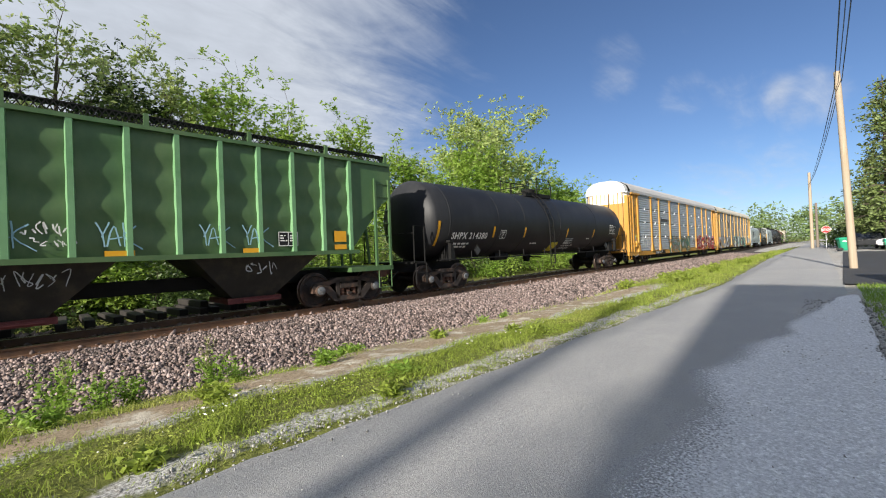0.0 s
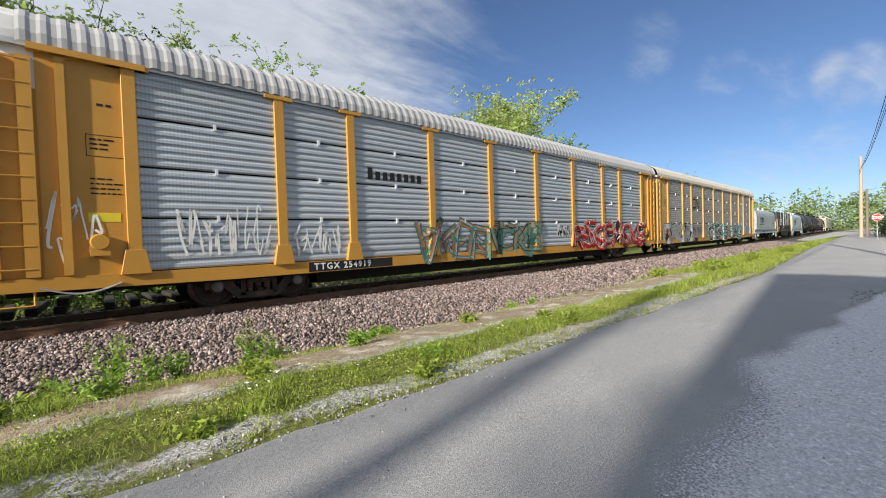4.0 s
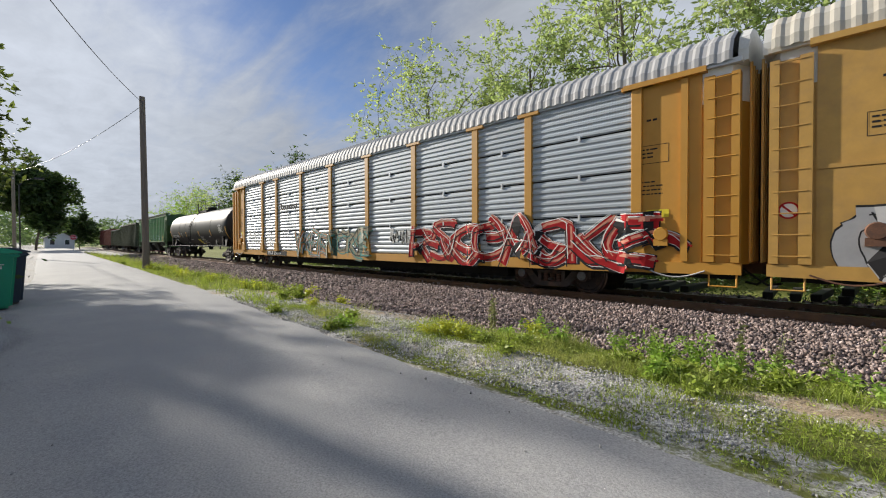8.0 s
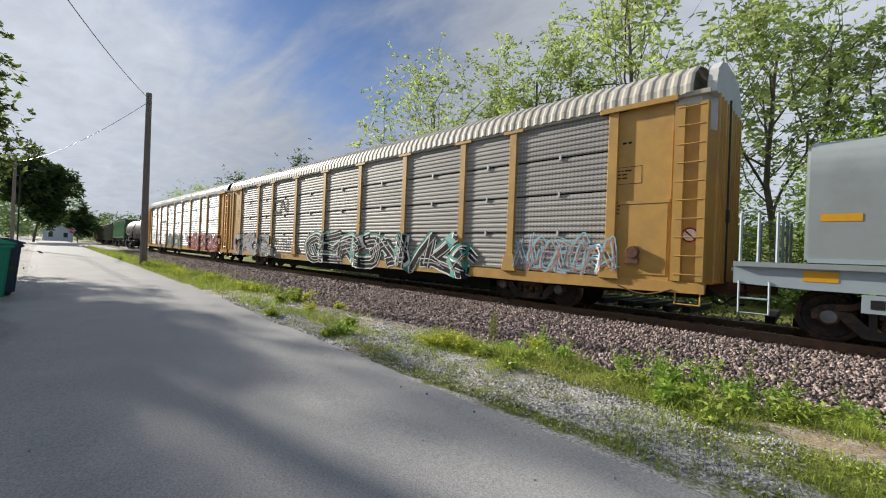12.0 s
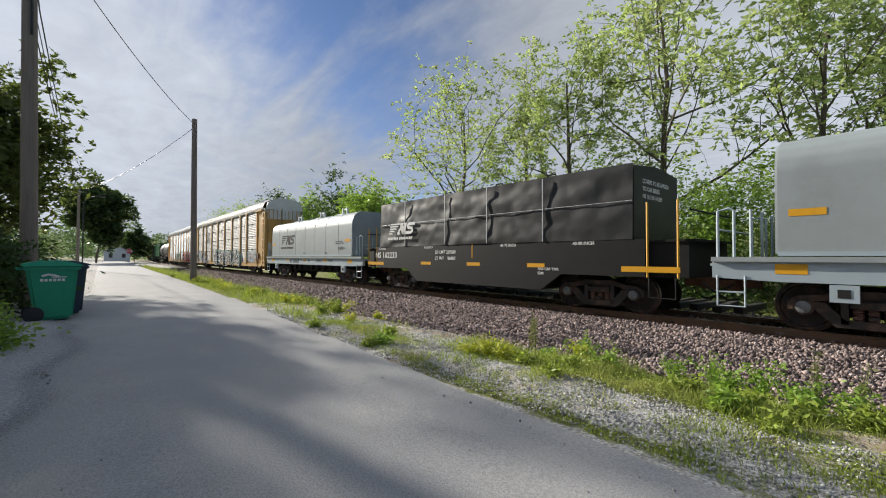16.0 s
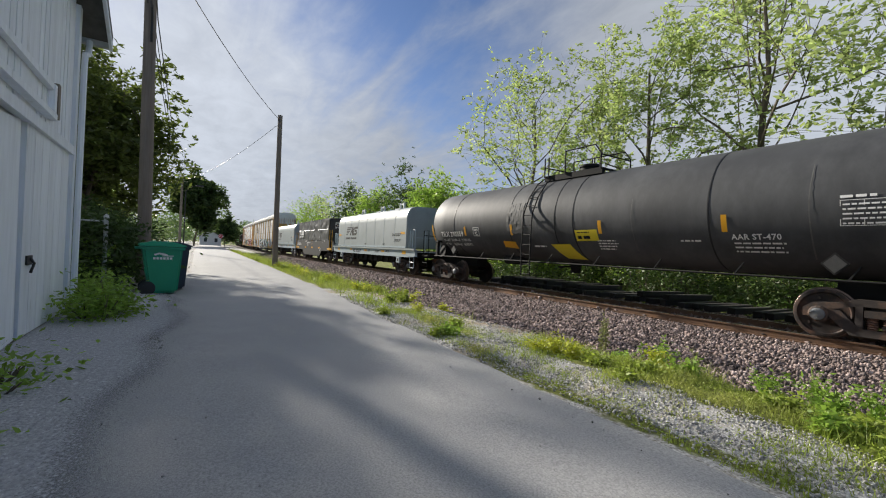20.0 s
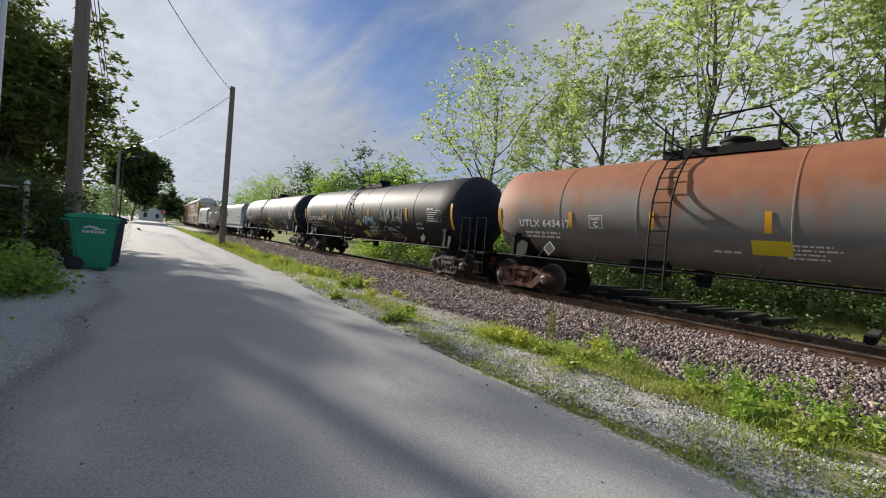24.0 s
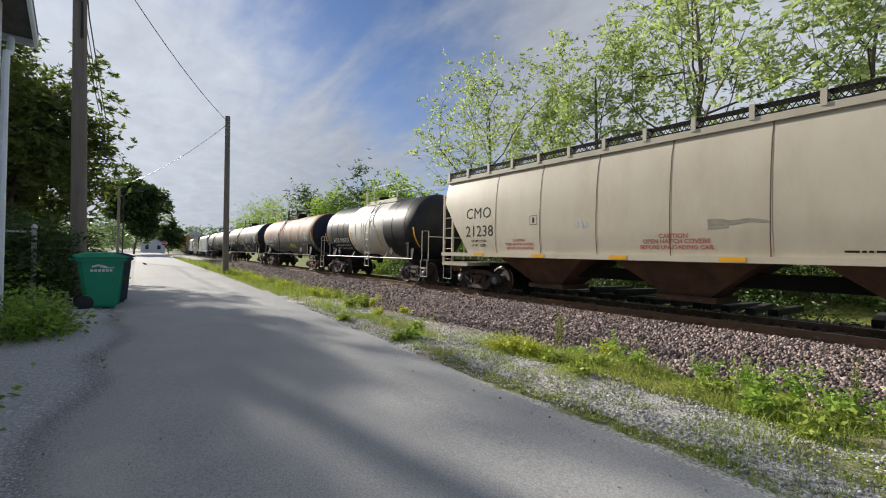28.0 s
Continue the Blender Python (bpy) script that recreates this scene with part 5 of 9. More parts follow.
    for y in (-0.78, 0.78):
        for x in (p0 + 0.03, p0 + 0.22 if y < 0 else p0 + 0.9, p0 + 1.0):
            bm = B()
            tube(bm, [(x, y, top), (x, y, hr if x > p0 + 0.5 or y > 0 else hr - 0.1)], 0.026, 5)
            part("platform_post", bm, rm, car)
        bm = B()
        tube(bm, [(p0 + 1.0, y, hr), (p1 - 0.25, y, hr), (p1 - 0.03, y, hr - 0.3), (p1 - 0.03, y, top)], 0.026, 5)
        part("platform_rail", bm, rm, car)
    for x, y0, h in ((p1 - 0.03, -0.78, 0.35), (p0 + 0.03, -0.78, 0.45)):
        bm = B()
        tube(bm, [(x, y0, hr - h), (x, 0.78, hr - h)], 0.024, 5)
        part("platform_rail", bm, rm, car)
    bm = B()
    tube(bm, [(p0 + 0.03, 0.78, hr), (p0 + 1.0, 0.78, hr)], 0.024, 5)
    part("platform_rail", bm, rm, car)
    bm = B()
    lathe(bm, [(top - 0.08, 0.34), (top + 0.26, 0.34), (top + 0.28, 0.38), (top + 0.34, 0.38), (top + 0.38, 0.3)], "z", centre=(mid + 0.45, 0, 0), sides=20)
    part("manway", bm, shell if dome == "shell" else UNDER, car, smooth=True)
    # bottom fittings
    bm = B()
    lathe(bm, [(0.85, 0.16), (1.15, 0.2), (1.7, 0.3)], "z", centre=(mid, 0, 0), sides=14)
    tube(bm, [(mid, -0.1, 1.1), (mid, -0.9, 1.05)], 0.04, 6)
    part("outlet_valve", bm, UNDER, car)
    bm = B()
    lathe(bm, [(-H + 5.0, 0.02), (-H + 5.0, 0.2), (-H + 6.0, 0.2), (-H + 6.0, 0.02)], "x", centre=(0, -0.55, 1.22), sides=14)
    part("air_reservoir", bm, UNDER, car, smooth=True)
    # reflective strips
    for x in amber_at:
        bm = B()
        grow_by = 0.0 if abs(x) < H - 1.2 else 0.3
        flat_marks(bm, [rect(x - 0.06, x + 0.06, amber_z[0] - grow_by, amber_z[1] + grow_by * 0.5, 1, 6)], put)
        part("reflector", bm, AMBER, car)
    # lettering
    if number:
        bm = B()
        flat_marks(bm, [word(number, num_at, num_z, num_size, 0.010, 0, 1.16)], put)
        part("car_number", bm, WHITE, car, "white stencilled letters and numerals")
        bm = B()
        flat_marks(bm, [word(line, num_at + 0.1, num_z - 0.21 - 0.19 * k, 0.145, 0.003, 0, 1.12) for k, line in enumerate(loads)] if loads else bars(num_at + 0.2, num_z - 0.22, 2, 1.5, 0.07, rr, 1.7), put)
        part("small_lettering", bm, WHITE, car)
    if panels:
        bm = B()
        xq = H - 1.75
        sh = [rect(xq - 0.5, xq + 0.5, 2.25, 2.26), rect(xq - 0.5, xq + 0.5, 2.72, 2.73)]
        sh += [rect(xq - 0.5 + q * 0.33, xq - 0.49 + q * 0.33, 2.25, 2.73) for q in range(4)]
        for k in range(5):
            sh += bars(xq - 0.46, 2.28 + k * 0.088, 1, 0.92, 0.03, rr)
        sh += bars(xq - 0.5, 2.77, 1, 0.7, 0.05, rr)
        flat_marks(bm, sh, put)
        part("data_panel", bm, WHITE, car, "white ruled data panel")
        bm = B()
        flat_marks(bm, bars(mid + 1.9, 1.95, 4, 0.9, 0.035, rr, 2.3) + bars(mid + 4.4, 1.95, 1, 0.7, 0.04, rr) + bars(-H + 7.2, 1.75, 1, 0.6, 0.05, rr), put)
        part("small_lettering", bm, WHITE, car)
        bm = B()
        xb = plate_at if plate_at else num_at + 2.62
        zb = num_z
        sh = [rect(xb, xb + 0.42, zb, zb + 0.02), rect(xb, xb + 0.42, zb + 0.34, zb + 0.36), rect(xb, xb + 0.02, zb, zb + 0.36, 1, 6), rect(xb + 0.40, xb + 0.42, zb, zb + 0.36, 1, 6), word("C", xb + 0.14, zb + 0.04, 0.2, 0.008), word("PLATE", xb + 0.06, zb + 0.225, 0.1, 0.004)]
        flat_marks(bm, sh, put)
        part("plate_mark", bm, WHITE, car)
    trucks(car, tr, rusty, rear_truck)
    couplers(car, H + 0.55)
    return car


TANK_BLACK = mat("tank_satin_black", (0.017, 0.018, 0.021), spec=0.25, rough=0.48, vary=0.25, scale=0.7, stretch=(1, 1, 0.5), second=(0.03, 0.031, 0.034), second_at=(0.45, 0.75), second_scale=0.6)
TANK_GREY = mat("tank_dusty_grey", (0.058, 0.060, 0.064), spec=0.3, rough=0.62, vary=0.25, scale=0.8, stretch=(1, 1, 0.4), second=(0.105, 0.108, 0.112), second_at=(0.45, 0.75), second_scale=0.7)
TANK_DUSTY = mat("tank_worn_black", (0.022, 0.022, 0.024), spec=0.3, rough=0.58, vary=0.3, scale=0.9, stretch=(1, 1, 0.4), second=(0.055, 0.05, 0.046), second_at=(0.5, 0.75), second_scale=0.8)
TANK_WHITE = mat("tank_grubby_white", (0.62, 0.60, 0.56), rough=0.5, vary=0.12, scale=1.2, stretch=(1.5, 1, 0.35), second=(0.45, 0.40, 0.33), second_at=(0.5, 0.8), second_scale=1.0)


def rust_shell():
    """Grey tank whose crown has rusted: rust by height on the shell, broken by noise."""
    m = mat("tank_rusty_grey", (0.20, 0.19, 0.18), rough=0.7, vary=0.2, scale=1.2)
    nd, lk = m.node_tree.nodes, m.node_tree.links
    b = nd["Principled BSDF"]
    tc = nd.new("ShaderNodeTexCoord"); sp = nd.new("ShaderNodeSeparateXYZ")
    lk.new(tc.outputs["Object"], sp.inputs[0])
    n = nd.new("ShaderNodeTexNoise"); n.inputs["Scale"].default_value, n.inputs["Detail"].default_value = 1.1, 8
    mp = nd.new("ShaderNodeMapping"); mp.inputs["Scale"].default_value = (1.3, 1, 0.35)
    lk.new(tc.outputs["Object"], mp.inputs[0]); lk.new(mp.outputs[0], n.inputs["Vector"])
    ma = nd.new("ShaderNodeMath"); ma.operation = "MULTIPLY_ADD"; ma.inputs[1].default_value = 2.4
    lk.new(n.outputs["Fac"], ma.inputs[0]); lk.new(sp.outputs["Z"], ma.inputs[2])
    r = nd.new("ShaderNodeMapRange"); r.inputs["From Min"].default_value, r.inputs["From Max"].default_value = 3.7, 4.5
    lk.new(ma.outputs[0], r.inputs["Value"])
    n2 = nd.new("ShaderNodeTexNoise"); n2.inputs["Scale"].default_value = 3.0; n2.inputs["Detail"].default_value = 6
    lk.new(tc.outputs["Object"], n2.inputs["Vector"])
    rust = nd.new("ShaderNodeMix"); rust.data_type = "RGBA"
    rust.inputs[6].default_value, rust.inputs[7].default_value = (0.20, 0.070, 0.032, 1), (0.34, 0.135, 0.06, 1)
    lk.new(n2.outputs["Fac"], rust.inputs["Factor"])
    mx = nd.new("ShaderNodeMix"); mx.data_type = "RGBA"
    old = b.inputs["Base Color"].links[0].from_socket
    lk.new(r.outputs[0], mx.inputs["Factor"]); lk.new(old, mx.inputs[6]); lk.new(rust.outputs[2], mx.inputs[7])
    lk.new(mx.outputs[2], b.inputs["Base Color"])
    return m


# navy for the tank heads, with the shade on the ends put into it
TANK_END = mat("tank_end_shaded_navy", (0.012, 0.018, 0.034), spec=0.3, rough=0.6, vary=0.3, scale=1.2)
TANK_RUST = rust_shell()
tank_1 = tank_car("tank_car", "satin black tank car with white lettering and amber strips", TANK_BLACK, 18.4, number="SHPX 214380", num_at=-7.82, num_z=2.0, mid=-0.45, lad=-0.18, amber_at=(-8.6, -5.2, -2.78, 1.40, 4.71, 8.6), group_bands=(-8.0, -4.9, -2.86, 0.55, 4.95), seed=3, truck_at=7.75, plate_at=-4.72)
TRAIN.append((tank_1, -40.2))
bm = B()
flat_marks(bm, [rect(0.1, 0.85, 1.36, 1.8, 1, 3)], tank_place(1.55, 2.77))
part("hazard_label", bm, SAFETY, tank_1, "yellow hazard label")
bm = B()
flat_marks(bm, [word("4\" FIBERGLASS AND", 1.42, 1.72, 0.11, 0.003), word("CERAMIC FIBER INSULATION", 1.42, 1.58, 0.1, 0.003), word("DO NOT EXCEED 488 F", 1.42, 1.45, 0.1, 0.003)], tank_place(1.55, 2.77))
part("small_lettering", bm, WHITE, tank_1)

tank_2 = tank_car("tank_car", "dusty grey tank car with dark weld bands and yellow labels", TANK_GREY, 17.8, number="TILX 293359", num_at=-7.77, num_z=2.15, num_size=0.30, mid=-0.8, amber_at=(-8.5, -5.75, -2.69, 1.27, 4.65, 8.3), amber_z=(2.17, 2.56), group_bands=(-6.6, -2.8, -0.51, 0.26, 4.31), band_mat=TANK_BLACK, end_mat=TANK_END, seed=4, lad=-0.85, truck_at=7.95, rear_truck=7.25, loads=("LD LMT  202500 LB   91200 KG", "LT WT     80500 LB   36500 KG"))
TRAIN.append((tank_2, 85.15))
for pts, faded in (([(-3.35, 1.72), (-2.6, 1.66), (-2.62, 1.92), (-3.3, 1.95)], True), ([(-0.85, 1.84), (-0.02, 1.86), (0.28, 1.36), (-0.52, 1.38)], False), ([(0.33, 1.95), (1.18, 1.97), (1.16, 2.3), (0.33, 2.29)], False)):
    bm = B()
    (ax, az), (bx, bz), (cx, cz), (dx, dz) = pts
    rows = [((ax + (dx - ax) * q / 6, az + (dz - az) * q / 6), (bx + (cx - bx) * q / 6, bz + (cz - bz) * q / 6)) for q in range(7)]
    flat_marks(bm, [([p for row in rows for p in row], [(2 * q, 2 * q + 1, 2 * q + 3, 2 * q + 2) for q in range(6)])], tank_place(1.562, 2.77))
    part("hazard_label", bm, AMBER if faded else SAFETY, tank_2, "faded amber label" if faded else "yellow hazard label")
bm = B()
flat_marks(bm, bars(0.42, 2.2, 1, 0.7, 0.035, random.Random(3)) + bars(0.42, 2.02, 1, 0.7, 0.09, random.Random(4)), tank_place(1.576, 2.77))
part("small_lettering", bm, BLACKP, tank_2)
bm = B()
flat_marks(bm, [word("AAR ST-470", 4.77, 2.0, 0.17, 0.004, 0, 1.1)] + bars(4.8, 1.9, 3, 1.2, 0.035, random.Random(5), 2.6), tank_place(1.55, 2.77))
part("standard_mark", bm, WHITE, tank_2)
# flaked paint beside the ladder, and pale scratches round the jacket
SCUFF = mat("scuffed_primer", (0.10, 0.10, 0.098), rough=0.7, vary=0.2, scale=5)
rs = random.Random(44)
for k in range(7):
    bm = B()
    x = -2.85 + 0.13 * k
    flat_marks(bm, [ribbon([(x + rs.uniform(-0.03, 0.03), 2.15 + rs.uniform(0, 0.3) + 0.17 * q) for q in range(7)], 0.15, rs.uniform(0.4, 0.9))], tank_place(1.549 + 0.001 * k, 2.77))
    part("bare_patch", bm, SCUFF, tank_2, "bare scuffed patch of primer")
for x, z0, z1 in ((2.33, 1.7, 3.1), (6.2, 1.6, 3.5), (-4.9, 1.5, 1.8)):
    bm = B()
    flat_marks(bm, [ribbon([(x + 0.01 * math.sin(q), z0 + (z1 - z0) * q / 8) for q in range(9)], 0.03, 0.6)], tank_place(1.552, 2.77))
    part("scratch", bm, SCUFF, tank_2, "pale scratch round the jacket")

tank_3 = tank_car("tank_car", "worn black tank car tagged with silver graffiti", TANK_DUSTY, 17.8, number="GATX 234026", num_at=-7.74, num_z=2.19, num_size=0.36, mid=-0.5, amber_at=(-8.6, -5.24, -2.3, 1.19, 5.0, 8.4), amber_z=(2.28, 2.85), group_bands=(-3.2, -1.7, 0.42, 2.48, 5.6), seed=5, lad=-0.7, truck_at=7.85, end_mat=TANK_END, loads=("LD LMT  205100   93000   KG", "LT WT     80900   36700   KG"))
TRAIN.append((tank_3, 104.55))
pt = tank_place(1.553, 2.77)
CREAM_SPRAY = mat("spray_cream", (0.62, 0.58, 0.32), rough=0.6, vary=0.15, scale=3)
GHOST = mat("spray_ghost_grey", (0.20, 0.21, 0.21), rough=0.6, vary=0.2, scale=3)
for x0, x1, z0, z1, m, w, n, lb in ((-4.5, -3.6, 1.95, 2.5, CREAM_SPRAY, 0.05, 7, "cream sprayed tag"), (-5.6, -3.3, 1.5, 1.9, GHOST, 0.05, 9, "faded grey sprayed tag"), (-4.3, -3.5, 1.5, 1.85, WHITE, 0.02, 5, "thin white scribble"), (-0.5, 0.4, 1.95, 2.35, CREAM_SPRAY, 0.055, 7, "cream sprayed tag"), (-0.6, 0.1, 2.4, 2.75, SILVER, 0.02, 6, "thin silver scribble"),
                                    (0.4, 1.85, 1.95, 2.5, SKYB, 0.075, 10, "pale blue sprayed tag"), (2.45, 4.6, 2.15, 2.85, GHOST, 0.075, 14, "faded silver sprayed lettering"), (0.42, 1.1, 1.45, 1.75, CREAM_SPRAY, 0.05, 6, "cream sprayed tag"), (-0.2, 0.3, 2.3, 2.55, GHOST, 0.03, 4, "faded grey sprayed tag")):
    scrawl(tank_3, x0, x1, z0, z1, pt, m, rng, w, label=lb, loops=n)
bm = B()
flat_marks(bm, [ribbon(wavy([(1.85, 2.05), (2.05, 2.15), (2.25, 1.85), (2.5, 1.75), (2.75, 1.98), (3.0, 1.95), (3.15, 1.7), (3.3, 1.5), (3.9, 1.52), (3.95, 1.75), (3.2, 1.8), (3.3, 1.62), (3.85, 1.65)], rng, 0.004), 0.045)], pt)
part("graffiti", bm, SILVER, tank_3, "silver wavy sprayed line")
# rounded outline lettering in faded pink
throwup_marks = []
for k in range(4):
    x = -3.15 + 0.38 * k
    throwup_marks += [ribbon(wavy([(x, 1.5), (x + 0.02, 2.05), (x + 0.3, 2.1), (x + 0.34, 1.5), (x, 1.48)], rng, 0.008), 0.03), ribbon(wavy([(x + 0.12, 1.65), (x + 0.2, 1.95)], rng, 0.008), 0.03)]
bm = B()
flat_marks(bm, throwup_marks, pt)
part("graffiti", bm, mat("spray_faded_pink", (0.24, 0.10, 0.11), rough=0.6), tank_3, "faded pink outline lettering")
bm = B()
flat_marks(bm, [word("SR-8754", 5.75, 2.1, 0.14, 0.003), word("SR-13450", 5.75, 1.92, 0.14, 0.003)] + bars(1.0, 1.93, 6, 0.85, 0.035, random.Random(8), 2.0) + bars(3.0, 1.9, 2, 0.8, 0.04, random.Random(9)), tank_place(1.555, 2.77))
part("standard_mark", bm, WHITE, tank_3)
bm = B()
flat_marks(bm, [rect(-0.02, 0.42, 1.38, 1.7, 1, 3)], tank_place(1.553, 2.77))
part("hazard_label", bm, SAFETY, tank_3, "yellow hazard label")

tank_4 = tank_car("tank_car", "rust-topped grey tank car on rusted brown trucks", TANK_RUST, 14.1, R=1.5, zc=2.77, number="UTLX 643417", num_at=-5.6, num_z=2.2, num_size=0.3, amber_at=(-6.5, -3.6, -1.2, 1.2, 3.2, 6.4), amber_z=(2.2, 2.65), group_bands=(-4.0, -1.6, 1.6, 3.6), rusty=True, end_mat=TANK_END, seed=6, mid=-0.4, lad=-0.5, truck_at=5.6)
TRAIN.append((tank_4, 122.1))
bm = B()
flat_marks(bm, [rect(0.9, 1.6, 1.75, 2.05, 1, 3)], tank_place(1.503, 2.77))
part("hazard_label", bm, SAFETY, tank_4, "yellow hazard label")

tank_5 = tank_car("tank_car", "short black tank car with a broad grubby white middle band", TANK_BLACK, 11.3, R=1.55, zc=2.77, number="AITX 800023", num_at=-4.22, num_z=2.04, num_size=0.36, mid=-0.7, lad=1.55, plat=(-0.4, 3.1), truck_at=4.5, rail_mat=mat("cream_rail", (0.62, 0.58, 0.48), rough=0.55), amber_at=(-5.3, 5.2), group_bands=(-4.4, -3.43, -2.56, 3.2, 4.4), panels=False, seed=7, loads=("LD LMT  217800 LB  98650 KG", "LT WT    66400 LB  31050 KG"))
TRAIN.append((tank_5, 136.75))
bm = B()
lathe(bm, [(-1.76, 1.551), (-1.74, 1.556), (2.31, 1.556), (2.33, 1.551)], "x", centre=(0, 0, 2.77), sides=56)
part("white_band", bm, TANK_WHITE, tank_5, "grubby white painted band", smooth=True)
for x in (-0.9, -0.15, 0.1):
    bm = B()
    lathe(bm, [(x - 0.04, 1.557), (x - 0.02, 1.568), (x + 0.02, 1.568), (x + 0.04, 1.557)], "x", centre=(0, 0, 2.77), sides=56)
    part("stiffening_ring", bm, TANK_WHITE, tank_5, smooth=True)
for x in (-1.5, 1.73):
    bm = B()
    flat_marks(bm, [rect(x - 0.06, x + 0.06, 1.75, 2.62, 1, 6)], tank_place(1.565, 2.77))
    part("reflector", bm, AMBER, tank_5)


# ---- covered hoppers ----
def hopper_ends(car, m, H, top, green=False):
    for s in (-1, 1):
        for y in (-1.46, 1.46):
            bm = B()
            for x in (H - 0.06, H - 0.62):
                box(bm, *sorted((s * x - 0.035, s * x + 0.035)), y - 0.04, y + 0.04, 1.05, top - 0.5)
            for k in range(7):
                z = 1.25 + k * 0.42
                if z < top - 0.6:
                    tube(bm, [(s * (H - 0.06), y, z), (s * (H - 0.62), y, z)], 0.015, 5)
            part("end_ladder", bm, m, car)
        for y in (-0.55, 0.55):
            bm = B()
            tube(bm, [(s * (H - 0.25), y, 1.2), (s * (H - 0.5), y, top - 0.7)], 0.05, 6)
            part("end_brace", bm, m, car)
        bm = B()
        box(bm, *sorted((s * (H - 1.6), s * H)), -1.5, 1.5, 1.0, 1.14)
        part("end_platform", bm, m, car)
        bm = B()
        stirrup(bm, s * (H - 0.32), -1.48, 1.05, 0.5, 0.6, 0.02)
        part("step", bm, m if green else GALV, car)


def hopper_bays(car, m, xs, w, z_top, gate):
    for x in xs:
        bm = B()
        t, b = [], []
        for px, py in ((-w, -1.25), (w, -1.25), (w, 1.25), (-w, 1.25)):
            t.append(bm.verts.new((x + px, py, z_top)))
        for px, py in ((-0.55, -0.65), (0.55, -0.65), (0.55, 0.65), (-0.55, 0.65)):
            b.append(bm.verts.new((x + px, py, 0.5)))
        bm.faces.new(b)
        for k in range(4):
            bm.faces.new((b[k], b[(k + 1) % 4], t[(k + 1) % 4], t[k]))
        bmesh.ops.recalc_face_normals(bm, faces=bm.faces[:])
        part("hopper_bay", bm, m, car)
        bm = B()
        box(bm, x - 0.7, x + 0.7, -0.75, 0.75, 0.36, 0.5)
        tube(bm, [(x - 0.4, -0.95, 0.43), (x + 0.5, -0.95, 0.43)], 0.045, 6)
        part("outlet_gate", bm, gate, car)


def roof_walk(car, H, z, m, n=11):
    """Grating walkways at both roof edges on upright brackets."""
    bm = B()
    for y in (-1.45, 1.13):
        box(bm, -H, H, y, y + 0.32, z + 0.20, z + 0.225)
        edge = y if y < 0 else y + 0.31
        step = 0.11
        for k in range(int(2 * H / step)):
            x = -H + step * k
            for a, b in ((x, x + step), (x + step, x)):
                v = [bm.verts.new(p) for p in ((a - 0.011, edge, z), (a + 0.011, edge, z), (b + 0.011, edge, z + 0.2), (b - 0.011, edge, z + 0.2))]
                bm.faces.new(v)
        box(bm, -H, H, edge - 0.008, edge + 0.008, z - 0.02, z + 0.01)
    part("running_board", bm, UNDER, car, "dark steel grating walkway")
    me = None
    for k in range(n):
        for side in (-1, 1):
            if me is None:
                bm = B()
                prism(bm, [(-1.48, z - 0.08), (-1.42, z - 0.08), (-1.1, z + 0.17), (-1.1, z + 0.2), (-1.42, z + 0.2), (-1.42, z + 0.26), (-1.48, z + 0.26)], -0.05, 0.05, "x")
                ob = part("board_bracket", bm, m, car); me = ob.data
            else:
                ob = new("board_bracket", me); ob.parent = car
            ob.matrix_basis = pose(-H + 0.05 + (2 * H - 0.1) * k / (n - 1), 0, 0, 0, 0, 0 if side < 0 else 180)
    bm = B()
    box(bm, -H + 0.8, H - 0.8, -0.35, 0.35, z + 0.02, z + 0.2)
    part("trough_hatch", bm, m, car)


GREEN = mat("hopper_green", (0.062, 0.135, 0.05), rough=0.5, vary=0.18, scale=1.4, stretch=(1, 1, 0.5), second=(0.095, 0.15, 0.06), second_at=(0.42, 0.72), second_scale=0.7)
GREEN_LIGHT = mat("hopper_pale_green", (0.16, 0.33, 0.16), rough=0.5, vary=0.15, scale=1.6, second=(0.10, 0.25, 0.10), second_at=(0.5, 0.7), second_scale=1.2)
BAY_DARK = mat("hopper_bay_dirt", (0.035, 0.033, 0.028), rough=0.8, vary=0.3, scale=2, second=(0.06, 0.05, 0.035), second_at=(0.5, 0.7))
GATE_RED = mat("gate_maroon", (0.13, 0.03, 0.03), rough=0.7, vary=0.25)


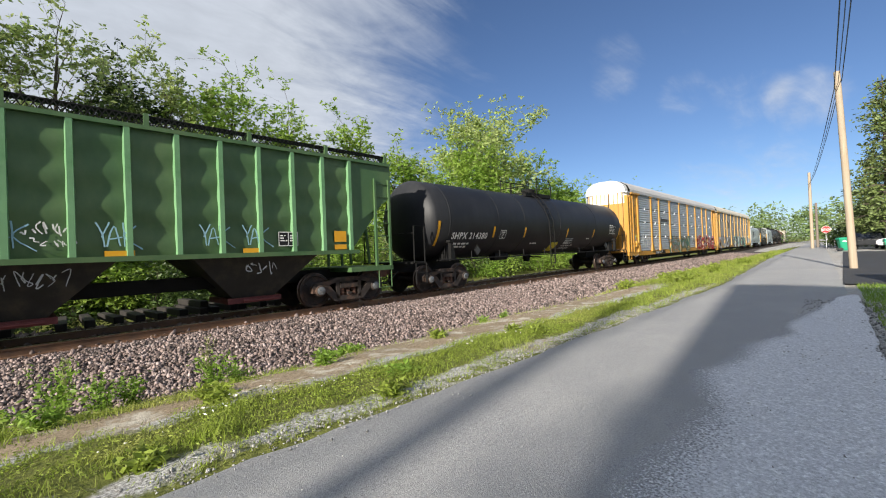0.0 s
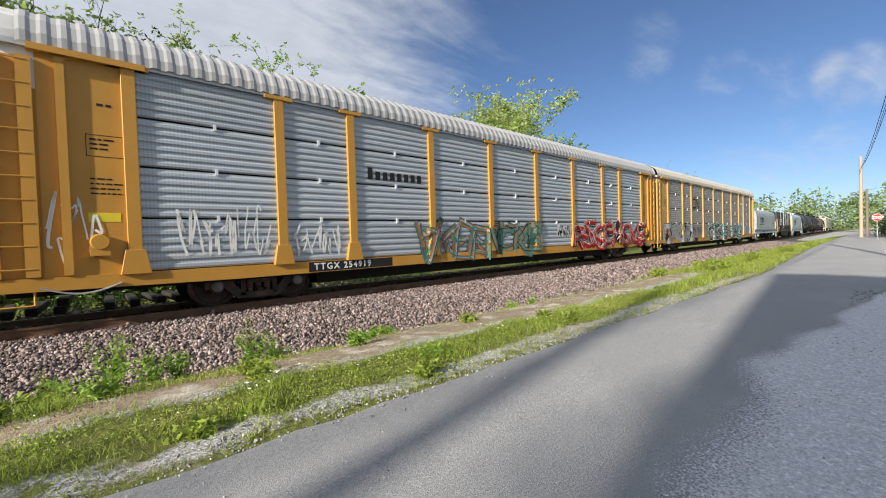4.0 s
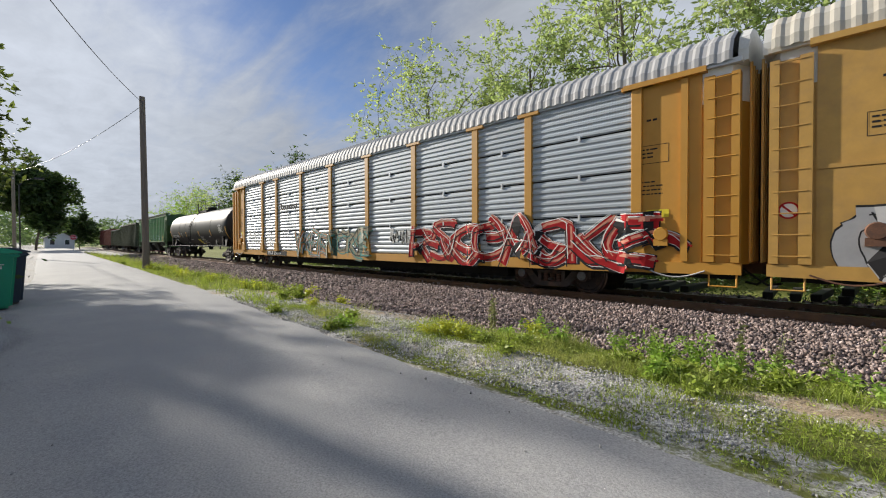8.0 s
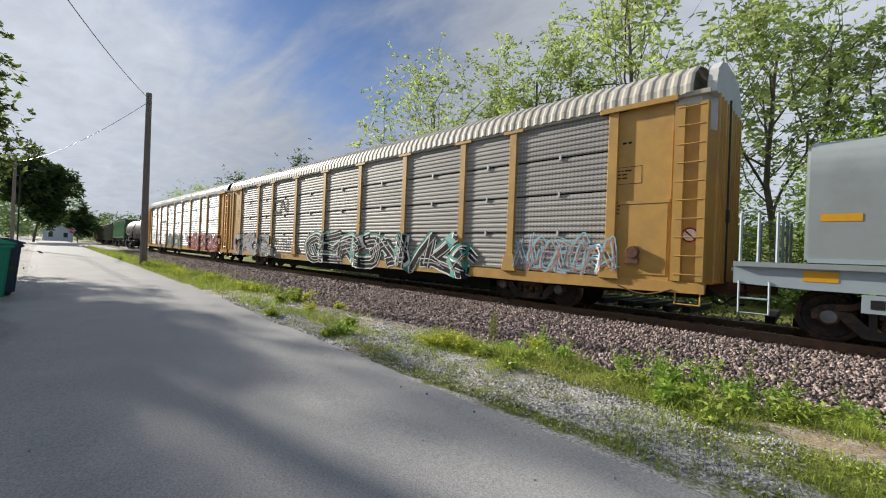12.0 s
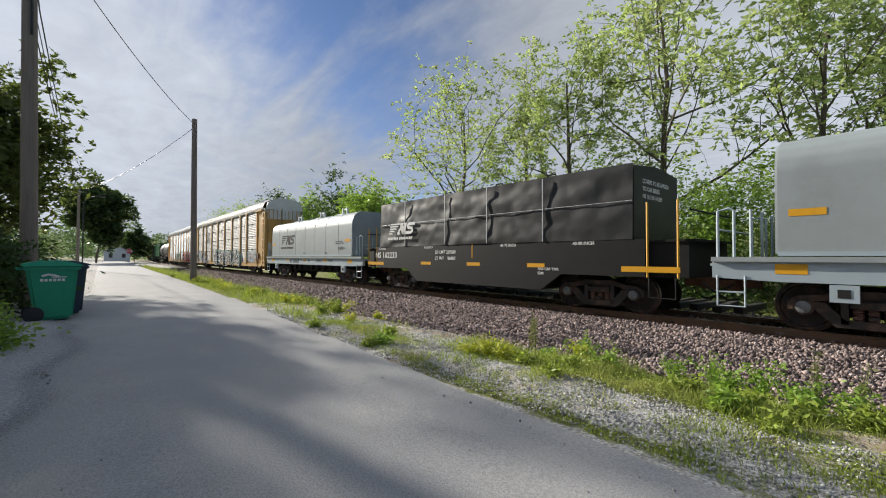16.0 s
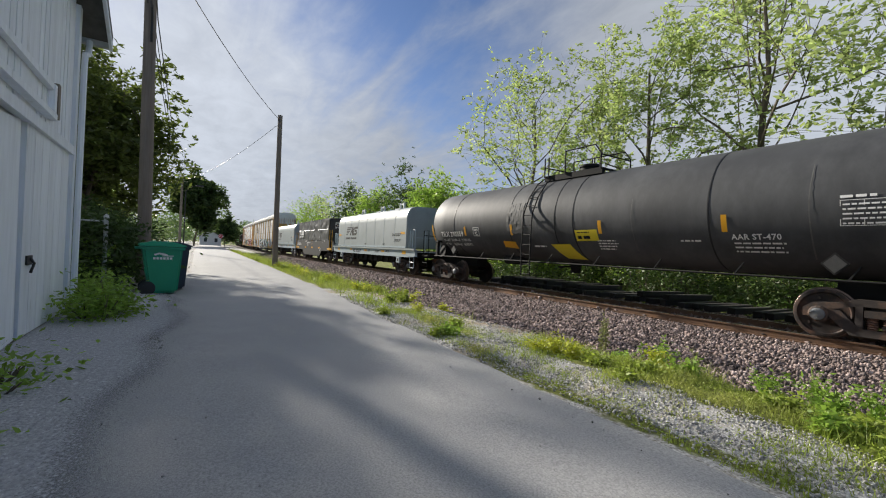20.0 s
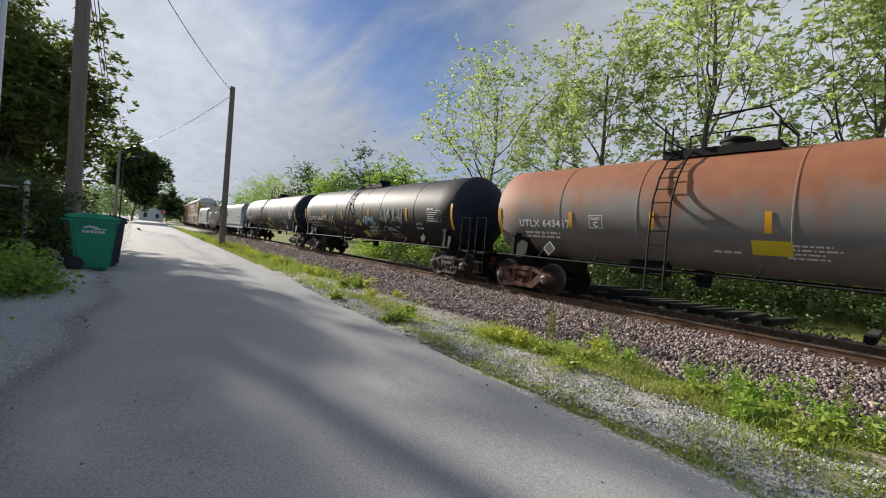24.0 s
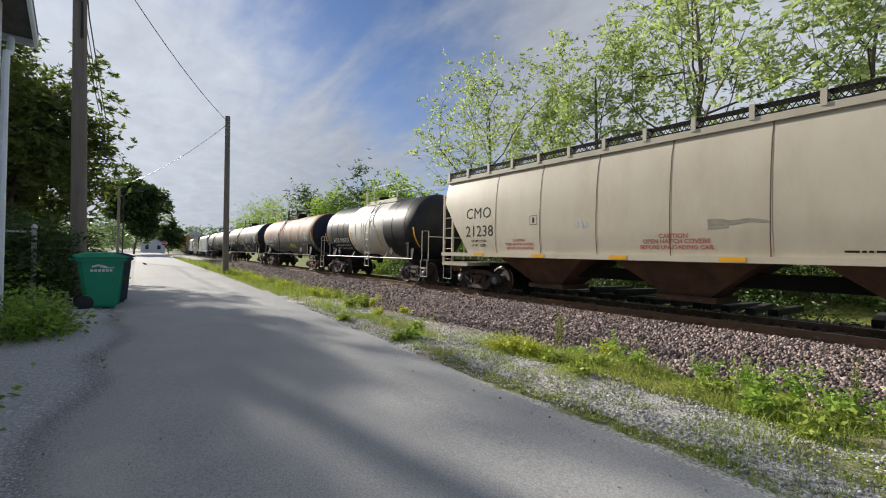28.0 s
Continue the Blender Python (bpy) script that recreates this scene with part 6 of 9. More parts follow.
def green_hopper():
    car = thing("covered_hopper", "green rib-sided covered hopper with blue and white tags", "railcar", group="railcars of the train")
    H, top, low = 8.75, 4.42, 1.62
    bm = B()
    # body in side view: sloping end sheets
    prism(bm, [(-H + 0.1, 3.35), (-H + 1.5, low), (H - 1.5, low), (H - 0.1, 3.35), (H - 0.1, top), (-H + 0.1, top)], -1.36, 1.42, "y")
    part("body", bm, GREEN, car)
    # side sheet, buckled between the posts
    verts, nx, nz = [], 170, 26
    for i in range(nx + 1):
        x = -H + 1.5 + (2 * H - 3.0) * i / nx
        for j in range(nz + 1):
            z = low + (top - low) * j / nz
            verts.append((x, -1.42 + 0.017 * math.sin(z * 9.0 + 0.8 * math.sin(x * 3.0)) + 0.012 * noise.noise((x * 1.3, z * 1.6, 2.0)), z))
    q = nz + 1
    ob = raw_mesh("side_sheet", verts, [(i * q + j, (i + 1) * q + j, (i + 1) * q + j + 1, i * q + j + 1) for i in range(nx) for j in range(nz)], GREEN, smooth=True)
    ob.parent = car
    bm = B()
    prism(bm, [(-1.45, top - 0.02), (1.45, top - 0.02), (1.1, top + 0.12), (-1.1, top + 0.12)], -H + 0.05, H - 0.05, "x")
    part("roof", bm, GREEN, car)
    for y0, y1, z0, z1, hx in ((-1.52, -1.38, top - 0.06, top + 0.03, H), (-1.52, -1.36, low - 0.06, low + 0.05, H - 1.3), (1.40, 1.52, top - 0.1, top + 0.02, H)):
        bm = B()
        box(bm, -hx, hx, y0, y1, z0, z1)
        part("side_rail", bm, GREEN, car)
    pm = None
    for k in range(17):
        x = -H + 1.56 + k * (2 * H - 3.12) / 16
        if pm is None:
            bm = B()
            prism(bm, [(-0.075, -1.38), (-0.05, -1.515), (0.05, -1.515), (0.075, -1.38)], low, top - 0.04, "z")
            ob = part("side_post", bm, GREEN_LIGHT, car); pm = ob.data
        else:
            ob = new("side_post", pm); ob.parent = car
        ob.location = (x, 0, 0)
    # end gusset sheets
    for s in (-1, 1):
        bm = B()
        prism(bm, [(s * (H - 1.52), low), (s * (H - 1.3), 2.5), (s * (H + 0.04), 3.35), (s * (H + 0.04), top), (s * (H - 1.52), top)], -1.44, -1.38, "y")
        part("end_gusset", bm, GREEN, car)
    hopper_bays(car, BAY_DARK, (-4.6, 0.0, 4.6), 1.65, low, GATE_RED)
    bm = B()
    box(bm, -H, H, -0.28, 0.28, 0.78, 1.1)
    part("centre_sill", bm, UNDER, car)
    hopper_ends(car, GREEN, H, top, True)
    roof_walk(car, H - 0.1, top + 0.04, GREEN, 9)
    for x in (-5.6, -3.1, -0.9, 1.38, 4.05):
        bm = B()
        flat_marks(bm, [rect(x, x + 0.5, 1.66, 1.78)], side_place(-1.47))
        part("reflector", bm, AMBER, car)
    for z0, z1 in ((1.7, 1.84), (1.92, 2.24)):
        bm = B()
        flat_marks(bm, [rect(6.62, 7.02, z0, z1)], side_place(-1.47))
        part("reflector", bm, AMBER, car)
    # pale blue tags of three strokes each
    for x in (-5.9, -3.9, -0.35, 1.25, 3.1, 4.05):
        bm = B()
        sh = []
        for ps in ([(0, 0.5), (0.12, 0.28), (0.16, 0.0)], [(0.26, 0.5), (0.1, 0.2)], [(0.2, 0.0), (0.34, 0.42), (0.46, 0.02)], [(0.24, 0.16), (0.5, 0.2)], [(0.52, 0.5), (0.54, 0.0)], [(0.78, 0.44), (0.54, 0.22), (0.9, -0.06)]):
            sh.append(ribbon(wavy([(x + a * 0.85, 1.86 + b) for a, b in ps], rng, 0.006), 0.03, rng.uniform(0.5, 1.0)))
        flat_marks(bm, sh, side_place(-1.475))
        part("graffiti", bm, SKYB, car, "pale blue sprayed tag")
    scrawl(car, -6.6, -5.6, 1.8, 2.2, side_place(-1.475), WHITE, rng, 0.028, label="white sprayed tag", loops=6)
    scrawl(car, 0.2, 0.95, 2.1, 2.35, side_place(-1.475), WHITE, rng, 0.026, label="white sprayed tag", loops=8)
    scrawl(car, 0.3, 0.95, 1.85, 2.05, side_place(-1.475), WHITE, rng, 0.022, label="white sprayed tag", loops=5)
    for x in (-4.9, -0.8, 0.1, 4.2):
        scrawl(car, x, x + 0.8, 1.1, 1.45, side_place(-1.22), GALV, rng, 0.02, label="chalked scrawl on the bay", loops=6)
    bm = B()
    flat_marks(bm, [rect(4.96, 5.48, 1.83, 2.19)], side_place(-1.475))
    part("data_panel", bm, BLACKP, car)
    bm = B()
    sh = [rect(4.95, 5.49, 1.82, 1.84), rect(4.95, 5.49, 2.18, 2.2), rect(4.95, 4.97, 1.82, 2.2), rect(5.47, 5.49, 1.82, 2.2), rect(5.21, 5.23, 1.82, 2.2)]
    sh += bars(5.0, 2.08, 3, 0.2, 0.035, rng) + bars(5.26, 2.08, 3, 0.2, 0.035, rng)
    flat_marks(bm, sh, side_place(-1.48))
    part("data_panel", bm, WHITE, car)
    trucks(car, 7.3)
    couplers(car, H)
    return car


hop_green = green_hopper()
TRAIN.append((hop_green, -59.75))

TAN = mat("hopper_tan", (0.50, 0.45, 0.36), rough=0.5, vary=0.1, scale=0.9, stretch=(1, 1, 0.35), second=(0.42, 0.36, 0.27), second_at=(0.48, 0.75), second_scale=0.7)
BROWN_BAY = mat("hopper_brown_dirt", (0.11, 0.058, 0.035), rough=0.8, vary=0.3, scale=1.6, second=(0.06, 0.035, 0.025), second_at=(0.45, 0.7))
REDINK = mat("stencil_red", (0.45, 0.10, 0.07), rough=0.7)


def smooth_hopper(label, paint, bay, number=(), seed=2):
    car = thing("covered_hopper", label, "railcar", group="railcars of the train")
    rr = random.Random(seed)
    H, top = 9.0, 4.42
    arc = [(-1.50, 1.42), (-1.585, 2.0), (-1.60, 2.6), (-1.58, 3.3), (-1.50, 4.0), (-1.36, top), (1.36, top), (1.50, 4.0), (1.58, 3.3), (1.6, 2.6), (1.585, 2.0), (1.5, 1.42)]
    bm = B()
    # side in slices so that the ends can slope
    ends = [(-H + 0.25, 3.5), (-H + 0.9, 2.6), (-H + 1.7, 1.42)]
    xs = [e for e in ends] + [(-x, z) for x, z in reversed(ends)]
    rings = []
    for x, z0 in xs:
        ring = []
        for y, z in arc:
            zz = max(z, z0)
            if z < z0:
                hs, ys = [p[1] for p in arc[:6]], [abs(p[0]) for p in arc[:6]]
                y = math.copysign(float(np.interp(zz, hs, ys)), y)
            ring.append(bm.verts.new((x, y, zz)))
        rings.append(ring)
    n = len(arc)
    for a, b in zip(rings, rings[1:]):
        for k in range(n):
            f = (a[k], a[(k + 1) % n], b[(k + 1) % n], b[k])
            try:
                bm.faces.new(f)
            except ValueError:
                pass
    bm.faces.new(rings[0]); bm.faces.new(rings[-1])
    bmesh.ops.remove_doubles(bm, verts=bm.verts[:], dist=1e-4)
    bmesh.ops.recalc_face_normals(bm, faces=bm.faces[:])
    part("body", bm, paint, car, smooth=True)
    for k in range(-3, 4):
        bm = B()
        x = 1.98 * k + 0.12
        pts = [(y - 0.006, z) for y, z in arc[:6]]
        for (y0, z0), (y1, z1) in zip(pts, pts[1:]):
            v = [bm.verts.new(p) for p in ((x - 0.012, y0, z0), (x + 0.012, y0, z0), (x + 0.012, y1, z1), (x - 0.012, y1, z1))]
            bm.faces.new(v)
        part("side_seam", bm, bay, car)
    for nm, x, y0, y1, z0, z1 in (("side_sill", H - 0.1, -1.62, -1.46, 1.38, 1.52), ("side_sill", H - 0.1, 1.46, 1.62, 1.38, 1.52), ("roof_rail", H - 0.2, -1.46, -1.32, top - 0.06, top + 0.09), ("roof_rail", H - 0.2, 1.32, 1.46, top - 0.06, top + 0.09)):
        bm = B()
        box(bm, -x, x, y0, y1, z0, z1)
        part(nm, bm, paint, car)
    for x in (-6.9, -4.13, -1.44, 1.19, 3.85, 6.5):
        bm = B()
        flat_marks(bm, [rect(x, x + 0.5, 1.4, 1.5)], side_place(-1.626))
        part("reflector", bm, AMBER, car)
    hopper_bays(car, bay, (-4.25, 0.15, 4.55), 1.75, 1.42, bay)
    bm = B()
    box(bm, -H + 0.1, H - 0.1, -0.28, 0.28, 0.78, 1.12)
    part("centre_sill", bm, UNDER, car)
    hopper_ends(car, paint, H, top)
    roof_walk(car, H - 0.3, top + 0.12, paint, 16)
    pm = lambda x, z: (x, -float(np.interp(z, [1.42, 2.0, 2.6, 3.3, 4.0, 4.42], [1.50, 1.585, 1.6, 1.58, 1.5, 1.36])) - 0.004, z)
    if number:
        bm = B()
        flat_marks(bm, [word(number[0], -7.42, 2.80, 0.58, 0.0, 0, 1.08), word(number[1], -7.42, 2.13, 0.58, 0.002, 0, 1.04)], pm)
        part("car_number", bm, UNDER, car, "black letters and numerals")
        bm = B()
        flat_marks(bm, [word("LD LMT 223700", -7.1, 1.92, 0.12, 0.003), word("LT WT   62300", -7.1, 1.76, 0.12, 0.003)], pm)
        part("small_lettering", bm, UNDER, car)
        bm = B()
        flat_marks(bm, [word("CAUTION", -0.15, 1.95, 0.15, 0.003), word("OPEN HATCH COVERS", -0.55, 1.82, 0.15, 0.003), word("BEFORE UNLOADING CAR", -0.62, 1.68, 0.14, 0.003), word("CAUTION", -5.0, 1.92, 0.12, 0.003), word("OPEN HATCH COVERS", -5.35, 1.79, 0.12, 0.003), word("BEFORE UNLOADING", -5.3, 1.66, 0.12, 0.003)], pm)
        part("caution_lettering", bm, REDINK, car, "faded red caution lettering")
        bm = B()
        sh = [rect(-4.25, -3.95, 2.45, 2.465), rect(-4.25, -3.95, 2.735, 2.75), rect(-4.25, -4.235, 2.45, 2.75), rect(-3.965, -3.95, 2.45, 2.75), rect(-4.14, -4.06, 2.52, 2.68)] + bars(3.2, 1.62, 1, 1.6, 0.04, rr)
        flat_marks(bm, sh, pm)
        part("plate_mark", bm, UNDER, car)
        bm = B()
        flat_marks(bm, [ribbon([(0.95 + 0.1 * q, 2.28 + 0.02 * math.sin(q)) for q in range(12)], 0.14, 0.4), ribbon([(0.95 + 0.05 * q, 2.18) for q in range(9)], 0.12, 0.5)], pm)
        part("graffiti", bm, mat("worn_smudge", (0.24, 0.215, 0.175), rough=0.7, vary=0.3, scale=6), car, "smudged grey-brown overpaint")
        scrawl(car, -2.6, -2.1, 2.2, 2.5, pm, GALV, rng, 0.05, label="smudged grey tag", loops=4)
    trucks(car, H - 1.75)
    couplers(car, H)
    return car


hop_tan = smooth_hopper("tan smooth-sided covered hopper with brown-stained hopper bays", TAN, BROWN_BAY, ("CMO", "21238"))
TRAIN.append((hop_tan, 153.1))


# ---- coil cars ----
COIL_BLUE = mat("coil_pale_blue", (0.31, 0.345, 0.35), rough=0.45, vary=0.08, scale=1.0, second=(0.26, 0.29, 0.29), second_at=(0.5, 0.75), second_scale=0.8)
COIL_SILL = mat("coil_sill_blue", (0.36, 0.43, 0.47), rough=0.5, vary=0.08, scale=1.4)


def emblem(car, x, z, k, y, m):
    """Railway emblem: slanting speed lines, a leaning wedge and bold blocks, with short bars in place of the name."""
    bm = B()
    sh = []

    def lean(pts):
        q = [(x + (a + 0.28 * b) * k, z + (b - 0.62) * k) for a, b in pts]
        sh.append((q, [tuple(range(len(q)))]))
    for i in range(5):
        b = 0.56 - 0.13 * i
        lean([(0.0, b), (1.02 - 0.16 * i, b), (0.92 - 0.16 * i, b + 0.075), (0.0, b + 0.075)])
    lean([(0.86, 0.0), (1.06, 0.0), (1.02, 0.2), (1.22, 0.36), (1.12, 0.635), (0.98, 0.635), (1.02, 0.4), (0.8, 0.1)])
    lean([(1.10, 0.30), (1.34, 0.0), (1.58, 0.0), (1.22, 0.635), (1.12, 0.635)])
    lean([(1.34, 0.0), (1.58, 0.0), (1.58, 0.635), (1.36, 0.635)])
    arc = [(2.32, 0.56), (1.82, 0.56), (1.70, 0.47), (1.76, 0.36), (2.14, 0.31), (2.22, 0.19), (2.10, 0.09), (1.56, 0.08)]
    sh.append(ribbon([(x + (a + 0.28 * b) * k, z + (b - 0.62) * k) for a, b in arc], 0.16 * k))
    at = x - 0.12 * k
    for w in (0.12, 0.12, 0.11, 0.09, 0.12, 0.09, 0.11, 0.0, 0.11, 0.12, 0.12, 0.1, 0.12, 0.1, 0.12, 0.12):
        if w:
            sh.append(([(at, z - 0.9 * k), (at + w * k, z - 0.9 * k), (at + (w + 0.04) * k, z - 0.76 * k), (at + 0.04 * k, z - 0.76 * k)], [(0, 1, 2, 3)]))
        at += (w + 0.04) * k if w else 0.1 * k
    flat_marks(bm, sh, side_place(y))
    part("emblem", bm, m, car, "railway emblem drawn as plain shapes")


def coil_car(label, number, seed=1):
    car = thing("coil_car", label, "railcar", group="railcars of the train")
    rr = random.Random(seed)
    H = 7.3
    # deck and deep sill
    bm = B()
    prism(bm, [(-H, 1.42), (-H, 1.05), (-H + 1.2, 1.0), (H - 1.2, 1.0), (H, 1.05), (H, 1.42)], -1.5, -1.36, "y")
    part("side_sill", bm, COIL_SILL, car)
    bm = B()
    box(bm, -H + 0.1, H - 0.1, -1.36, 1.5, 1.0, 1.38)
    box(bm, -H + 3.0, H - 3.0, -0.8, 0.8, 0.55, 1.02)
    for x in np.arange(-3.6, 3.7, 0.9):
        prism(bm, [(x, 1.0), (x + 0.5, 1.0), (x + 0.38, 0.66), (x + 0.12, 0.66)], -1.2, -1.1, "y")
    part("underframe", bm, UNDER, car)
    bm = B()
    box(bm, -H, H, -1.58, -1.46, 1.40, 1.50)
    part("deck_edge", bm, COIL_BLUE, car)
    # rounded cover
    half = [(1.5, 1.52), (1.5, 3.12), (1.48, 3.36), (1.41, 3.58), (1.28, 3.76), (1.1, 3.87), (0.85, 3.92)]
    prof = [(-y, z) for y, z in half] + [(y, z) for y, z in reversed(half)]
    bm = B()
    prism(bm, prof, -6.2, 6.2, "x")
    bmesh.ops.bevel(bm, geom=[e for e in bm.edges if abs(abs(e.verts[0].co.x) - 6.2) < 1e-3 and abs(abs(e.verts[1].co.x) - 6.2) < 1e-3], offset=0.05, segments=2, affect="EDGES")
    part("cover", bm, COIL_BLUE, car, smooth=True)
    for x in (-4.61, -3.15, -1.6, -0.01, 1.5, 3.0, 4.6):
        bm = B()
        prism(bm, [(y * 1.004, z + (0.006 if z > 3.3 else 0)) for y, z in prof], x - 0.014, x + 0.014, "x")
        part("cover_seam", bm, COIL_SILL, car)
    bm = B()
    for x in (-3.1, 0.55, 3.6):
        bm = B()
        box(bm, x - 0.34, x + 0.34, -0.9, 0.9, 3.91, 3.96)
        for q in (-0.3, 0.22):
            prism(bm, [(-0.62, 3.95), (-0.5, 3.95), (-0.5, 4.30), (-0.62, 4.34)], x + q, x + q + 0.08, "x")
        box(bm, x - 0.3, x + 0.3, -0.6, -0.52, 4.22, 4.3)
        part("lifting_bracket", bm, GALV, car)
    bm = B()
    box(bm, -6.15, 6.15, -1.53, -1.49, 1.52, 1.60)
    part("cover_skirt", bm, COIL_SILL, car)
    for x in (-5.2, 5.2):
        bm = B()
        box(bm, x - 0.2, x + 0.2, -1.52, -1.42, 0.66, 0.98)
        part("jacking_pad", bm, COIL_SILL, car)
        # solid dark block for the hole: its inner shade is only colour
        bm = B()
        box(bm, x - 0.09, x + 0.09, -1.526, -1.50, 0.74, 0.9)
        part("pad_hole", bm, SLOT, car)
    for x in (-0.05, 3.05):
        bm = B()
        flat_marks(bm, [([(x - 0.2, 1.74), (x - 0.02, 1.64), (x - 0.02, 1.74)], [(0, 1, 2)]), ([(x + 0.02, 1.74), (x + 0.02, 1.64), (x + 0.2, 1.74)], [(0, 1, 2)])], side_place(-1.508))
        part("centre_mark", bm, UNDER, car)
    for s in (-1, 1):
        for y in (-1.45, -0.5, 0.5, 1.45):
            bm = B()
            tube(bm, [(s * 6.6, y, 1.4), (s * 6.6, y, 2.5)], 0.03, 6)
            part("end_post", bm, COIL_SILL, car)
        for y in (-1.45, 1.45):
            bm = B()
            tube(bm, [(s * 7.2, y, 1.2), (s * 7.2, y, 2.5), (s * 7.0, y, 2.55), (s * 6.9, y, 2.5), (s * 6.9, y, 1.4)], 0.03, 6)
            part("end_handrail", bm, COIL_SILL, car)
        bm = B()
        tube(bm, [(s * 7.2, -1.45, 2.1), (s * 7.2, 1.45, 2.1)], 0.025, 5)
        part("end_handrail", bm, COIL_SILL, car)
        bm = B()
        stirrup(bm, s * 6.95, -1.5, 1.1, 0.5, 0.65, 0.022)
        tube(bm, [(s * 6.7, -1.5, 0.75), (s * 7.2, -1.5, 0.75)], 0.02, 5)
        part("step", bm, COIL_SILL, car)
        bm = B()
        box(bm, *sorted((s * 6.5, s * 7.35)), -1.45, 1.45, 1.3, 1.36)
        part("end_deck", bm, COIL_SILL, car)
        bm = B()
        flat_marks(bm, [rect(s * 5.7 - 0.28, s * 5.7 + 0.28, 2.3, 2.44)], side_place(-1.506))
        part("reflector", bm, AMBER, car)
        for x, z0, z1 in ((5.95, 1.16, 1.36), (2.95, 1.22, 1.34), (0.0, 1.19, 1.32)):
            bm = B()
            flat_marks(bm, [rect(s * x - 0.25, s * x + 0.25, z0, z1)], side_place(-1.506))
            part("reflector", bm, AMBER, car)
    emblem(car, -4.2, 2.93, 1.0, -1.508, UNDER)
    bm = B()
    flat_marks(bm, [word(number, -2.55, 1.1, 0.31, 0.008, 0, 1.16)], side_place(-1.506))
    part("car_number", bm, UNDER, car, "black numerals on the sill")
    bm = B()
    flat_marks(bm, bars(4.3, 2.3, 2, 1.3, 0.05, rr) + bars(4.6, 2.0, 3, 0.9, 0.03, rr) + bars(1.75, 1.3, 4, 0.8, 0.022, rr) + bars(0.55, 1.3, 3, 0.25, 0.03, rr) + bars(3.4, 1.3, 2, 0.6, 0.04, rr), side_place(-1.508))
    part("small_lettering", bm, UNDER, car)
    trucks(car, 4.85)
    couplers(car, H)
    return car


coil_1 = coil_car("pale blue-grey coil car with a rounded steel cover", "NS 162418", 1)
TRAIN.append((coil_1, 37.7))
coil_3 = coil_car("pale blue-grey coil car with a rounded steel cover and black lettering", "NS 162537", 2)
TRAIN.append((coil_3, 67.48))

TARP = mat("black_tarpaulin", (0.02, 0.021, 0.023), spec=0.35, rough=0.45, vary=0.2, scale=2, second=(0.045, 0.045, 0.047), second_at=(0.5, 0.75), second_scale=1.2)
COIL_BLACK = mat("coil_car_black", (0.013, 0.013, 0.014), spec=0.2, rough=0.65, vary=0.2, scale=2)


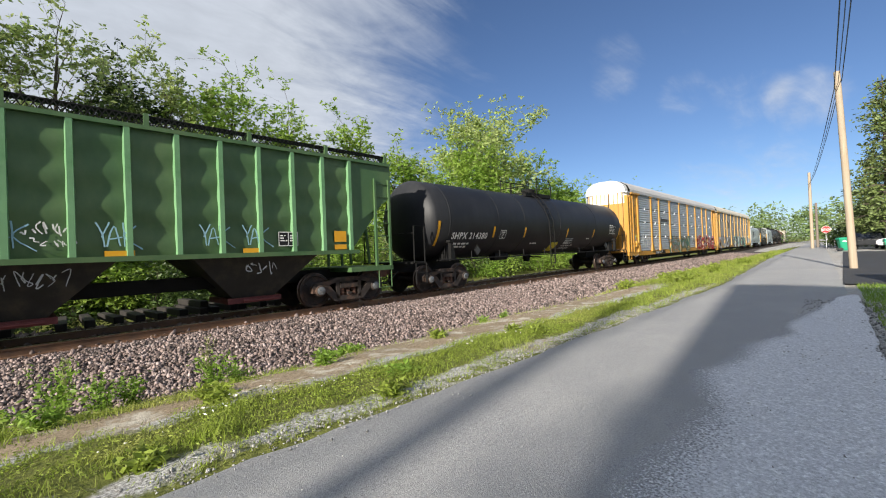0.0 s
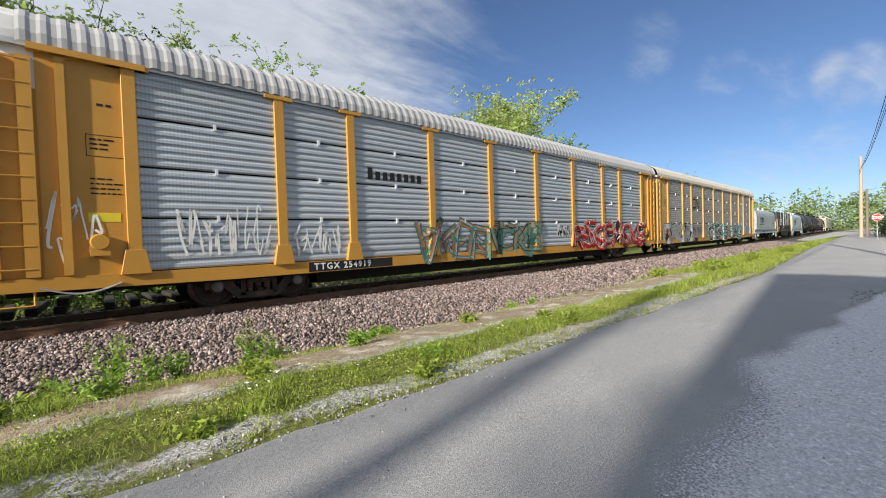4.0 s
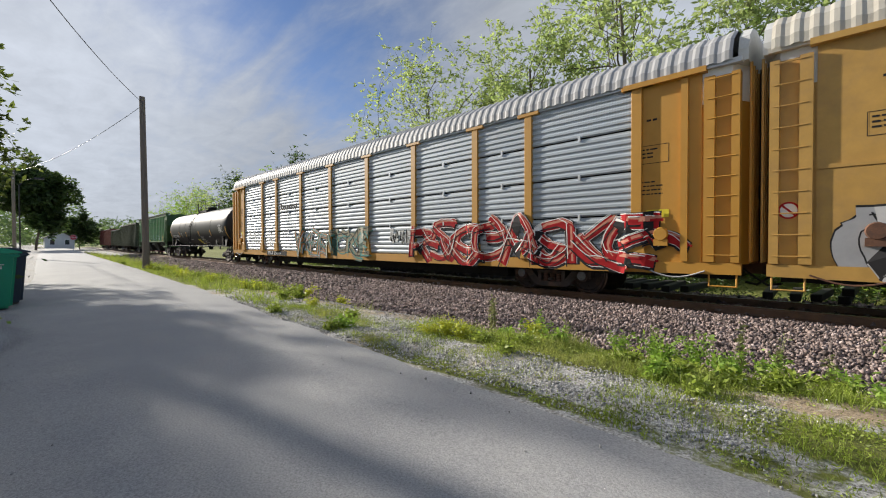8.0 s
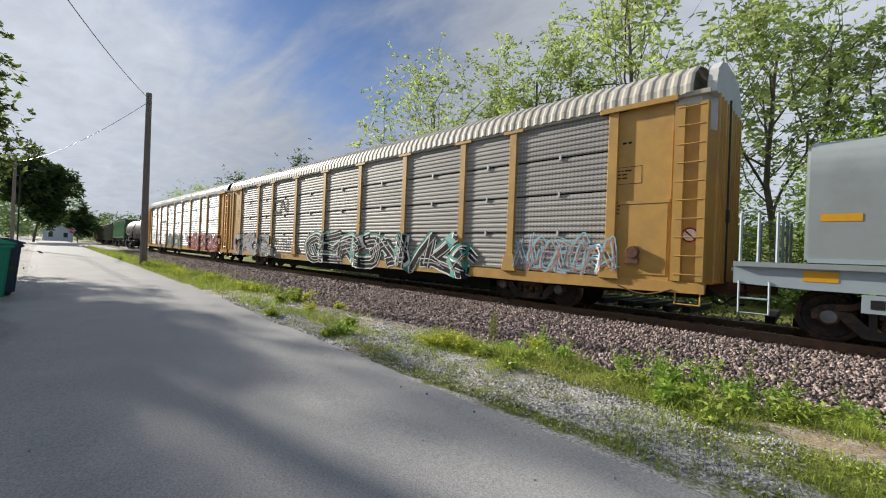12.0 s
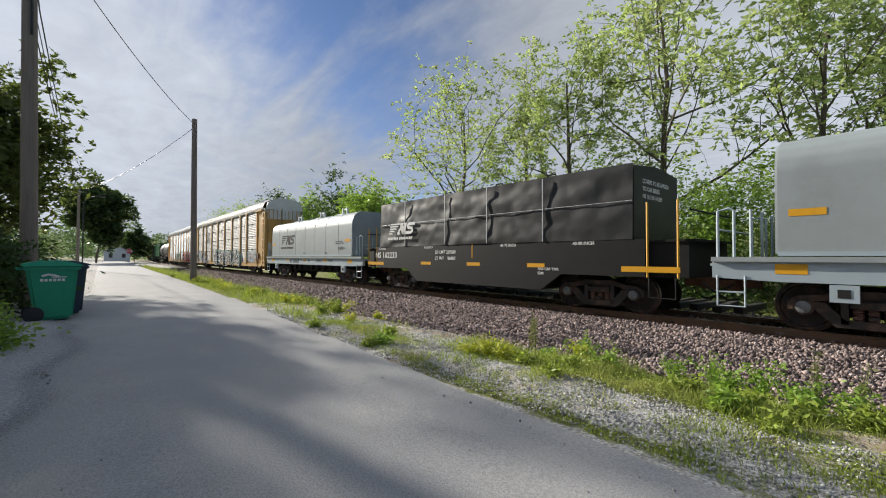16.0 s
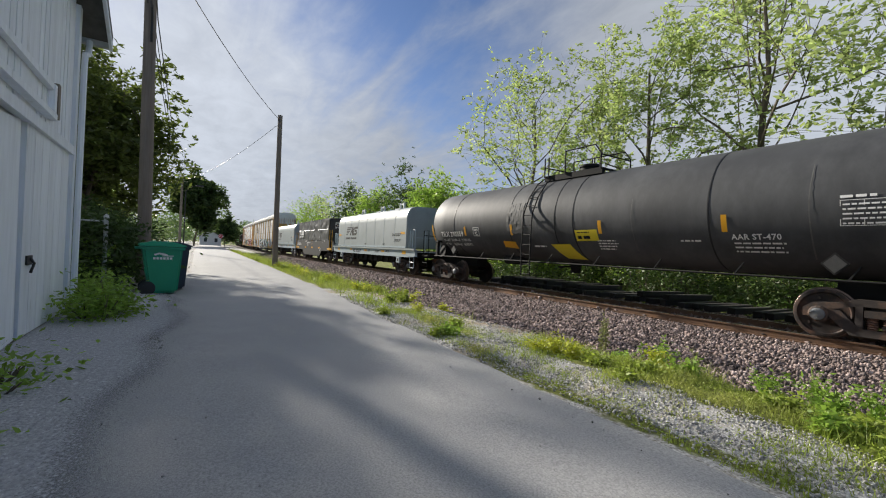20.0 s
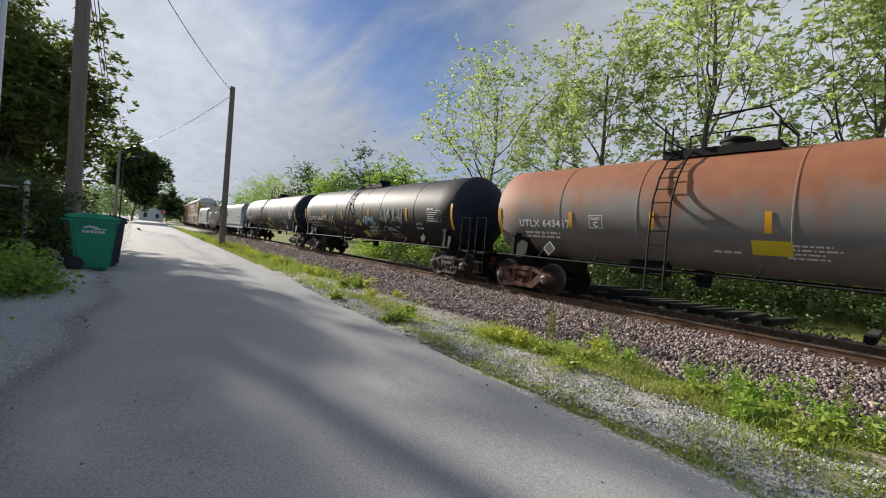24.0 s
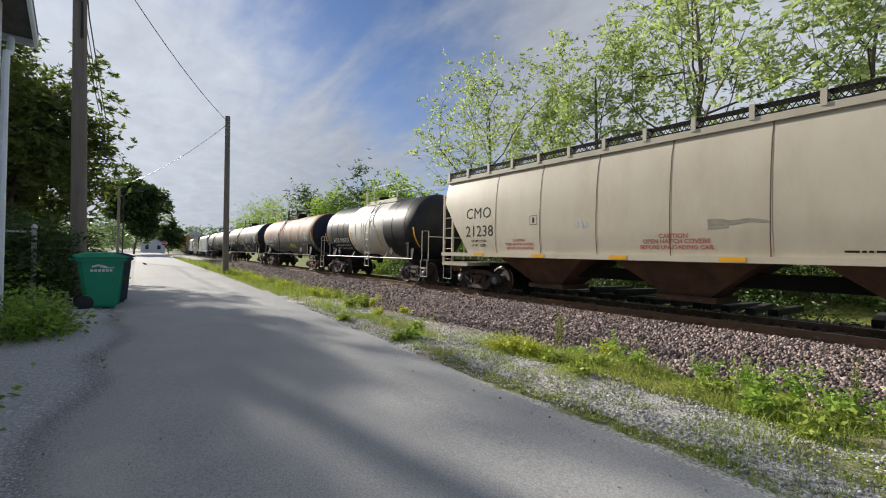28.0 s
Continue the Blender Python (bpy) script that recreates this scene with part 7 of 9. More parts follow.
def tarp_car():
    car = thing("coil_car", "black coil car under a wrinkled tarpaulin cover", "railcar", group="railcars of the train")
    H = 7.2
    bm = B()
    prism(bm, [(-H + 1.0, 1.95), (-H + 1.0, 1.0), (-H + 3.4, 1.0), (-H + 4.1, 0.5), (H - 4.1, 0.5), (H - 3.4, 1.0), (H - 1.0, 1.0), (H - 1.0, 1.95)], -1.52, -1.42, "y")
    part("side_sheet", bm, COIL_BLACK, car)
    bm = B()
    box(bm, -H + 0.05, H - 0.05, -1.41, 1.5, 1.0, 1.9)
    box(bm, -H + 4.1, H - 4.1, -1.3, 1.3, 0.52, 1.0)
    part("underframe", bm, UNDER, car)
    # cloth: a fine sheet with folds
    nx, nz = 96, 20
    verts, faces = [], []
    for i in range(nx + 1):
        x = -5.9 + 11.8 * i / nx
        for j in range(nz + 1):
            z = 1.95 + 1.95 * j / nz
            fold = 0.05 * noise.noise((x * 0.9, z * 1.7, 3.1)) + 0.025 * noise.noise((x * 2.3 + z, z * 2.9, 8.1)) + 0.012 * noise.noise((x * 6 - z * 2, z * 5, 1.1))
            edge = min(1.0, min(i, nx - i) / 3, min(j + 1, nz - j) / 2)
            verts.append((x, -1.5 + 0.05 * (z - 1.95) / 1.95 - 0.03 + fold * edge, z))
    m1 = nz + 1
    faces = [(i * m1 + j, (i + 1) * m1 + j, (i + 1) * m1 + j + 1, i * m1 + j + 1) for i in range(nx) for j in range(nz)]
    ob = raw_mesh("tarpaulin_side", verts, faces, TARP, smooth=True); ob.parent = car
    bm = B()
    prism(bm, [(-1.46, 1.9), (1.46, 1.9), (1.42, 3.86), (0, 3.98), (-1.42, 3.86)], -5.9, 5.9, "x")
    part("cover", bm, TARP, car)
    for x in (-3.9, -1.3, 0.9, 3.2):
        bm = B()
        box(bm, x - 0.012, x + 0.012, -1.56, -1.53, 1.96, 3.86)
        part("seam", bm, GALV, car)
    bm = B()
    tube(bm, [(-5.9, -1.54, 2.93), (5.9, -1.54, 2.93)], 0.012, 4)
    part("seam", bm, GALV, car)
    bm = B()
    for x in (-2.6, 0.3, 2.6):
        bm = B()
        box(bm, x - 0.3, x + 0.3, -0.3, 0.3, 3.9, 4.12)
        tube(bm, [(x - 0.2, -0.2, 4.1), (x - 0.15, -0.2, 4.25), (x + 0.15, -0.2, 4.25), (x + 0.2, -0.2, 4.1)], 0.03, 5)
        part("lifting_bracket", bm, UNDER, car)
    yr = mat("handrail_yellow", (0.62, 0.33, 0.02), rough=0.5)
    for s in (-1, 1):
        bm = B()
        for x in (6.25, 6.95):
            tube(bm, [(s * x, -1.5, 1.0), (s * x, -1.5, 2.85)], 0.026, 6)
        part("yellow_grab_rail", bm, yr, car)
        bm = B()
        tube(bm, [(s * 7.2, -1.45, 2.6), (s * 7.2, 1.45, 2.6)], 0.025, 5)
        box(bm, *sorted((s * 6.1, s * 7.3)), -1.45, 1.45, 1.86, 1.92)
        stirrup(bm, s * 6.6, -1.52, 1.0, 0.6, 0.5, 0.02)
        part("end_frame", bm, UNDER, car)
        bm = B()
        flat_marks(bm, [rect(*sorted((s * 7.0, s * 5.6)), 1.12, 1.26)], side_place(-1.524))
        part("reflector", bm, AMBER, car)
    bm = B()
    flat_marks(bm, [rect(0.15, 0.19, 1.45, 1.95)], side_place(-1.524))
    part("reflector", bm, AMBER, car)
    for x in (-2.8, -0.1, 2.6):
        bm = B()
        flat_marks(bm, [rect(x, x + 0.65, 1.18, 1.30)], side_place(-1.524))
        part("reflector", bm, AMBER, car)
    emblem(car, -5.1, 2.95, 0.78, -1.575, WHITE)
    bm = B()
    flat_marks(bm, [word("NS 162233", -6.3, 1.45, 0.36, 0.008, 0, 1.1)], side_place(-1.524))
    part("car_number", bm, WHITE, car, "white stencilled letters and numerals")
    bm = B()
    flat_marks(bm, [word("40-90 INCH", -6.0, 1.83, 0.11, 0.002), word("40-72 INCH", -2.6, 1.83, 0.11, 0.002), word("40-90 INCH", 4.2, 1.83, 0.13, 0.002), word("LD LMT 229200", -1.9, 1.62, 0.18, 0.003), word("LT WT    56800", -1.9, 1.38, 0.18, 0.003), word("40-72 INCH", 1.5, 1.83, 0.13, 0.002), word("AAR CAR TYPE", 3.0, 1.1, 0.11, 0.002), word("E240", 3.0, 0.97, 0.11, 0.002)], side_place(-1.524))
    part("small_lettering", bm, WHITE, car)
    bm = B()
    for k, line in enumerate(("COVERS TO BE APPLIED", "TO CAR SERIES", "NS 162160-162239")):
        flat_marks(bm, [word(line, -0.95, 3.45 - 0.2 * k, 0.16, 0.004)], lambda x, z: (5.91, x, z))
    part("end_lettering", bm, WHITE, car)
    trucks(car, 4.75)
    couplers(car, H)
    return car


TRAIN.append((tarp_car(), 52.55))


# ---- cars further along the train ----
def boxy_car(label, paint, L=16.5, top=4.3, ribs=14):
    car = thing("gondola_car", label, "railcar", group="railcars of the train")
    H = L / 2
    bm = B()
    box(bm, -H, H, -1.48, 1.48, 1.0, top)
    bmesh.ops.bevel(bm, geom=bm.edges[:], offset=0.04, segments=1, affect="EDGES")
    part("body", bm, paint, car)
    pm = None
    for k in range(ribs):
        x = -H + 0.4 + k * (L - 0.8) / (ribs - 1)
        if pm is None:
            bm = B(); box(bm, -0.06, 0.06, -1.58, -1.46, 1.0, top - 0.05)
            ob = part("side_post", bm, paint, car); pm = ob.data
        else:
            ob = new("side_post", pm); ob.parent = car
        ob.location = (x, 0, 0)
    bm = B()
    box(bm, -H, H, -1.6, -1.44, top - 0.12, top + 0.02)
    part("side_rail", bm, UNDER, car)
    bm = B()
    box(bm, -H, H, -0.4, 0.4, 0.7, 1.0)
    part("centre_sill", bm, UNDER, car)
    trucks(car, H - 1.7)
    couplers(car, H)
    return car


OLIVE = mat("olive_paint", (0.06, 0.07, 0.035), rough=0.6, vary=0.2, scale=1.5)
BOXRED = mat("boxcar_red", (0.16, 0.045, 0.03), rough=0.6, vary=0.2, scale=1.5)
HOPGREY = mat("hopper_grey", (0.30, 0.30, 0.29), rough=0.55, vary=0.15, scale=1.2)
TRAIN.append((boxy_car("dark olive freight car with ribbed sides", OLIVE), -78.4))
TRAIN.append((boxy_car("dark olive freight car with ribbed sides", OLIVE, top=3.9), -96.2))
TRAIN.append((boxy_car("rust-red freight car with ribbed sides", BOXRED, top=4.4), -114.0))
TRAIN.append((boxy_car("rust-red freight car with ribbed sides", BOXRED, top=4.6), -131.8))
TRAIN.append((smooth_hopper("light grey smooth-sided covered hopper", HOPGREY, BROWN_BAY, (), 5), 172.4))
TRAIN.append((smooth_hopper("light grey smooth-sided covered hopper", HOPGREY, BROWN_BAY, (), 6), 191.6))
TRAIN.append((tank_car("tank_car", "dusty grey tank car", TANK_GREY, 16.6, group_bands=(-5, 0, 5), panels=False, seed=9), 210.4))
TRAIN.append((tank_car("tank_car", "satin black tank car", TANK_BLACK, 16.6, group_bands=(-5, 0, 5), panels=False, seed=10), 229.2))
TRAIN.append((smooth_hopper("tan smooth-sided covered hopper", TAN, BROWN_BAY, (), 7), 248.2))
TRAIN.append((smooth_hopper("tan smooth-sided covered hopper", TAN, BROWN_BAY, (), 8), 267.4))


def spin_wheels():
    """Wheels roll with the train; every row turns them by less than a quarter."""
    step = math.radians(80)
    far = [(t * 0.02, (train_x(0) - train_x(t * 0.02)) / AXLE_Z) for t in range(0, 1401)]
    times, turns, last = [0.0], [0.0], 0.0
    for t, a in far:
        if a - last >= step - 0.35:
            times.append(t); turns.append(a); last = a
    if times[-1] < 28:
        times.append(28.0); turns.append(far[-1][1])
    for w, x in WHEELSETS:
        walk(w, [(t, pose(x, 0, AXLE_Z, 0, -math.degrees(a), 0)) for t, a in zip(times, turns)])


# ---- plants ----
BARK = mat("bark_grey_brown", (0.11, 0.088, 0.068), rough=0.9, vary=0.3, scale=5, bump=0.6, fine=22, stretch=(1, 1, 0.25))
LEAF_SPRING = mat("leaf_spring_green", (0.42, 0.52, 0.17), rough=0.55, vary=0.2, scale=0.6, island=0.35, second=(0.40, 0.46, 0.17), second_at=(0.45, 0.6), second_scale=0.5, sss=0.5)
LEAF_MID = mat("leaf_mid_green", (0.24, 0.38, 0.055), rough=0.55, vary=0.2, scale=0.5, island=0.35, second=(0.32, 0.44, 0.08), second_at=(0.45, 0.6), second_scale=0.4, sss=0.5)
LEAF_DARK = mat("leaf_dark_green", (0.055, 0.095, 0.024), rough=0.55, vary=0.2, scale=0.5, island=0.35, second=(0.095, 0.14, 0.035), second_at=(0.5, 0.65), second_scale=0.4, sss=0.5)
LEAF_OLIVE = mat("leaf_olive_green", (0.11, 0.145, 0.03), rough=0.55, vary=0.25, scale=0.5, island=0.35, sss=0.5)
# darker leaf green: the shade seen beneath the train is put into it
LEAF_BANK = mat("leaf_bank_shaded_green", (0.06, 0.105, 0.022), rough=0.55, vary=0.25, scale=0.5, island=0.4, second=(0.13, 0.21, 0.04), second_at=(0.52, 0.64), second_scale=0.5, sss=0.3)
NEEDLE = mat("conifer_green", (0.15, 0.20, 0.06), rough=0.6, vary=0.2, scale=0.7, island=0.4, sss=0.15)
LEAF_FAR = mat("leaf_far_wood", (0.15, 0.23, 0.08), rough=0.7, vary=0.25, scale=0.1, island=0.4, second=(0.20, 0.27, 0.09), second_at=(0.45, 0.6), second_scale=0.05, sss=0.25)


def leaf_quads(spots, size, rg, flat=0.5):
    """Folded leaf blades round given spots: each is one four-sided face in a random pose."""
    k = len(spots)
    d = rg.normal(size=(k, 3)); d[:, 2] *= flat; d /= np.linalg.norm(d, axis=1)[:, None] + 1e-9
    n = rg.normal(size=(k, 3)); n[:, 2] += 0.6
    s = np.cross(d, n); s /= np.linalg.norm(s, axis=1)[:, None] + 1e-9
    L = size * rg.uniform(0.6, 1.35, k)[:, None]
    W = L * rg.uniform(0.32, 0.5, k)[:, None]
    a, b, c, e = spots, spots + d * L * 0.5 + s * W * 0.5, spots + d * L, spots + d * L * 0.5 - s * W * 0.5
    return np.stack([a, b, c, e], 1).reshape(-1, 3)


def grow(seed, height, spread, first=0.3, limbs=5, levels=3, lean=0.0, thick=0.02, upright=0.6):
    """Branches of a tree as lines with radii; the tips carry the leaves."""
    rg = np.random.default_rng(seed)
    lines, tips = [], []

    def branch(p, d, length, r, level):
        pts = [np.array(p)]
        n = 4 if level < levels else 3
        q = np.array(d, float)
        for k in range(n):
            q = q + rg.normal(0, 0.19, 3) + np.array([0, 0, 0.07 * upright])
            q /= np.linalg.norm(q)
            pts.append(pts[-1] + q * length / n)
        lines.append((pts, r, r * 0.45, level))
        if level >= levels - 1:
            for k in range(1, len(pts)):
                tips.append((pts[k], length * 0.3))
        if level < levels:
            kids = int(rg.integers(3, 5)) + (1 if level == 1 else 0)
            for k in range(kids):
                t = rg.uniform(0.35, 1.0) if k else 1.0
                i = min(int(t * n), n - 1)
                base = pts[i] + (pts[i + 1] - pts[i]) * (t * n - i)
                side = rg.normal(size=3); side -= q * side.dot(q); side /= np.linalg.norm(side)
                nd_ = q * rg.uniform(0.45, 0.9) + side * rg.uniform(0.5, 0.95) + np.array([0, 0, 0.25 * upright])
                branch(base, nd_ / np.linalg.norm(nd_), length * rg.uniform(0.5, 0.72), r * 0.48, level + 1)

    top = height * 0.8
    trunk = [np.array((0, 0, -0.3))]
    wx, wy = rg.normal(0, 0.02 * height, 2)
    for k in range(1, 8):
        f = k / 7
        trunk.append(np.array((lean * f * height * 0.3 + wx * math.sin(2.5 * f) + rg.normal(0, 0.006) * height, wy * math.sin(2.1 * f) + rg.normal(0, 0.006) * height, top * f)))
    R = height * thick * 0.72
    lines.append((trunk, R, R * 0.3, 0))
    n = limbs * 2
    for k in range(n):
        rel = (k + rg.uniform(0.1, 0.9)) / n
        z = height * (first + (0.76 - first) * rel)
        f = z / top * 7
        i0 = min(6, int(f))
        base = trunk[i0] + (trunk[i0 + 1] - trunk[i0]) * (f - i0)
        a = 2.4 * k + rg.uniform(-0.5, 0.5)
        reach = spread * (0.45 + 0.6 * math.sin(math.pi * min(1.0, 0.25 + 0.75 * rel))) * rg.uniform(0.6, 1.1)
        elev = math.radians(rg.uniform(22, 48) + 14 * upright)
        L = min(reach / math.cos(elev), (height * 1.02 - z) / math.sin(elev)) * 0.75
        d = np.array([math.cos(a) * math.cos(elev), math.sin(a) * math.cos(elev), math.sin(elev)])
        branch(base, d, L, R * (0.5 - 0.28 * rel), 1 if k % 2 == 0 or levels < 3 else 2)
    branch(trunk[-1], np.array([rg.normal(0, 0.1), rg.normal(0, 0.1), 1.0]), height - top, R * 0.3, 2)
    return lines, tips


def tree(name, label, x, y, height, spread, leaf, seed, count=5000, size=0.16, puff=1.0, first=0.3, limbs=5, z=None, category="tree", thick=0.018, levels=3, upright=0.6, lean=0.0, extra=None):
    t = thing(name, label, category, group="trees beside the railway" if y > 12 else "trees along the lane", at=pose(x, y, ground_z(x, y) - 0.05 if z is None else z))
    lines, tips = grow(seed, height, spread, first, limbs, levels, lean, thick, upright)
    bm, bl = B(), B()
    for pts, r0, r1, level in lines:
        tube(bm if level == 0 else bl, pts, max(r0 * (1.0, 0.8, 0.55, 0.42)[min(level, 3)], 0.008), 7 if level == 0 else (5 if level < 2 else 3), max(r1 * (1.0, 0.9, 0.6, 0.5)[min(level, 3)], 0.004), caps=False)
    part("trunk", bm, BARK, t, smooth=True)
    part("branchwork", bl, BARK, t, smooth=True)
    rg = np.random.default_rng(seed + 100)
    w = np.array([q for _, q in tips])
    # leaves sit in rosettes at the shoot ends
    per = 6
    count = int(count * (0.66 if leaf is LEAF_SPRING else 0.8)) // per
    idx = rg.choice(len(tips), count, p=w / w.sum())
    pos = np.array([tips[i][0] for i in idx]) + rg.normal(0, 1, (count, 3)) * (np.minimum(w[idx], 0.6) * puff)[:, None] * np.array([0.6, 0.6, 0.5])
    if leaf is not LEAF_SPRING:
        # a full crown: clumps over an uneven dome
        m = 34
        way = rg.normal(size=(m, 3)); way[:, 2] = np.abs(way[:, 2]) * 1.2 - 0.6
        way /= np.linalg.norm(way, axis=1)[:, None]
        mid = way * rg.uniform(0.5, 0.86, (m, 1)) * np.array([spread * 0.95, spread * 0.95, height * 0.44]) + np.array([0, 0, height * 0.54])
        i = rg.integers(0, m, count * 2)
        pos = np.concatenate([pos, mid[i] + rg.normal(0, 1, (count * 2, 3)) * np.array([0.19, 0.19, 0.13]) * spread])
    pos = np.repeat(pos, per, 0)
    pos = pos + rg.normal(0, 0.03, pos.shape)
    if extra:
        # creeper up the trunk
        k = extra
        zz = rg.uniform(0.5, height * 0.6, k); aa = rg.uniform(0, 6.28, k)
        pos = np.concatenate([pos, np.stack([np.cos(aa) * 0.3 + rg.normal(0, 0.1, k), np.sin(aa) * 0.3 + rg.normal(0, 0.1, k), zz], 1)])
    me = quads_mesh("crown", leaf_quads(pos, size * (1.0 if leaf is LEAF_SPRING else 0.95), rg), 4, leaf)
    c = new("crown", me); c.parent = t
    return t


def shrub(name, label, x, y, w, d, h, leaf, seed, count=1800, size=0.14, z=None, category="shrub", group=""):
    """Leaf masses on many thin stems, uneven in outline."""
    rg = np.random.default_rng(seed)
    t = thing(name, label, category, group=group, at=pose(x, y, ground_z(x, y) - 0.03 if z is None else z))
    lumps = max(5, int(w * d * 1.6))
    cx, cy = rg.uniform(-w / 2, w / 2, lumps), rg.uniform(-d / 2, d / 2, lumps)
    ch = h * rg.uniform(0.45, 1.0, lumps) * (1 - 0.45 * (np.abs(cx) / (w / 2 + 0.01)) ** 2)
    bm = B()
    for a, b, c in zip(cx, cy, ch):
        for _ in range(3):
            o = rg.normal(0, 0.12 * min(1.0, 0.6 * h), 2)
            tube(bm, [(a * 0.8, b * 0.8, 0), (a + o[0] * 1.6, b + o[1] * 1.6, c * 0.45), (a + 3.2 * o[0], b + 3.2 * o[1], c * 0.85)], 0.013, 3, 0.004, caps=False)
    part("stem_tangle", bm, BARK, t)
    i = rg.integers(0, lumps, count)
    hz = rg.uniform(0.05, 1.0, count) ** 0.8
    r = 0.42 * (1.15 - 0.5 * hz) * max(0.5, min(1.2, h * 0.5))
    v = rg.normal(0, 1, (count, 3))
    pos = np.stack([cx[i] + v[:, 0] * r, cy[i] + v[:, 1] * r, np.maximum(0.03, hz * ch[i] + v[:, 2] * 0.1)], 1)
    c = new("foliage", quads_mesh("foliage", leaf_quads(pos, size, rg), 4, leaf)); c.parent = t
    return t


def conifer(x, y, height, spread, seed, label="tall old spruce with drooping branches"):
    rg = np.random.default_rng(seed)
    t = thing("conifer", label, "tree", group="trees along the lane", at=pose(x, y, ground_z(x, y) - 0.05))
    bm = B()
    tube(bm, [(0, 0, -0.2), (0.05, 0, height * 0.5), (0, 0.03, height)], height * 0.022, 7, 0.03)
    part("trunk", bm, BARK, t, smooth=True)
    bl = B(); spots = []
    z = height * 0.12
    while z < height * 0.98:
        f = 1 - z / height
        for k in range(5):
            if rg.uniform() < 0.15:
                continue
            a = rg.uniform(0, 6.28)
            L = spread * (0.18 + f * 0.9) * rg.uniform(0.6, 1.15)
            pts = [np.array((0, 0, z)), np.array((math.cos(a) * L * 0.5, math.sin(a) * L * 0.5, z + 0.06 * L)), np.array((math.cos(a) * L, math.sin(a) * L, z - 0.10 * L))]
            tube(bl, pts, 0.05, 3, 0.01, caps=False)
            m = int(44 * L)
            tt = rg.uniform(0.15, 1.0, m)
            base = pts[0] + (pts[2] - pts[0]) * tt[:, None]
            spots.append(base + rg.normal(0, 1, (m, 3)) * np.array([0.22, 0.22, 0.16]) * (0.5 + 0.5 * tt)[:, None] * 1.4 - np.array([0, 0, 0.1]))
        z += height * 0.035
    part("branchwork", bl, BARK, t)
    c = new("needles", quads_mesh("needles", leaf_quads(np.concatenate(spots), 0.30, rg), 4, NEEDLE)); c.parent = t
    return t


# trees behind the line, seen over the train
sparse = "tall spring tree with thin pale green leaves and bare limbs"
tree("tree", sparse, -21.7, 20.8, 14.4, 5.2, LEAF_SPRING, 11, 9880, 0.27, 1.1, first=0.22, limbs=7, upright=0.8, extra=300)
tree("tree", sparse, -18.0, 23.5, 15.2, 3.0, LEAF_SPRING, 12, 7220, 0.27, 1.0, first=0.3, limbs=5, upright=1.0, extra=700)
tree("tree", sparse, -14.6, 24.0, 15.6, 4.2, LEAF_SPRING, 13, 9120, 0.28, 1.0, first=0.25, limbs=6, upright=0.8)
tree("tree", "broad spring tree with long spreading limbs and sparse leaves", -9.0, 24.5, 19.0, 7.0, LEAF_SPRING, 14, 15580, 0.30, 1.15, first=0.2, limbs=9, upright=0.55, thick=0.017, extra=500)
tree("tree", "spring tree with spreading limbs and sparse leaves", -1.8, 25.5, 14.6, 5.0, LEAF_SPRING, 15, 7600, 0.30, 1.1, first=0.22, limbs=7, upright=0.6)
tree("tree", sparse, 2.6, 27.0, 14.4, 3.0, LEAF_SPRING, 16, 5600, 0.28, 1.1, first=0.25, limbs=6, upright=0.9, extra=900)
tree("tree", sparse, 0.2, 29.0, 14.6, 3.2, LEAF_SPRING, 26, 5200, 0.28, 1.1, first=0.25, limbs=6, upright=0.9)
tree("tree", "dark green dense tree", 4.6, 26.6, 11.8, 2.7, LEAF_DARK, 17, 4200, 0.26, 1.2, first=0.25, limbs=6)
tree("tree", sparse, 6.8, 26.2, 12.6, 3.6, LEAF_SPRING, 18, 6460, 0.27, 1.1, first=0.25, limbs=6, upright=0.8)
tree("tree", "leafy spring tree with a rounded crown", 10.2, 25.6, 13.4, 3.3, LEAF_MID, 19, 5200, 0.26, 1.2, first=0.2, limbs=7)
tree("tree", sparse, 13.3, 24.6, 12.0, 2.5, LEAF_MID, 20, 3000, 0.25, 1.1, first=0.25, limbs=6, upright=0.9)
tree("tree", "small dense bright green tree", 16.5, 22.8, 10.9, 2.0, LEAF_MID, 21, 4600, 0.26, 1.3, first=0.2, limbs=7)
tree("tree", "small leafy green tree", 19.4, 21.2, 9.2, 2.4, LEAF_MID, 22, 3600, 0.26, 1.3, first=0.15, limbs=7)
tree("tree", "broad spring tree with a domed crown", 30.5, 23.5, 14.0, 5.4, LEAF_SPRING, 23, 30000, 0.31, 1.2, first=0.15, limbs=9)
tree("tree", "leafy green tree on the far bank", 27.0, 21.8, 10.8, 3.6, LEAF_MID, 24, 5200, 0.28, 1.3, first=0.15, limbs=7)
tree("tree", "leafy green tree on the far bank", 35.5, 21.8, 9.6, 3.8, LEAF_MID, 25, 5200, 0.28, 1.3, first=0.15, limbs=7)
tree("tree", "leafy green tree on the far bank", 41.0, 22.0, 9.6, 3.6, LEAF_MID, 27, 4200, 0.3, 1.3, first=0.15, limbs=7)
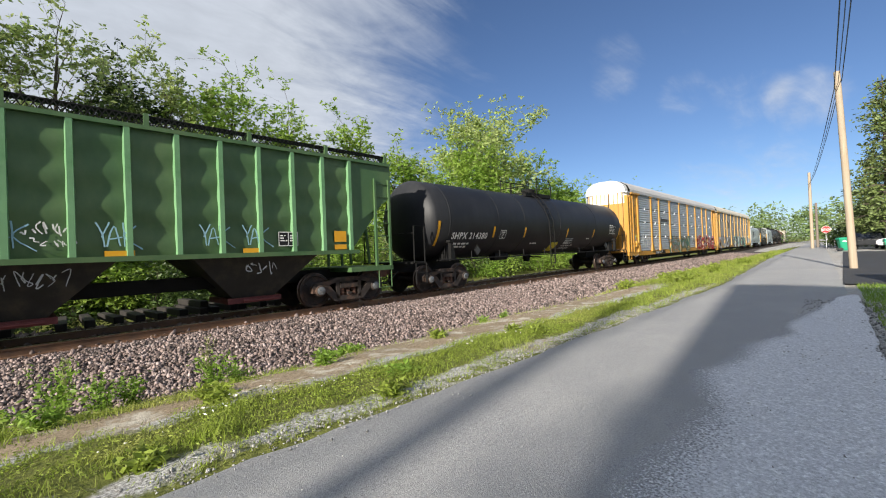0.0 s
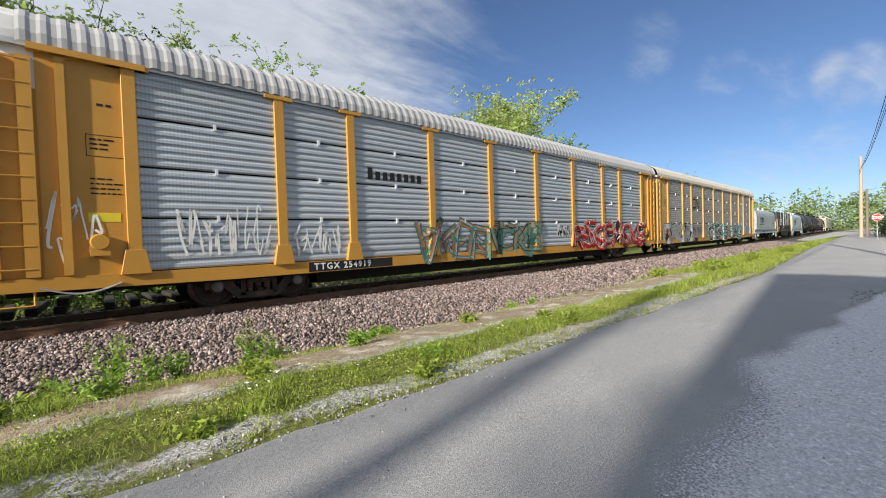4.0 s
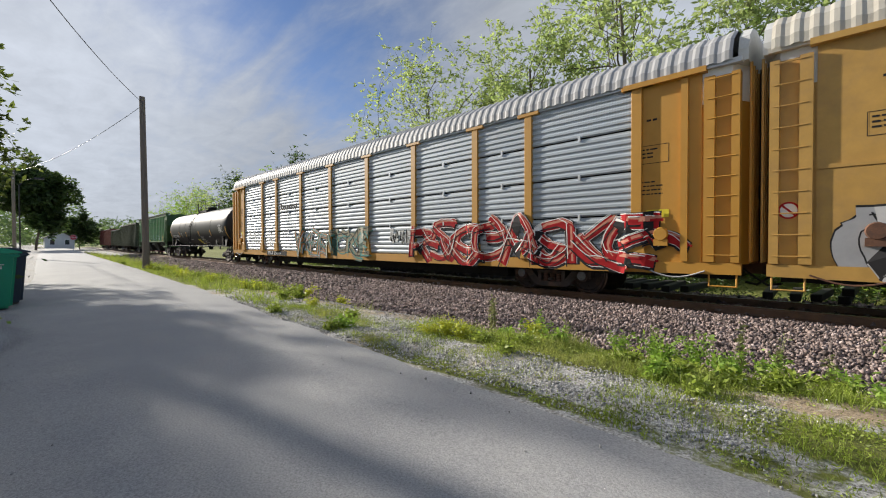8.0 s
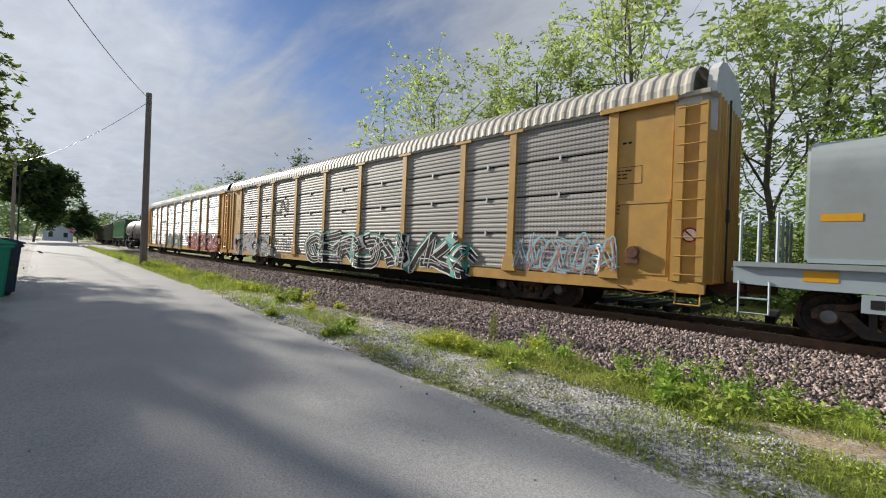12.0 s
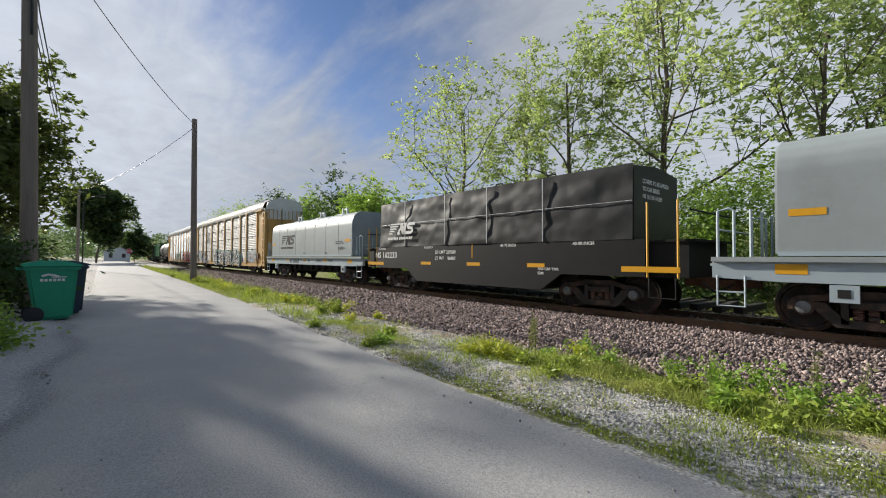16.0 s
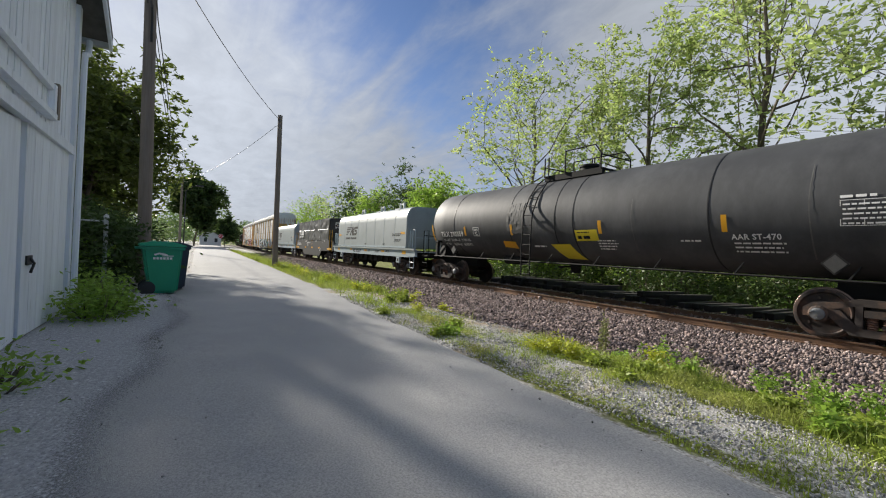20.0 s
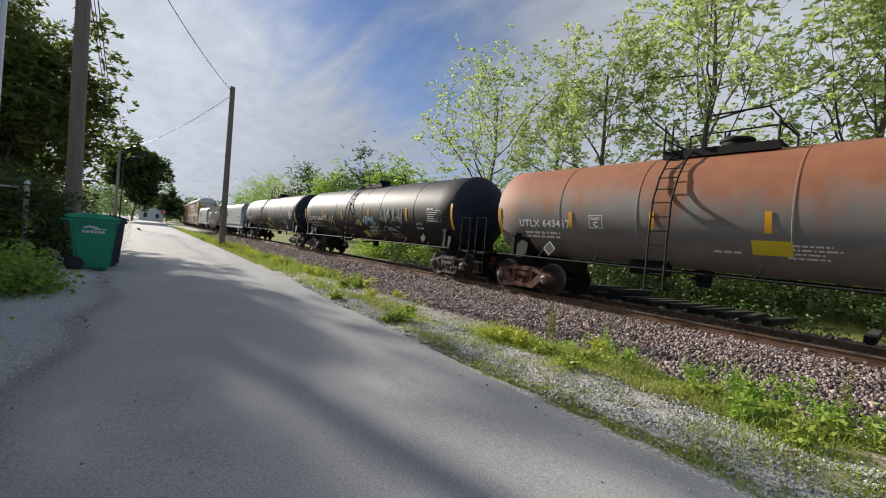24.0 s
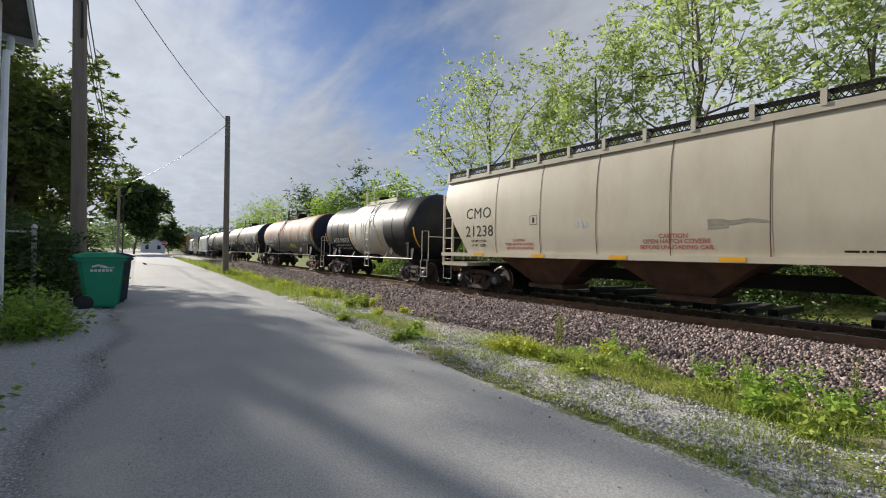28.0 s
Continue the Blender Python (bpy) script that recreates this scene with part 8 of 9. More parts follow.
# lower trees further down the line
for k, (x, y, h, w, lf) in enumerate(((-31.0, 19.5, 8.4, 3.2, LEAF_MID), (-36, 21, 8.2, 3.4, LEAF_MID), (-44, 23, 10.0, 3.6, LEAF_DARK), (-54, 23, 10.6, 4.0, LEAF_MID), (-66, 24, 11.5, 4.6, LEAF_DARK), (-80, 25, 11, 5, LEAF_SPRING), (-98, 27, 12, 6, LEAF_MID), (-125, 30, 13, 7, LEAF_MID),
                                    (52, 26, 9, 4.5, LEAF_MID), (64, 28, 9, 5, LEAF_MID), (80, 30, 10, 6, LEAF_MID), (100, 32, 10, 6, LEAF_MID))):
    tree("tree", "leafy green tree past the line", x, y, h, w, lf, 40 + k, 3400, 0.34, 1.35, first=0.15, limbs=7)
# undergrowth on the far bank
k = 0
rgx = random.Random(8)
x = -34.0
while x < 46:
    shrub("bank_shrub", "bright green tangle of shrubs on the far bank", x, rgx.uniform(17.6, 20.2) + bend(x), rgx.uniform(2.6, 4.2), 2.2, rgx.uniform(1.6, 3.9), LEAF_BANK if rgx.random() < 0.6 else LEAF_MID, 200 + k, 2600, 0.17, group="shrubs on the far bank")
    x += rgx.uniform(1.8, 2.8); k += 1
for x, y, h in ((-19.6, 19.8, 6.8), (-16.5, 20.0, 8.2), (-13.6, 20.3, 8.2), (-11.0, 20.6, 8.8), (-7.2, 21.4, 8.2), (-4.0, 21.0, 7.0), (-23.5, 19.4, 5.0), (0.5, 21.4, 7.2), (3.3, 20.6, 5.6), (2.2, 19.4, 3.4), (6.0, 21.4, 7.4), (10.5, 21.0, 6.6), (14.5, 20.4, 6.0), (23, 20.4, 6.2), (32, 19.8, 5.6), (37, 19.6, 5.4)):
    shrub("bank_shrub", "tall leafy bush on the far bank", x, y, 3.6, 2.6, h, LEAF_MID, 300 + int(x * 3 + 100), 6500, 0.2, group="shrubs on the far bank")


# low growth among the spare sleepers
for k in range(26):
    x = -27 + 1.65 * k + rgx.uniform(-0.4, 0.4)
    shrub("low_shrub", "low green weeds beside the spare sleepers", x, 16.55 + bend(x) + rgx.uniform(-0.2, 0.3), 1.9, 0.7, rgx.uniform(0.5, 1.0), LEAF_BANK, 900 + k, 420, 0.13, group="shrubs on the far bank")


# far woods: one mass of leaf clumps on the hills
def far_woods():
    rg = np.random.default_rng(77)
    quads = []
    for x0, x1, y0, y1, h0, h1, n, size in ((170, 320, -60, 75, 10, 15, 26000, 1.3), (-330, -150, -30, 70, 9, 13, 22000, 1.3), (-150, -60, 34, 60, 9, 12, 14000, 0.8), (60, 170, 36, 60, 8, 11, 12000, 0.8), (80, 200, -60, -14, 9, 14, 12000, 1.0), (-200, -75, -50, -12, 9, 13, 12000, 1.0), (-60, 60, 34, 50, 6, 9, 34000, 0.42)):
        m = max(60, n // 170)
        cx, cy, ch = rg.uniform(x0, x1, m), rg.uniform(y0, y1, m), rg.uniform(h0, h1, m)
        i = rg.integers(0, m, n)
        v = rg.normal(0, 1, (n, 3))
        up = rg.uniform(0.1, 1.0, n)
        g = np.array([ground_z(a, b) for a, b in zip(cx, cy)])
        wide = 2.6 * np.sqrt(np.maximum(0.08, 1 - (up - 0.35) ** 2 / 0.5))
        spots = np.stack([cx[i] + v[:, 0] * wide * 0.8, cy[i] + v[:, 1] * wide * 0.8, g[i] + up * ch[i] + v[:, 2] * 0.4], 1)
        quads.append(leaf_quads(spots, size, rg))
    me = quads_mesh("far_woods", np.concatenate(quads), 4, LEAF_FAR)
    tagged(new("far_woods", me), "distant wooded hillside in fresh green", "woods", kind="stuff")


far_woods()


# grass and weeds of the verge
GRASS = mat("grass_blade", (0.27, 0.345, 0.05), rough=0.6, vary=0.25, scale=1.2, island=0.45, second=(0.40, 0.385, 0.12), second_at=(0.5, 0.7), second_scale=0.8, sss=0.4)


def grass_share(x, u):
    n1 = noise.noise((x * 1.3, u * 1.9, 5.0)) + 0.7 * noise.noise((x * 3.7, u * 4.2, 9.0))
    return verge_mix(x, u)[0] * (1.1 + 1.0 * n1) - 0.12


def verge_grass():
    rg = np.random.default_rng(31)
    out = []
    for x0, x1, n, hs in ((-7, 9, 190000, 0.62), (-26, -7, 26000, 1.4), (9, 26, 34000, 1.3), (26, 60, 16000, 2.0), (-70, -26, 14000, 2.2)):
        xs, us = rg.uniform(x0, x1, n), rg.uniform(1.9, 6.4, n)
        keep = np.array([rg.uniform() < grass_share(a, b) for a, b in zip(xs, us)])
        xs, us = xs[keep], us[keep]
        keep = np.array([(b + bend(a)) > road_edge(a, 1) + 0.03 for a, b in zip(xs, us)])
        xs, us = xs[keep], us[keep]
        k = len(xs)
        ys = us + np.where(xs < 0, xs ** 2 / 4400, xs ** 2 / 8000)
        zs = np.array([ground_z(a, b) for a, b in zip(xs, ys)])
        h = rg.uniform(0.03, 0.14, k) * hs * np.where(xs > 0.8, 0.75, np.interp(us, [2, 2.4, 4.5, 5.5], [0.5, 0.7, 1.4, 1.7])) * np.array([max(0.35, 1 + 1.6 * noise.noise((a * 1.8, b * 1.8, 6.0))) for a, b in zip(xs, us)])
        a = rg.uniform(0, 6.28, k)
        w = rg.uniform(0.004, 0.0075, k) * hs
        side = np.stack([np.cos(a) * w, np.sin(a) * w, np.zeros(k)], 1)
        tip = np.stack([rg.normal(0, 0.4, k) * h, rg.normal(0, 0.4, k) * h, h], 1)
        p = np.stack([xs, ys, zs - 0.005], 1)
        out.append(np.stack([p - side, p + side, p + tip], 1).reshape(-1, 3))
    # low broad-leaved herbs between the blades, and white clover heads
    n = 170000
    xs, us = rg.uniform(-8, 10, n), rg.uniform(1.9, 5.8, n)
    keep = np.array([rg.uniform() < grass_share(a, b) - 0.15 for a, b in zip(xs, us)])
    xs, us = xs[keep], us[keep]
    ys = us + np.where(xs < 0, xs ** 2 / 4400, xs ** 2 / 8000)
    keep = np.array([b > road_edge(a, 1) + 0.05 for a, b in zip(xs, ys)])
    xs, us, ys = xs[keep], us[keep], ys[keep]
    lift = rg.uniform(0.005, 0.05, len(xs)) * np.array([max(0.3, 1.2 + 1.5 * noise.noise((a * 2.6, b * 2.6, 3.0))) for a, b in zip(xs, us)])
    spots = np.stack([xs, ys, np.array([ground_z(a, b) for a, b in zip(xs, ys)]) + lift], 1)
    herbs = quads_mesh("verge_herbs", leaf_quads(spots, 0.025, rg, 0.4), 4, GRASS)
    tagged(new("verge_herbs", herbs), "low clover and broad-leaved herbs in the verge", "grass", kind="stuff")
    pick = rg.choice(len(spots), 380)
    pick = pick[(us[pick] > 2.9) & (us[pick] < 4.3) & (xs[pick] > 0)]
    heads = quads_mesh("clover_heads", leaf_quads(spots[pick] + np.array([0, 0, 0.035]), 0.03, rg, 0.4), 4, WHITE)
    tagged(new("clover_heads", heads), "small white clover flower heads", "flowers", kind="stuff")
    me = quads_mesh("verge_grass", np.concatenate(out), 3, GRASS, corners=3)
    tagged(new("verge_grass", me), "patchy yellow-green grass along the lane", "grass", kind="stuff")


verge_grass()


def lawn_grass():
    rg = np.random.default_rng(32)
    out = []
    for x0, x1, y0, y1, n in ((4.6, 14.6, -5.5, -0.6, 30000), (-16, -8.3, -5, -1.6, 9000)):
        xs, ys = rg.uniform(x0, x1, n), rg.uniform(y0, y1, n)
        keep = np.array([b < road_edge(a, -1) - 0.15 for a, b in zip(xs, ys)])
        xs, ys = xs[keep], ys[keep]
        k = len(xs)
        zs = np.array([ground_z(a, b) for a, b in zip(xs, ys)])
        h, a, w = rg.uniform(0.04, 0.11, k), rg.uniform(0, 6.28, k), rg.uniform(0.005, 0.01, k)
        side = np.stack([np.cos(a) * w, np.sin(a) * w, np.zeros(k)], 1)
        tip = np.stack([rg.normal(0, 0.35, k) * h, rg.normal(0, 0.35, k) * h, h], 1)
        p = np.stack([xs, ys, zs - 0.005], 1)
        out.append(np.stack([p - side, p + side, p + tip], 1).reshape(-1, 3))
    me = quads_mesh("lawn_grass", np.concatenate(out), 3, LEAF_MID, corners=3)
    tagged(new("lawn_grass", me), "short mown grass beside the drive", "grass", kind="stuff")


lawn_grass()


def weed(x, y, h, w, seed, leaf, label="leafy green weed on the ditch edge", tall=False, size=0.07, name="weed"):
    rg = np.random.default_rng(seed)
    t = thing(name, label, "weed", group="weeds of the verge", at=pose(x, y, ground_z(x, y) - 0.02, 0, 0, rg.uniform(0, 360)))
    bm = B(); pos = []
    n = 9 if not tall else 7
    for k in range(n):
        a, lean = rg.uniform(0, 6.28), rg.uniform(0.1, 0.8) if not tall else rg.uniform(0.02, 0.25)
        hh = h * rg.uniform(0.55, 1.0)
        end = np.array([math.cos(a) * lean * w, math.sin(a) * lean * w, hh])
        p = [np.zeros(3), end * np.array([0.35, 0.35, 0.55]), end]
        tube(bm, p, 0.006, 3, 0.002, caps=False)
        m = 40 if not tall else 30
        tt = rg.uniform(0.1, 1.0, m)
        base = np.where(tt[:, None] < 0.5, p[1] * tt[:, None] * 2, p[1] + (p[2] - p[1]) * (tt[:, None] - 0.5) * 2)
        pos.append(base + rg.normal(0, 0.035 if not tall else 0.02, (m, 3)))
    part("stem_tangle", bm, leaf, t)
    c = new("leaves", quads_mesh("leaves", leaf_quads(np.concatenate(pos), size, rg, 0.6), 4, leaf)); c.parent = t
    return t


YELLOWISH = mat("leaf_yellow_green", (0.44, 0.47, 0.045), rough=0.6, vary=0.2, scale=2, island=0.3, sss=0.4)
SEDGE = mat("leaf_dry_stalk", (0.25, 0.27, 0.10), rough=0.7, vary=0.2, scale=2, island=0.3, sss=0.3)
for k, (x, y, h, w) in enumerate(((-1.0, 5.25, 0.5, 0.42), (-0.55, 5.1, 0.55, 0.35), (-0.2, 5.0, 0.35, 0.3), (0.1, 5.45, 0.42, 0.3), (1.1, 4.9, 0.62, 0.34), (1.45, 5.2, 0.40, 0.4), (1.75, 5.3, 0.34, 0.3), (2.5, 5.0, 0.5, 0.34), (2.8, 5.2, 0.3, 0.4), (-1.5, 5.3, 0.36, 0.3), (-2.5, 4.9, 0.42, 0.3),
                                  (0.7, 5.3, 0.3, 0.3), (-0.75, 4.7, 0.3, 0.3), (4.6, 5.6, 0.22, 0.2), (9.6, 5.9, 0.3, 0.25), (8.2, 5.5, 0.2, 0.2), (-1.9, 4.4, 0.25, 0.25), (1.0, 4.3, 0.25, 0.4))):
    weed(x, y, h, w, 500 + k, LEAF_MID, size=0.058)
for k, (x, y, h) in enumerate(((-3.2, 3.75, 0.26), (-3.35, 3.6, 0.2), (-2.9, 3.7, 0.2), (-2.3, 4.5, 0.3), (-6.5, 3.5, 0.2))):
    weed(x, y, h, 0.24, 540 + k, YELLOWISH, "yellow-green flowering weed on the verge", size=0.05)
for k, (x, y, h) in enumerate(((-4.1, 5.9, 0.95), (-3.9, 5.75, 0.75), (-2.4, 5.6, 0.55), (0.15, 5.7, 0.7), (1.2, 5.5, 0.8), (2.55, 5.4, 0.75), (-1.2, 5.8, 0.7), (0.6, 5.8, 0.6), (-0.2, 5.7, 0.8))):
    weed(x, y, h, 0.35, 560 + k, SEDGE, "thin dry grass stalks at the ballast's foot", tall=True, size=0.05)
for k in range(34):
    x = rgx.uniform(-32, -8)
    weed(x, rgx.uniform(3.6, 5.2) + bend(x), rgx.uniform(0.14, 0.34), 0.4, 600 + k, YELLOWISH if rgx.random() < 0.35 else GRASS, "tuft of grass and weeds along the verge", size=0.08)
for k in range(26):
    x = rgx.uniform(12, 34)
    weed(x, rgx.uniform(2.6, 6.0) + bend(x), rgx.uniform(0.15, 0.35), 0.5, 640 + k, GRASS, "tuft of grass along the verge", size=0.1)
for k in range(30):
    x = rgx.uniform(-6.5, 6)
    weed(x, rgx.uniform(2.3, 5.2), rgx.uniform(0.08, 0.2), 0.22, 680 + k, GRASS if rgx.random() < 0.7 else LEAF_MID, "small tuft of grass in the gravel", size=0.06)


# ---- garage at the lane's edge ----
PAINT = mat("old_white_boards", (0.80, 0.84, 0.89), rough=0.75, vary=0.10, scale=3, stretch=(4, 4, 0.4), second=(0.50, 0.51, 0.51), second_at=(0.6, 0.75), second_scale=2.2, random_ob=0.06, bump=0.25, fine=30)
ROOFING = mat("roof_shingle_grey", (0.10, 0.095, 0.09), rough=0.9, vary=0.3, scale=6)
IRON = mat("black_iron", (0.03, 0.03, 0.03), rough=0.6, metal=0.3)
BAREWOOD = mat("bare_grey_wood", (0.20, 0.17, 0.14), rough=0.9, vary=0.3, scale=6, stretch=(6, 6, 0.5))


def garage():
    g = thing("garage", "old white-boarded garage with peeling paint beside the lane", "garage")
    yw, x0, x1, zb, eave, ridge = -1.75, -7.5, 1.8, 0.3, 4.75, 7.1
    xm = (x0 + x1) / 2
    bm = B()
    prism(bm, [(x0 + 0.05, zb), (x1 - 0.05, zb), (x1 - 0.05, eave), (xm, ridge - 0.1), (x0 + 0.05, eave)], yw - 0.06, yw - 7.5, "y")
    part("wall", bm, PAINT, g)
    # upright boards on the lane side
    w = 0.155
    n = int((x1 - x0) / w)
    for k in range(n):
        x = x0 + k * w
        top = eave + (ridge - eave) * (1 - abs((x + w / 2) - xm) / ((x1 - x0) / 2)) - 0.06
        lo = zb + 0.02
        if -7.12 < x + w / 2 < -4.6:
            lo = 2.62
        bm = B()
        box(bm, x + 0.004, x + w - 0.004, yw - 0.06, yw - 0.03 + 0.006 * math.sin(k * 7.3), lo, top)
        part("board", bm, PAINT, g)
    # sagging door leaf, made of wide boards
    d = B()
    box(d, -7.05, -5.32, yw - 0.045, yw - 0.005, 0.36, 2.56)
    door = part("door", d, PAINT, g, "sagging white boarded door")
    for k in range(6):
        bm = B()
        x = -7.05 + k * 0.29
        box(bm, x + 0.004, x + 0.282, yw - 0.004, yw + 0.012, 0.36, 2.56)
        part("door_board", bm, PAINT, door)
    bm = B()
    tube(bm, [(-5.55, yw + 0.02, 1.18), (-5.5, yw + 0.07, 1.12), (-5.52, yw + 0.04, 1.02)], 0.014, 6)
    box(bm, -5.62, -5.44, yw + 0.012, yw + 0.03, 1.1, 1.2)
    part("hasp", bm, IRON, door)
    bm = B()
    prism(bm, [(-5.28, 0.36), (-4.6, 0.30), (-4.62, 2.5), (-5.2, 2.56)], yw - 0.05, yw - 0.01, "y")
    part("door_leaf", bm, PAINT, g, "second door leaf hanging askew")
    bm = B()
    box(bm, -7.2, -4.2, yw - 0.03, yw + 0.05, 2.56, 2.68)
    part("lintel", bm, PAINT, g)
    bm = B()
    box(bm, -6.2, -2.0, yw - 0.03, yw + 0.03, 3.15, 3.22)
    box(bm, -6.2, -2.0, yw - 0.03, yw + 0.06, 2.80, 2.87)
    box(bm, -6.25, -6.15, yw - 0.03, yw + 0.04, 2.80, 3.22)
    part("hayloft_trim", bm, PAINT, g)
    bm = B()
    box(bm, -6.36, -6.26, yw - 0.02, yw + 0.05, 2.84, 3.26)
    part("bracket", bm, BAREWOOD, g)
    bm = B()
    box(bm, x0 - 0.02, x0 + 0.12, yw - 0.03, yw + 0.02, zb, eave)
    part("corner_board", bm, PAINT, g)
    for s, xe in ((-1, x0 - 0.5), (1, x1 + 0.5)):
        bm = B()
        prism(bm, [(xe, eave - 0.22), (xm, ridge), (xm, ridge + 0.1), (xe, eave - 0.1)], yw + 0.32, yw - 7.8, "y")
        part("roof", bm, ROOFING, g)
        bm = B()
        prism(bm, [(xe, eave - 0.34), (xm, ridge - 0.12), (xm, ridge), (xe, eave - 0.22)], yw + 0.28, yw + 0.32, "y")
        part("bargeboard", bm, PAINT, g)
        bm = B()
        box(bm, *sorted((xe, xe + s * 0.1)), yw + 0.3, yw - 7.8, eave - 0.3, eave - 0.18)
        part("gutter", bm, GALV, g)
    bm = B()
    tube(bm, [(x0 - 0.42, yw + 0.05, eave - 0.3), (x0 - 0.3, yw + 0.06, eave - 0.55), (x0 - 0.08, yw + 0.06, eave - 0.62), (x0 - 0.05, yw + 0.06, eave - 0.9), (x0 - 0.05, yw + 0.06, 0.45)], 0.04, 8)
    part("downpipe", bm, PAINT, g, smooth=True)


garage()
for k, (x, y, w, d, h, n, lf) in enumerate(((-6.3, -1.3, 1.7, 0.5, 0.5, 2600, LEAF_MID), (-7.3, -1.3, 0.9, 0.4, 0.75, 700, LEAF_MID), (-2.6, -1.6, 0.9, 0.2, 0.3, 700, LEAF_MID), (-3.6, -1.5, 0.8, 0.3, 0.3, 400, LEAF_MID))):
    shrub("wall_weeds", "leafy weeds at the foot of the garage wall", x, y, w, d, h, lf, 720 + k, n, 0.075, category="weed", group="weeds by the garage", z=0.31)

# ---- bins ----
BIN_GREEN = mat("bin_green_plastic", (0.014, 0.29, 0.155), rough=0.42, vary=0.08, scale=3)
BIN_LID = mat("bin_lid_plastic", (0.02, 0.36, 0.20), rough=0.4, vary=0.06, scale=3)
BIN_BLUE = mat("bin_slate_plastic", (0.035, 0.05, 0.075), rough=0.45, vary=0.1, scale=3)


def wheelie_bin(body_m, lid_m, at, label, logo=True):
    b = thing("wheelie_bin", label, "bin", group="bins beside the lane", at=at)
    W, D, Hh = 0.59, 0.68, 0.95
    bm = B()
    lo = [(-W * 0.40, -D * 0.40), (W * 0.40, -D * 0.40), (W * 0.40, D * 0.30), (-W * 0.40, D * 0.30)]
    hi = [(-W / 2, -D / 2), (W / 2, -D / 2), (W / 2, D / 2), (-W / 2, D / 2)]
    v0 = [bm.verts.new((x, y, 0.03)) for x, y in lo]; v1 = [bm.verts.new((x, y, Hh)) for x, y in hi]
    bm.faces.new(v0[::-1]); bm.faces.new(v1)
    for k in range(4):
        bm.faces.new((v0[k], v0[(k + 1) % 4], v1[(k + 1) % 4], v1[k]))
    bmesh.ops.bevel(bm, geom=bm.edges[:], offset=0.045, segments=3, affect="EDGES")
    part("body", bm, body_m, b, smooth=True)
    bm = B()
    box(bm, -W / 2 - 0.03, W / 2 + 0.03, -D / 2 - 0.03, D / 2 + 0.03, Hh - 0.06, Hh)
    bmesh.ops.bevel(bm, geom=bm.edges[:], offset=0.015, segments=2, affect="EDGES")
    part("rim", bm, body_m, b, smooth=True)
    bm = B()
    prism(bm, [(-D / 2 - 0.06, Hh + 0.005), (D / 2 + 0.05, Hh + 0.005), (D / 2 + 0.05, Hh + 0.05), (D / 4, Hh + 0.10), (-D / 4, Hh + 0.10), (-D / 2 - 0.06, Hh + 0.03)], -W / 2 - 0.04, W / 2 + 0.04, "x")
    bmesh.ops.bevel(bm, geom=bm.edges[:], offset=0.012, segments=2, affect="EDGES")
    part("lid", bm, lid_m, b, smooth=True)
    bm = B()
    tube(bm, [(-W / 2 + 0.04, D / 2 + 0.09, Hh - 0.03), (W / 2 - 0.04, D / 2 + 0.09, Hh - 0.03)], 0.02, 8)
    for s in (-1, 1):
        box(bm, s * 0.2 - 0.03, s * 0.2 + 0.03, D / 2 - 0.02, D / 2 + 0.1, Hh - 0.05, Hh - 0.01)
    part("handle", bm, body_m, b, smooth=True)
    for s in (-1, 1):
        bm = B()
        lathe(bm, [(s * (W / 2 - 0.10), 0.13), (s * (W / 2 - 0.03), 0.135), (s * (W / 2 - 0.02), 0.06)], "x", centre=(0, D * 0.34, 0.135), sides=18)
        part("wheel", bm, HOSE, b, smooth=True)
    if logo:
        bm = B()
        f = lambda x, z: (-W / 2 + 0.062 * (Hh - z) - 0.006, x, z)
        sh = [rect(-0.16 + 0.055 * k, -0.12 + 0.055 * k, 0.70, 0.745) for k in range(6)] + [ribbon([(-0.14, 0.79), (-0.06, 0.82), (0.03, 0.80), (0.08, 0.775)], 0.035), rect(-0.02, 0.18, 0.765, 0.78)]
        flat_marks(bm, [([(-a, c) for a, c in v], fc) for v, fc in sh], f)
        part("printed_mark", bm, WHITE, b, "white printed mark drawn as bars")
    return b


bin_1 = wheelie_bin(BIN_GREEN, BIN_LID, pose(-9.6, -0.70, 0.33, 0, 0, 186), "green plastic wheelie bin with a closed lid")
wheelie_bin(BIN_BLUE, BIN_BLUE, pose(-10.45, -0.56, 0.33, 0, 0, 182), "dark slate wheelie bin beside a green one", False)
copy_thing(bin_1, pose(-14.6, -0.95, 0.33, 0, 0, 178))
copy_thing(bin_1, pose(46.3, -0.45, 0.36, 0, 0, 20))
copy_thing(bin_1, pose(15.3, -1.45, 0.34, 0, 0, 90))

# ---- utility poles and wires ----
POLE_DARK = mat("pole_weathered", (0.21, 0.175, 0.145), rough=0.9, vary=0.25, scale=4, stretch=(5, 5, 0.3), bump=0.4, fine=30)
POLE_PALE = mat("pole_bleached", (0.42, 0.34, 0.25), rough=0.85, vary=0.18, scale=4, stretch=(5, 5, 0.3), second=(0.30, 0.17, 0.07), second_at=(0.55, 0.7), second_scale=1.0)
WIRE = mat("wire_black", (0.015, 0.015, 0.016), rough=0.5)


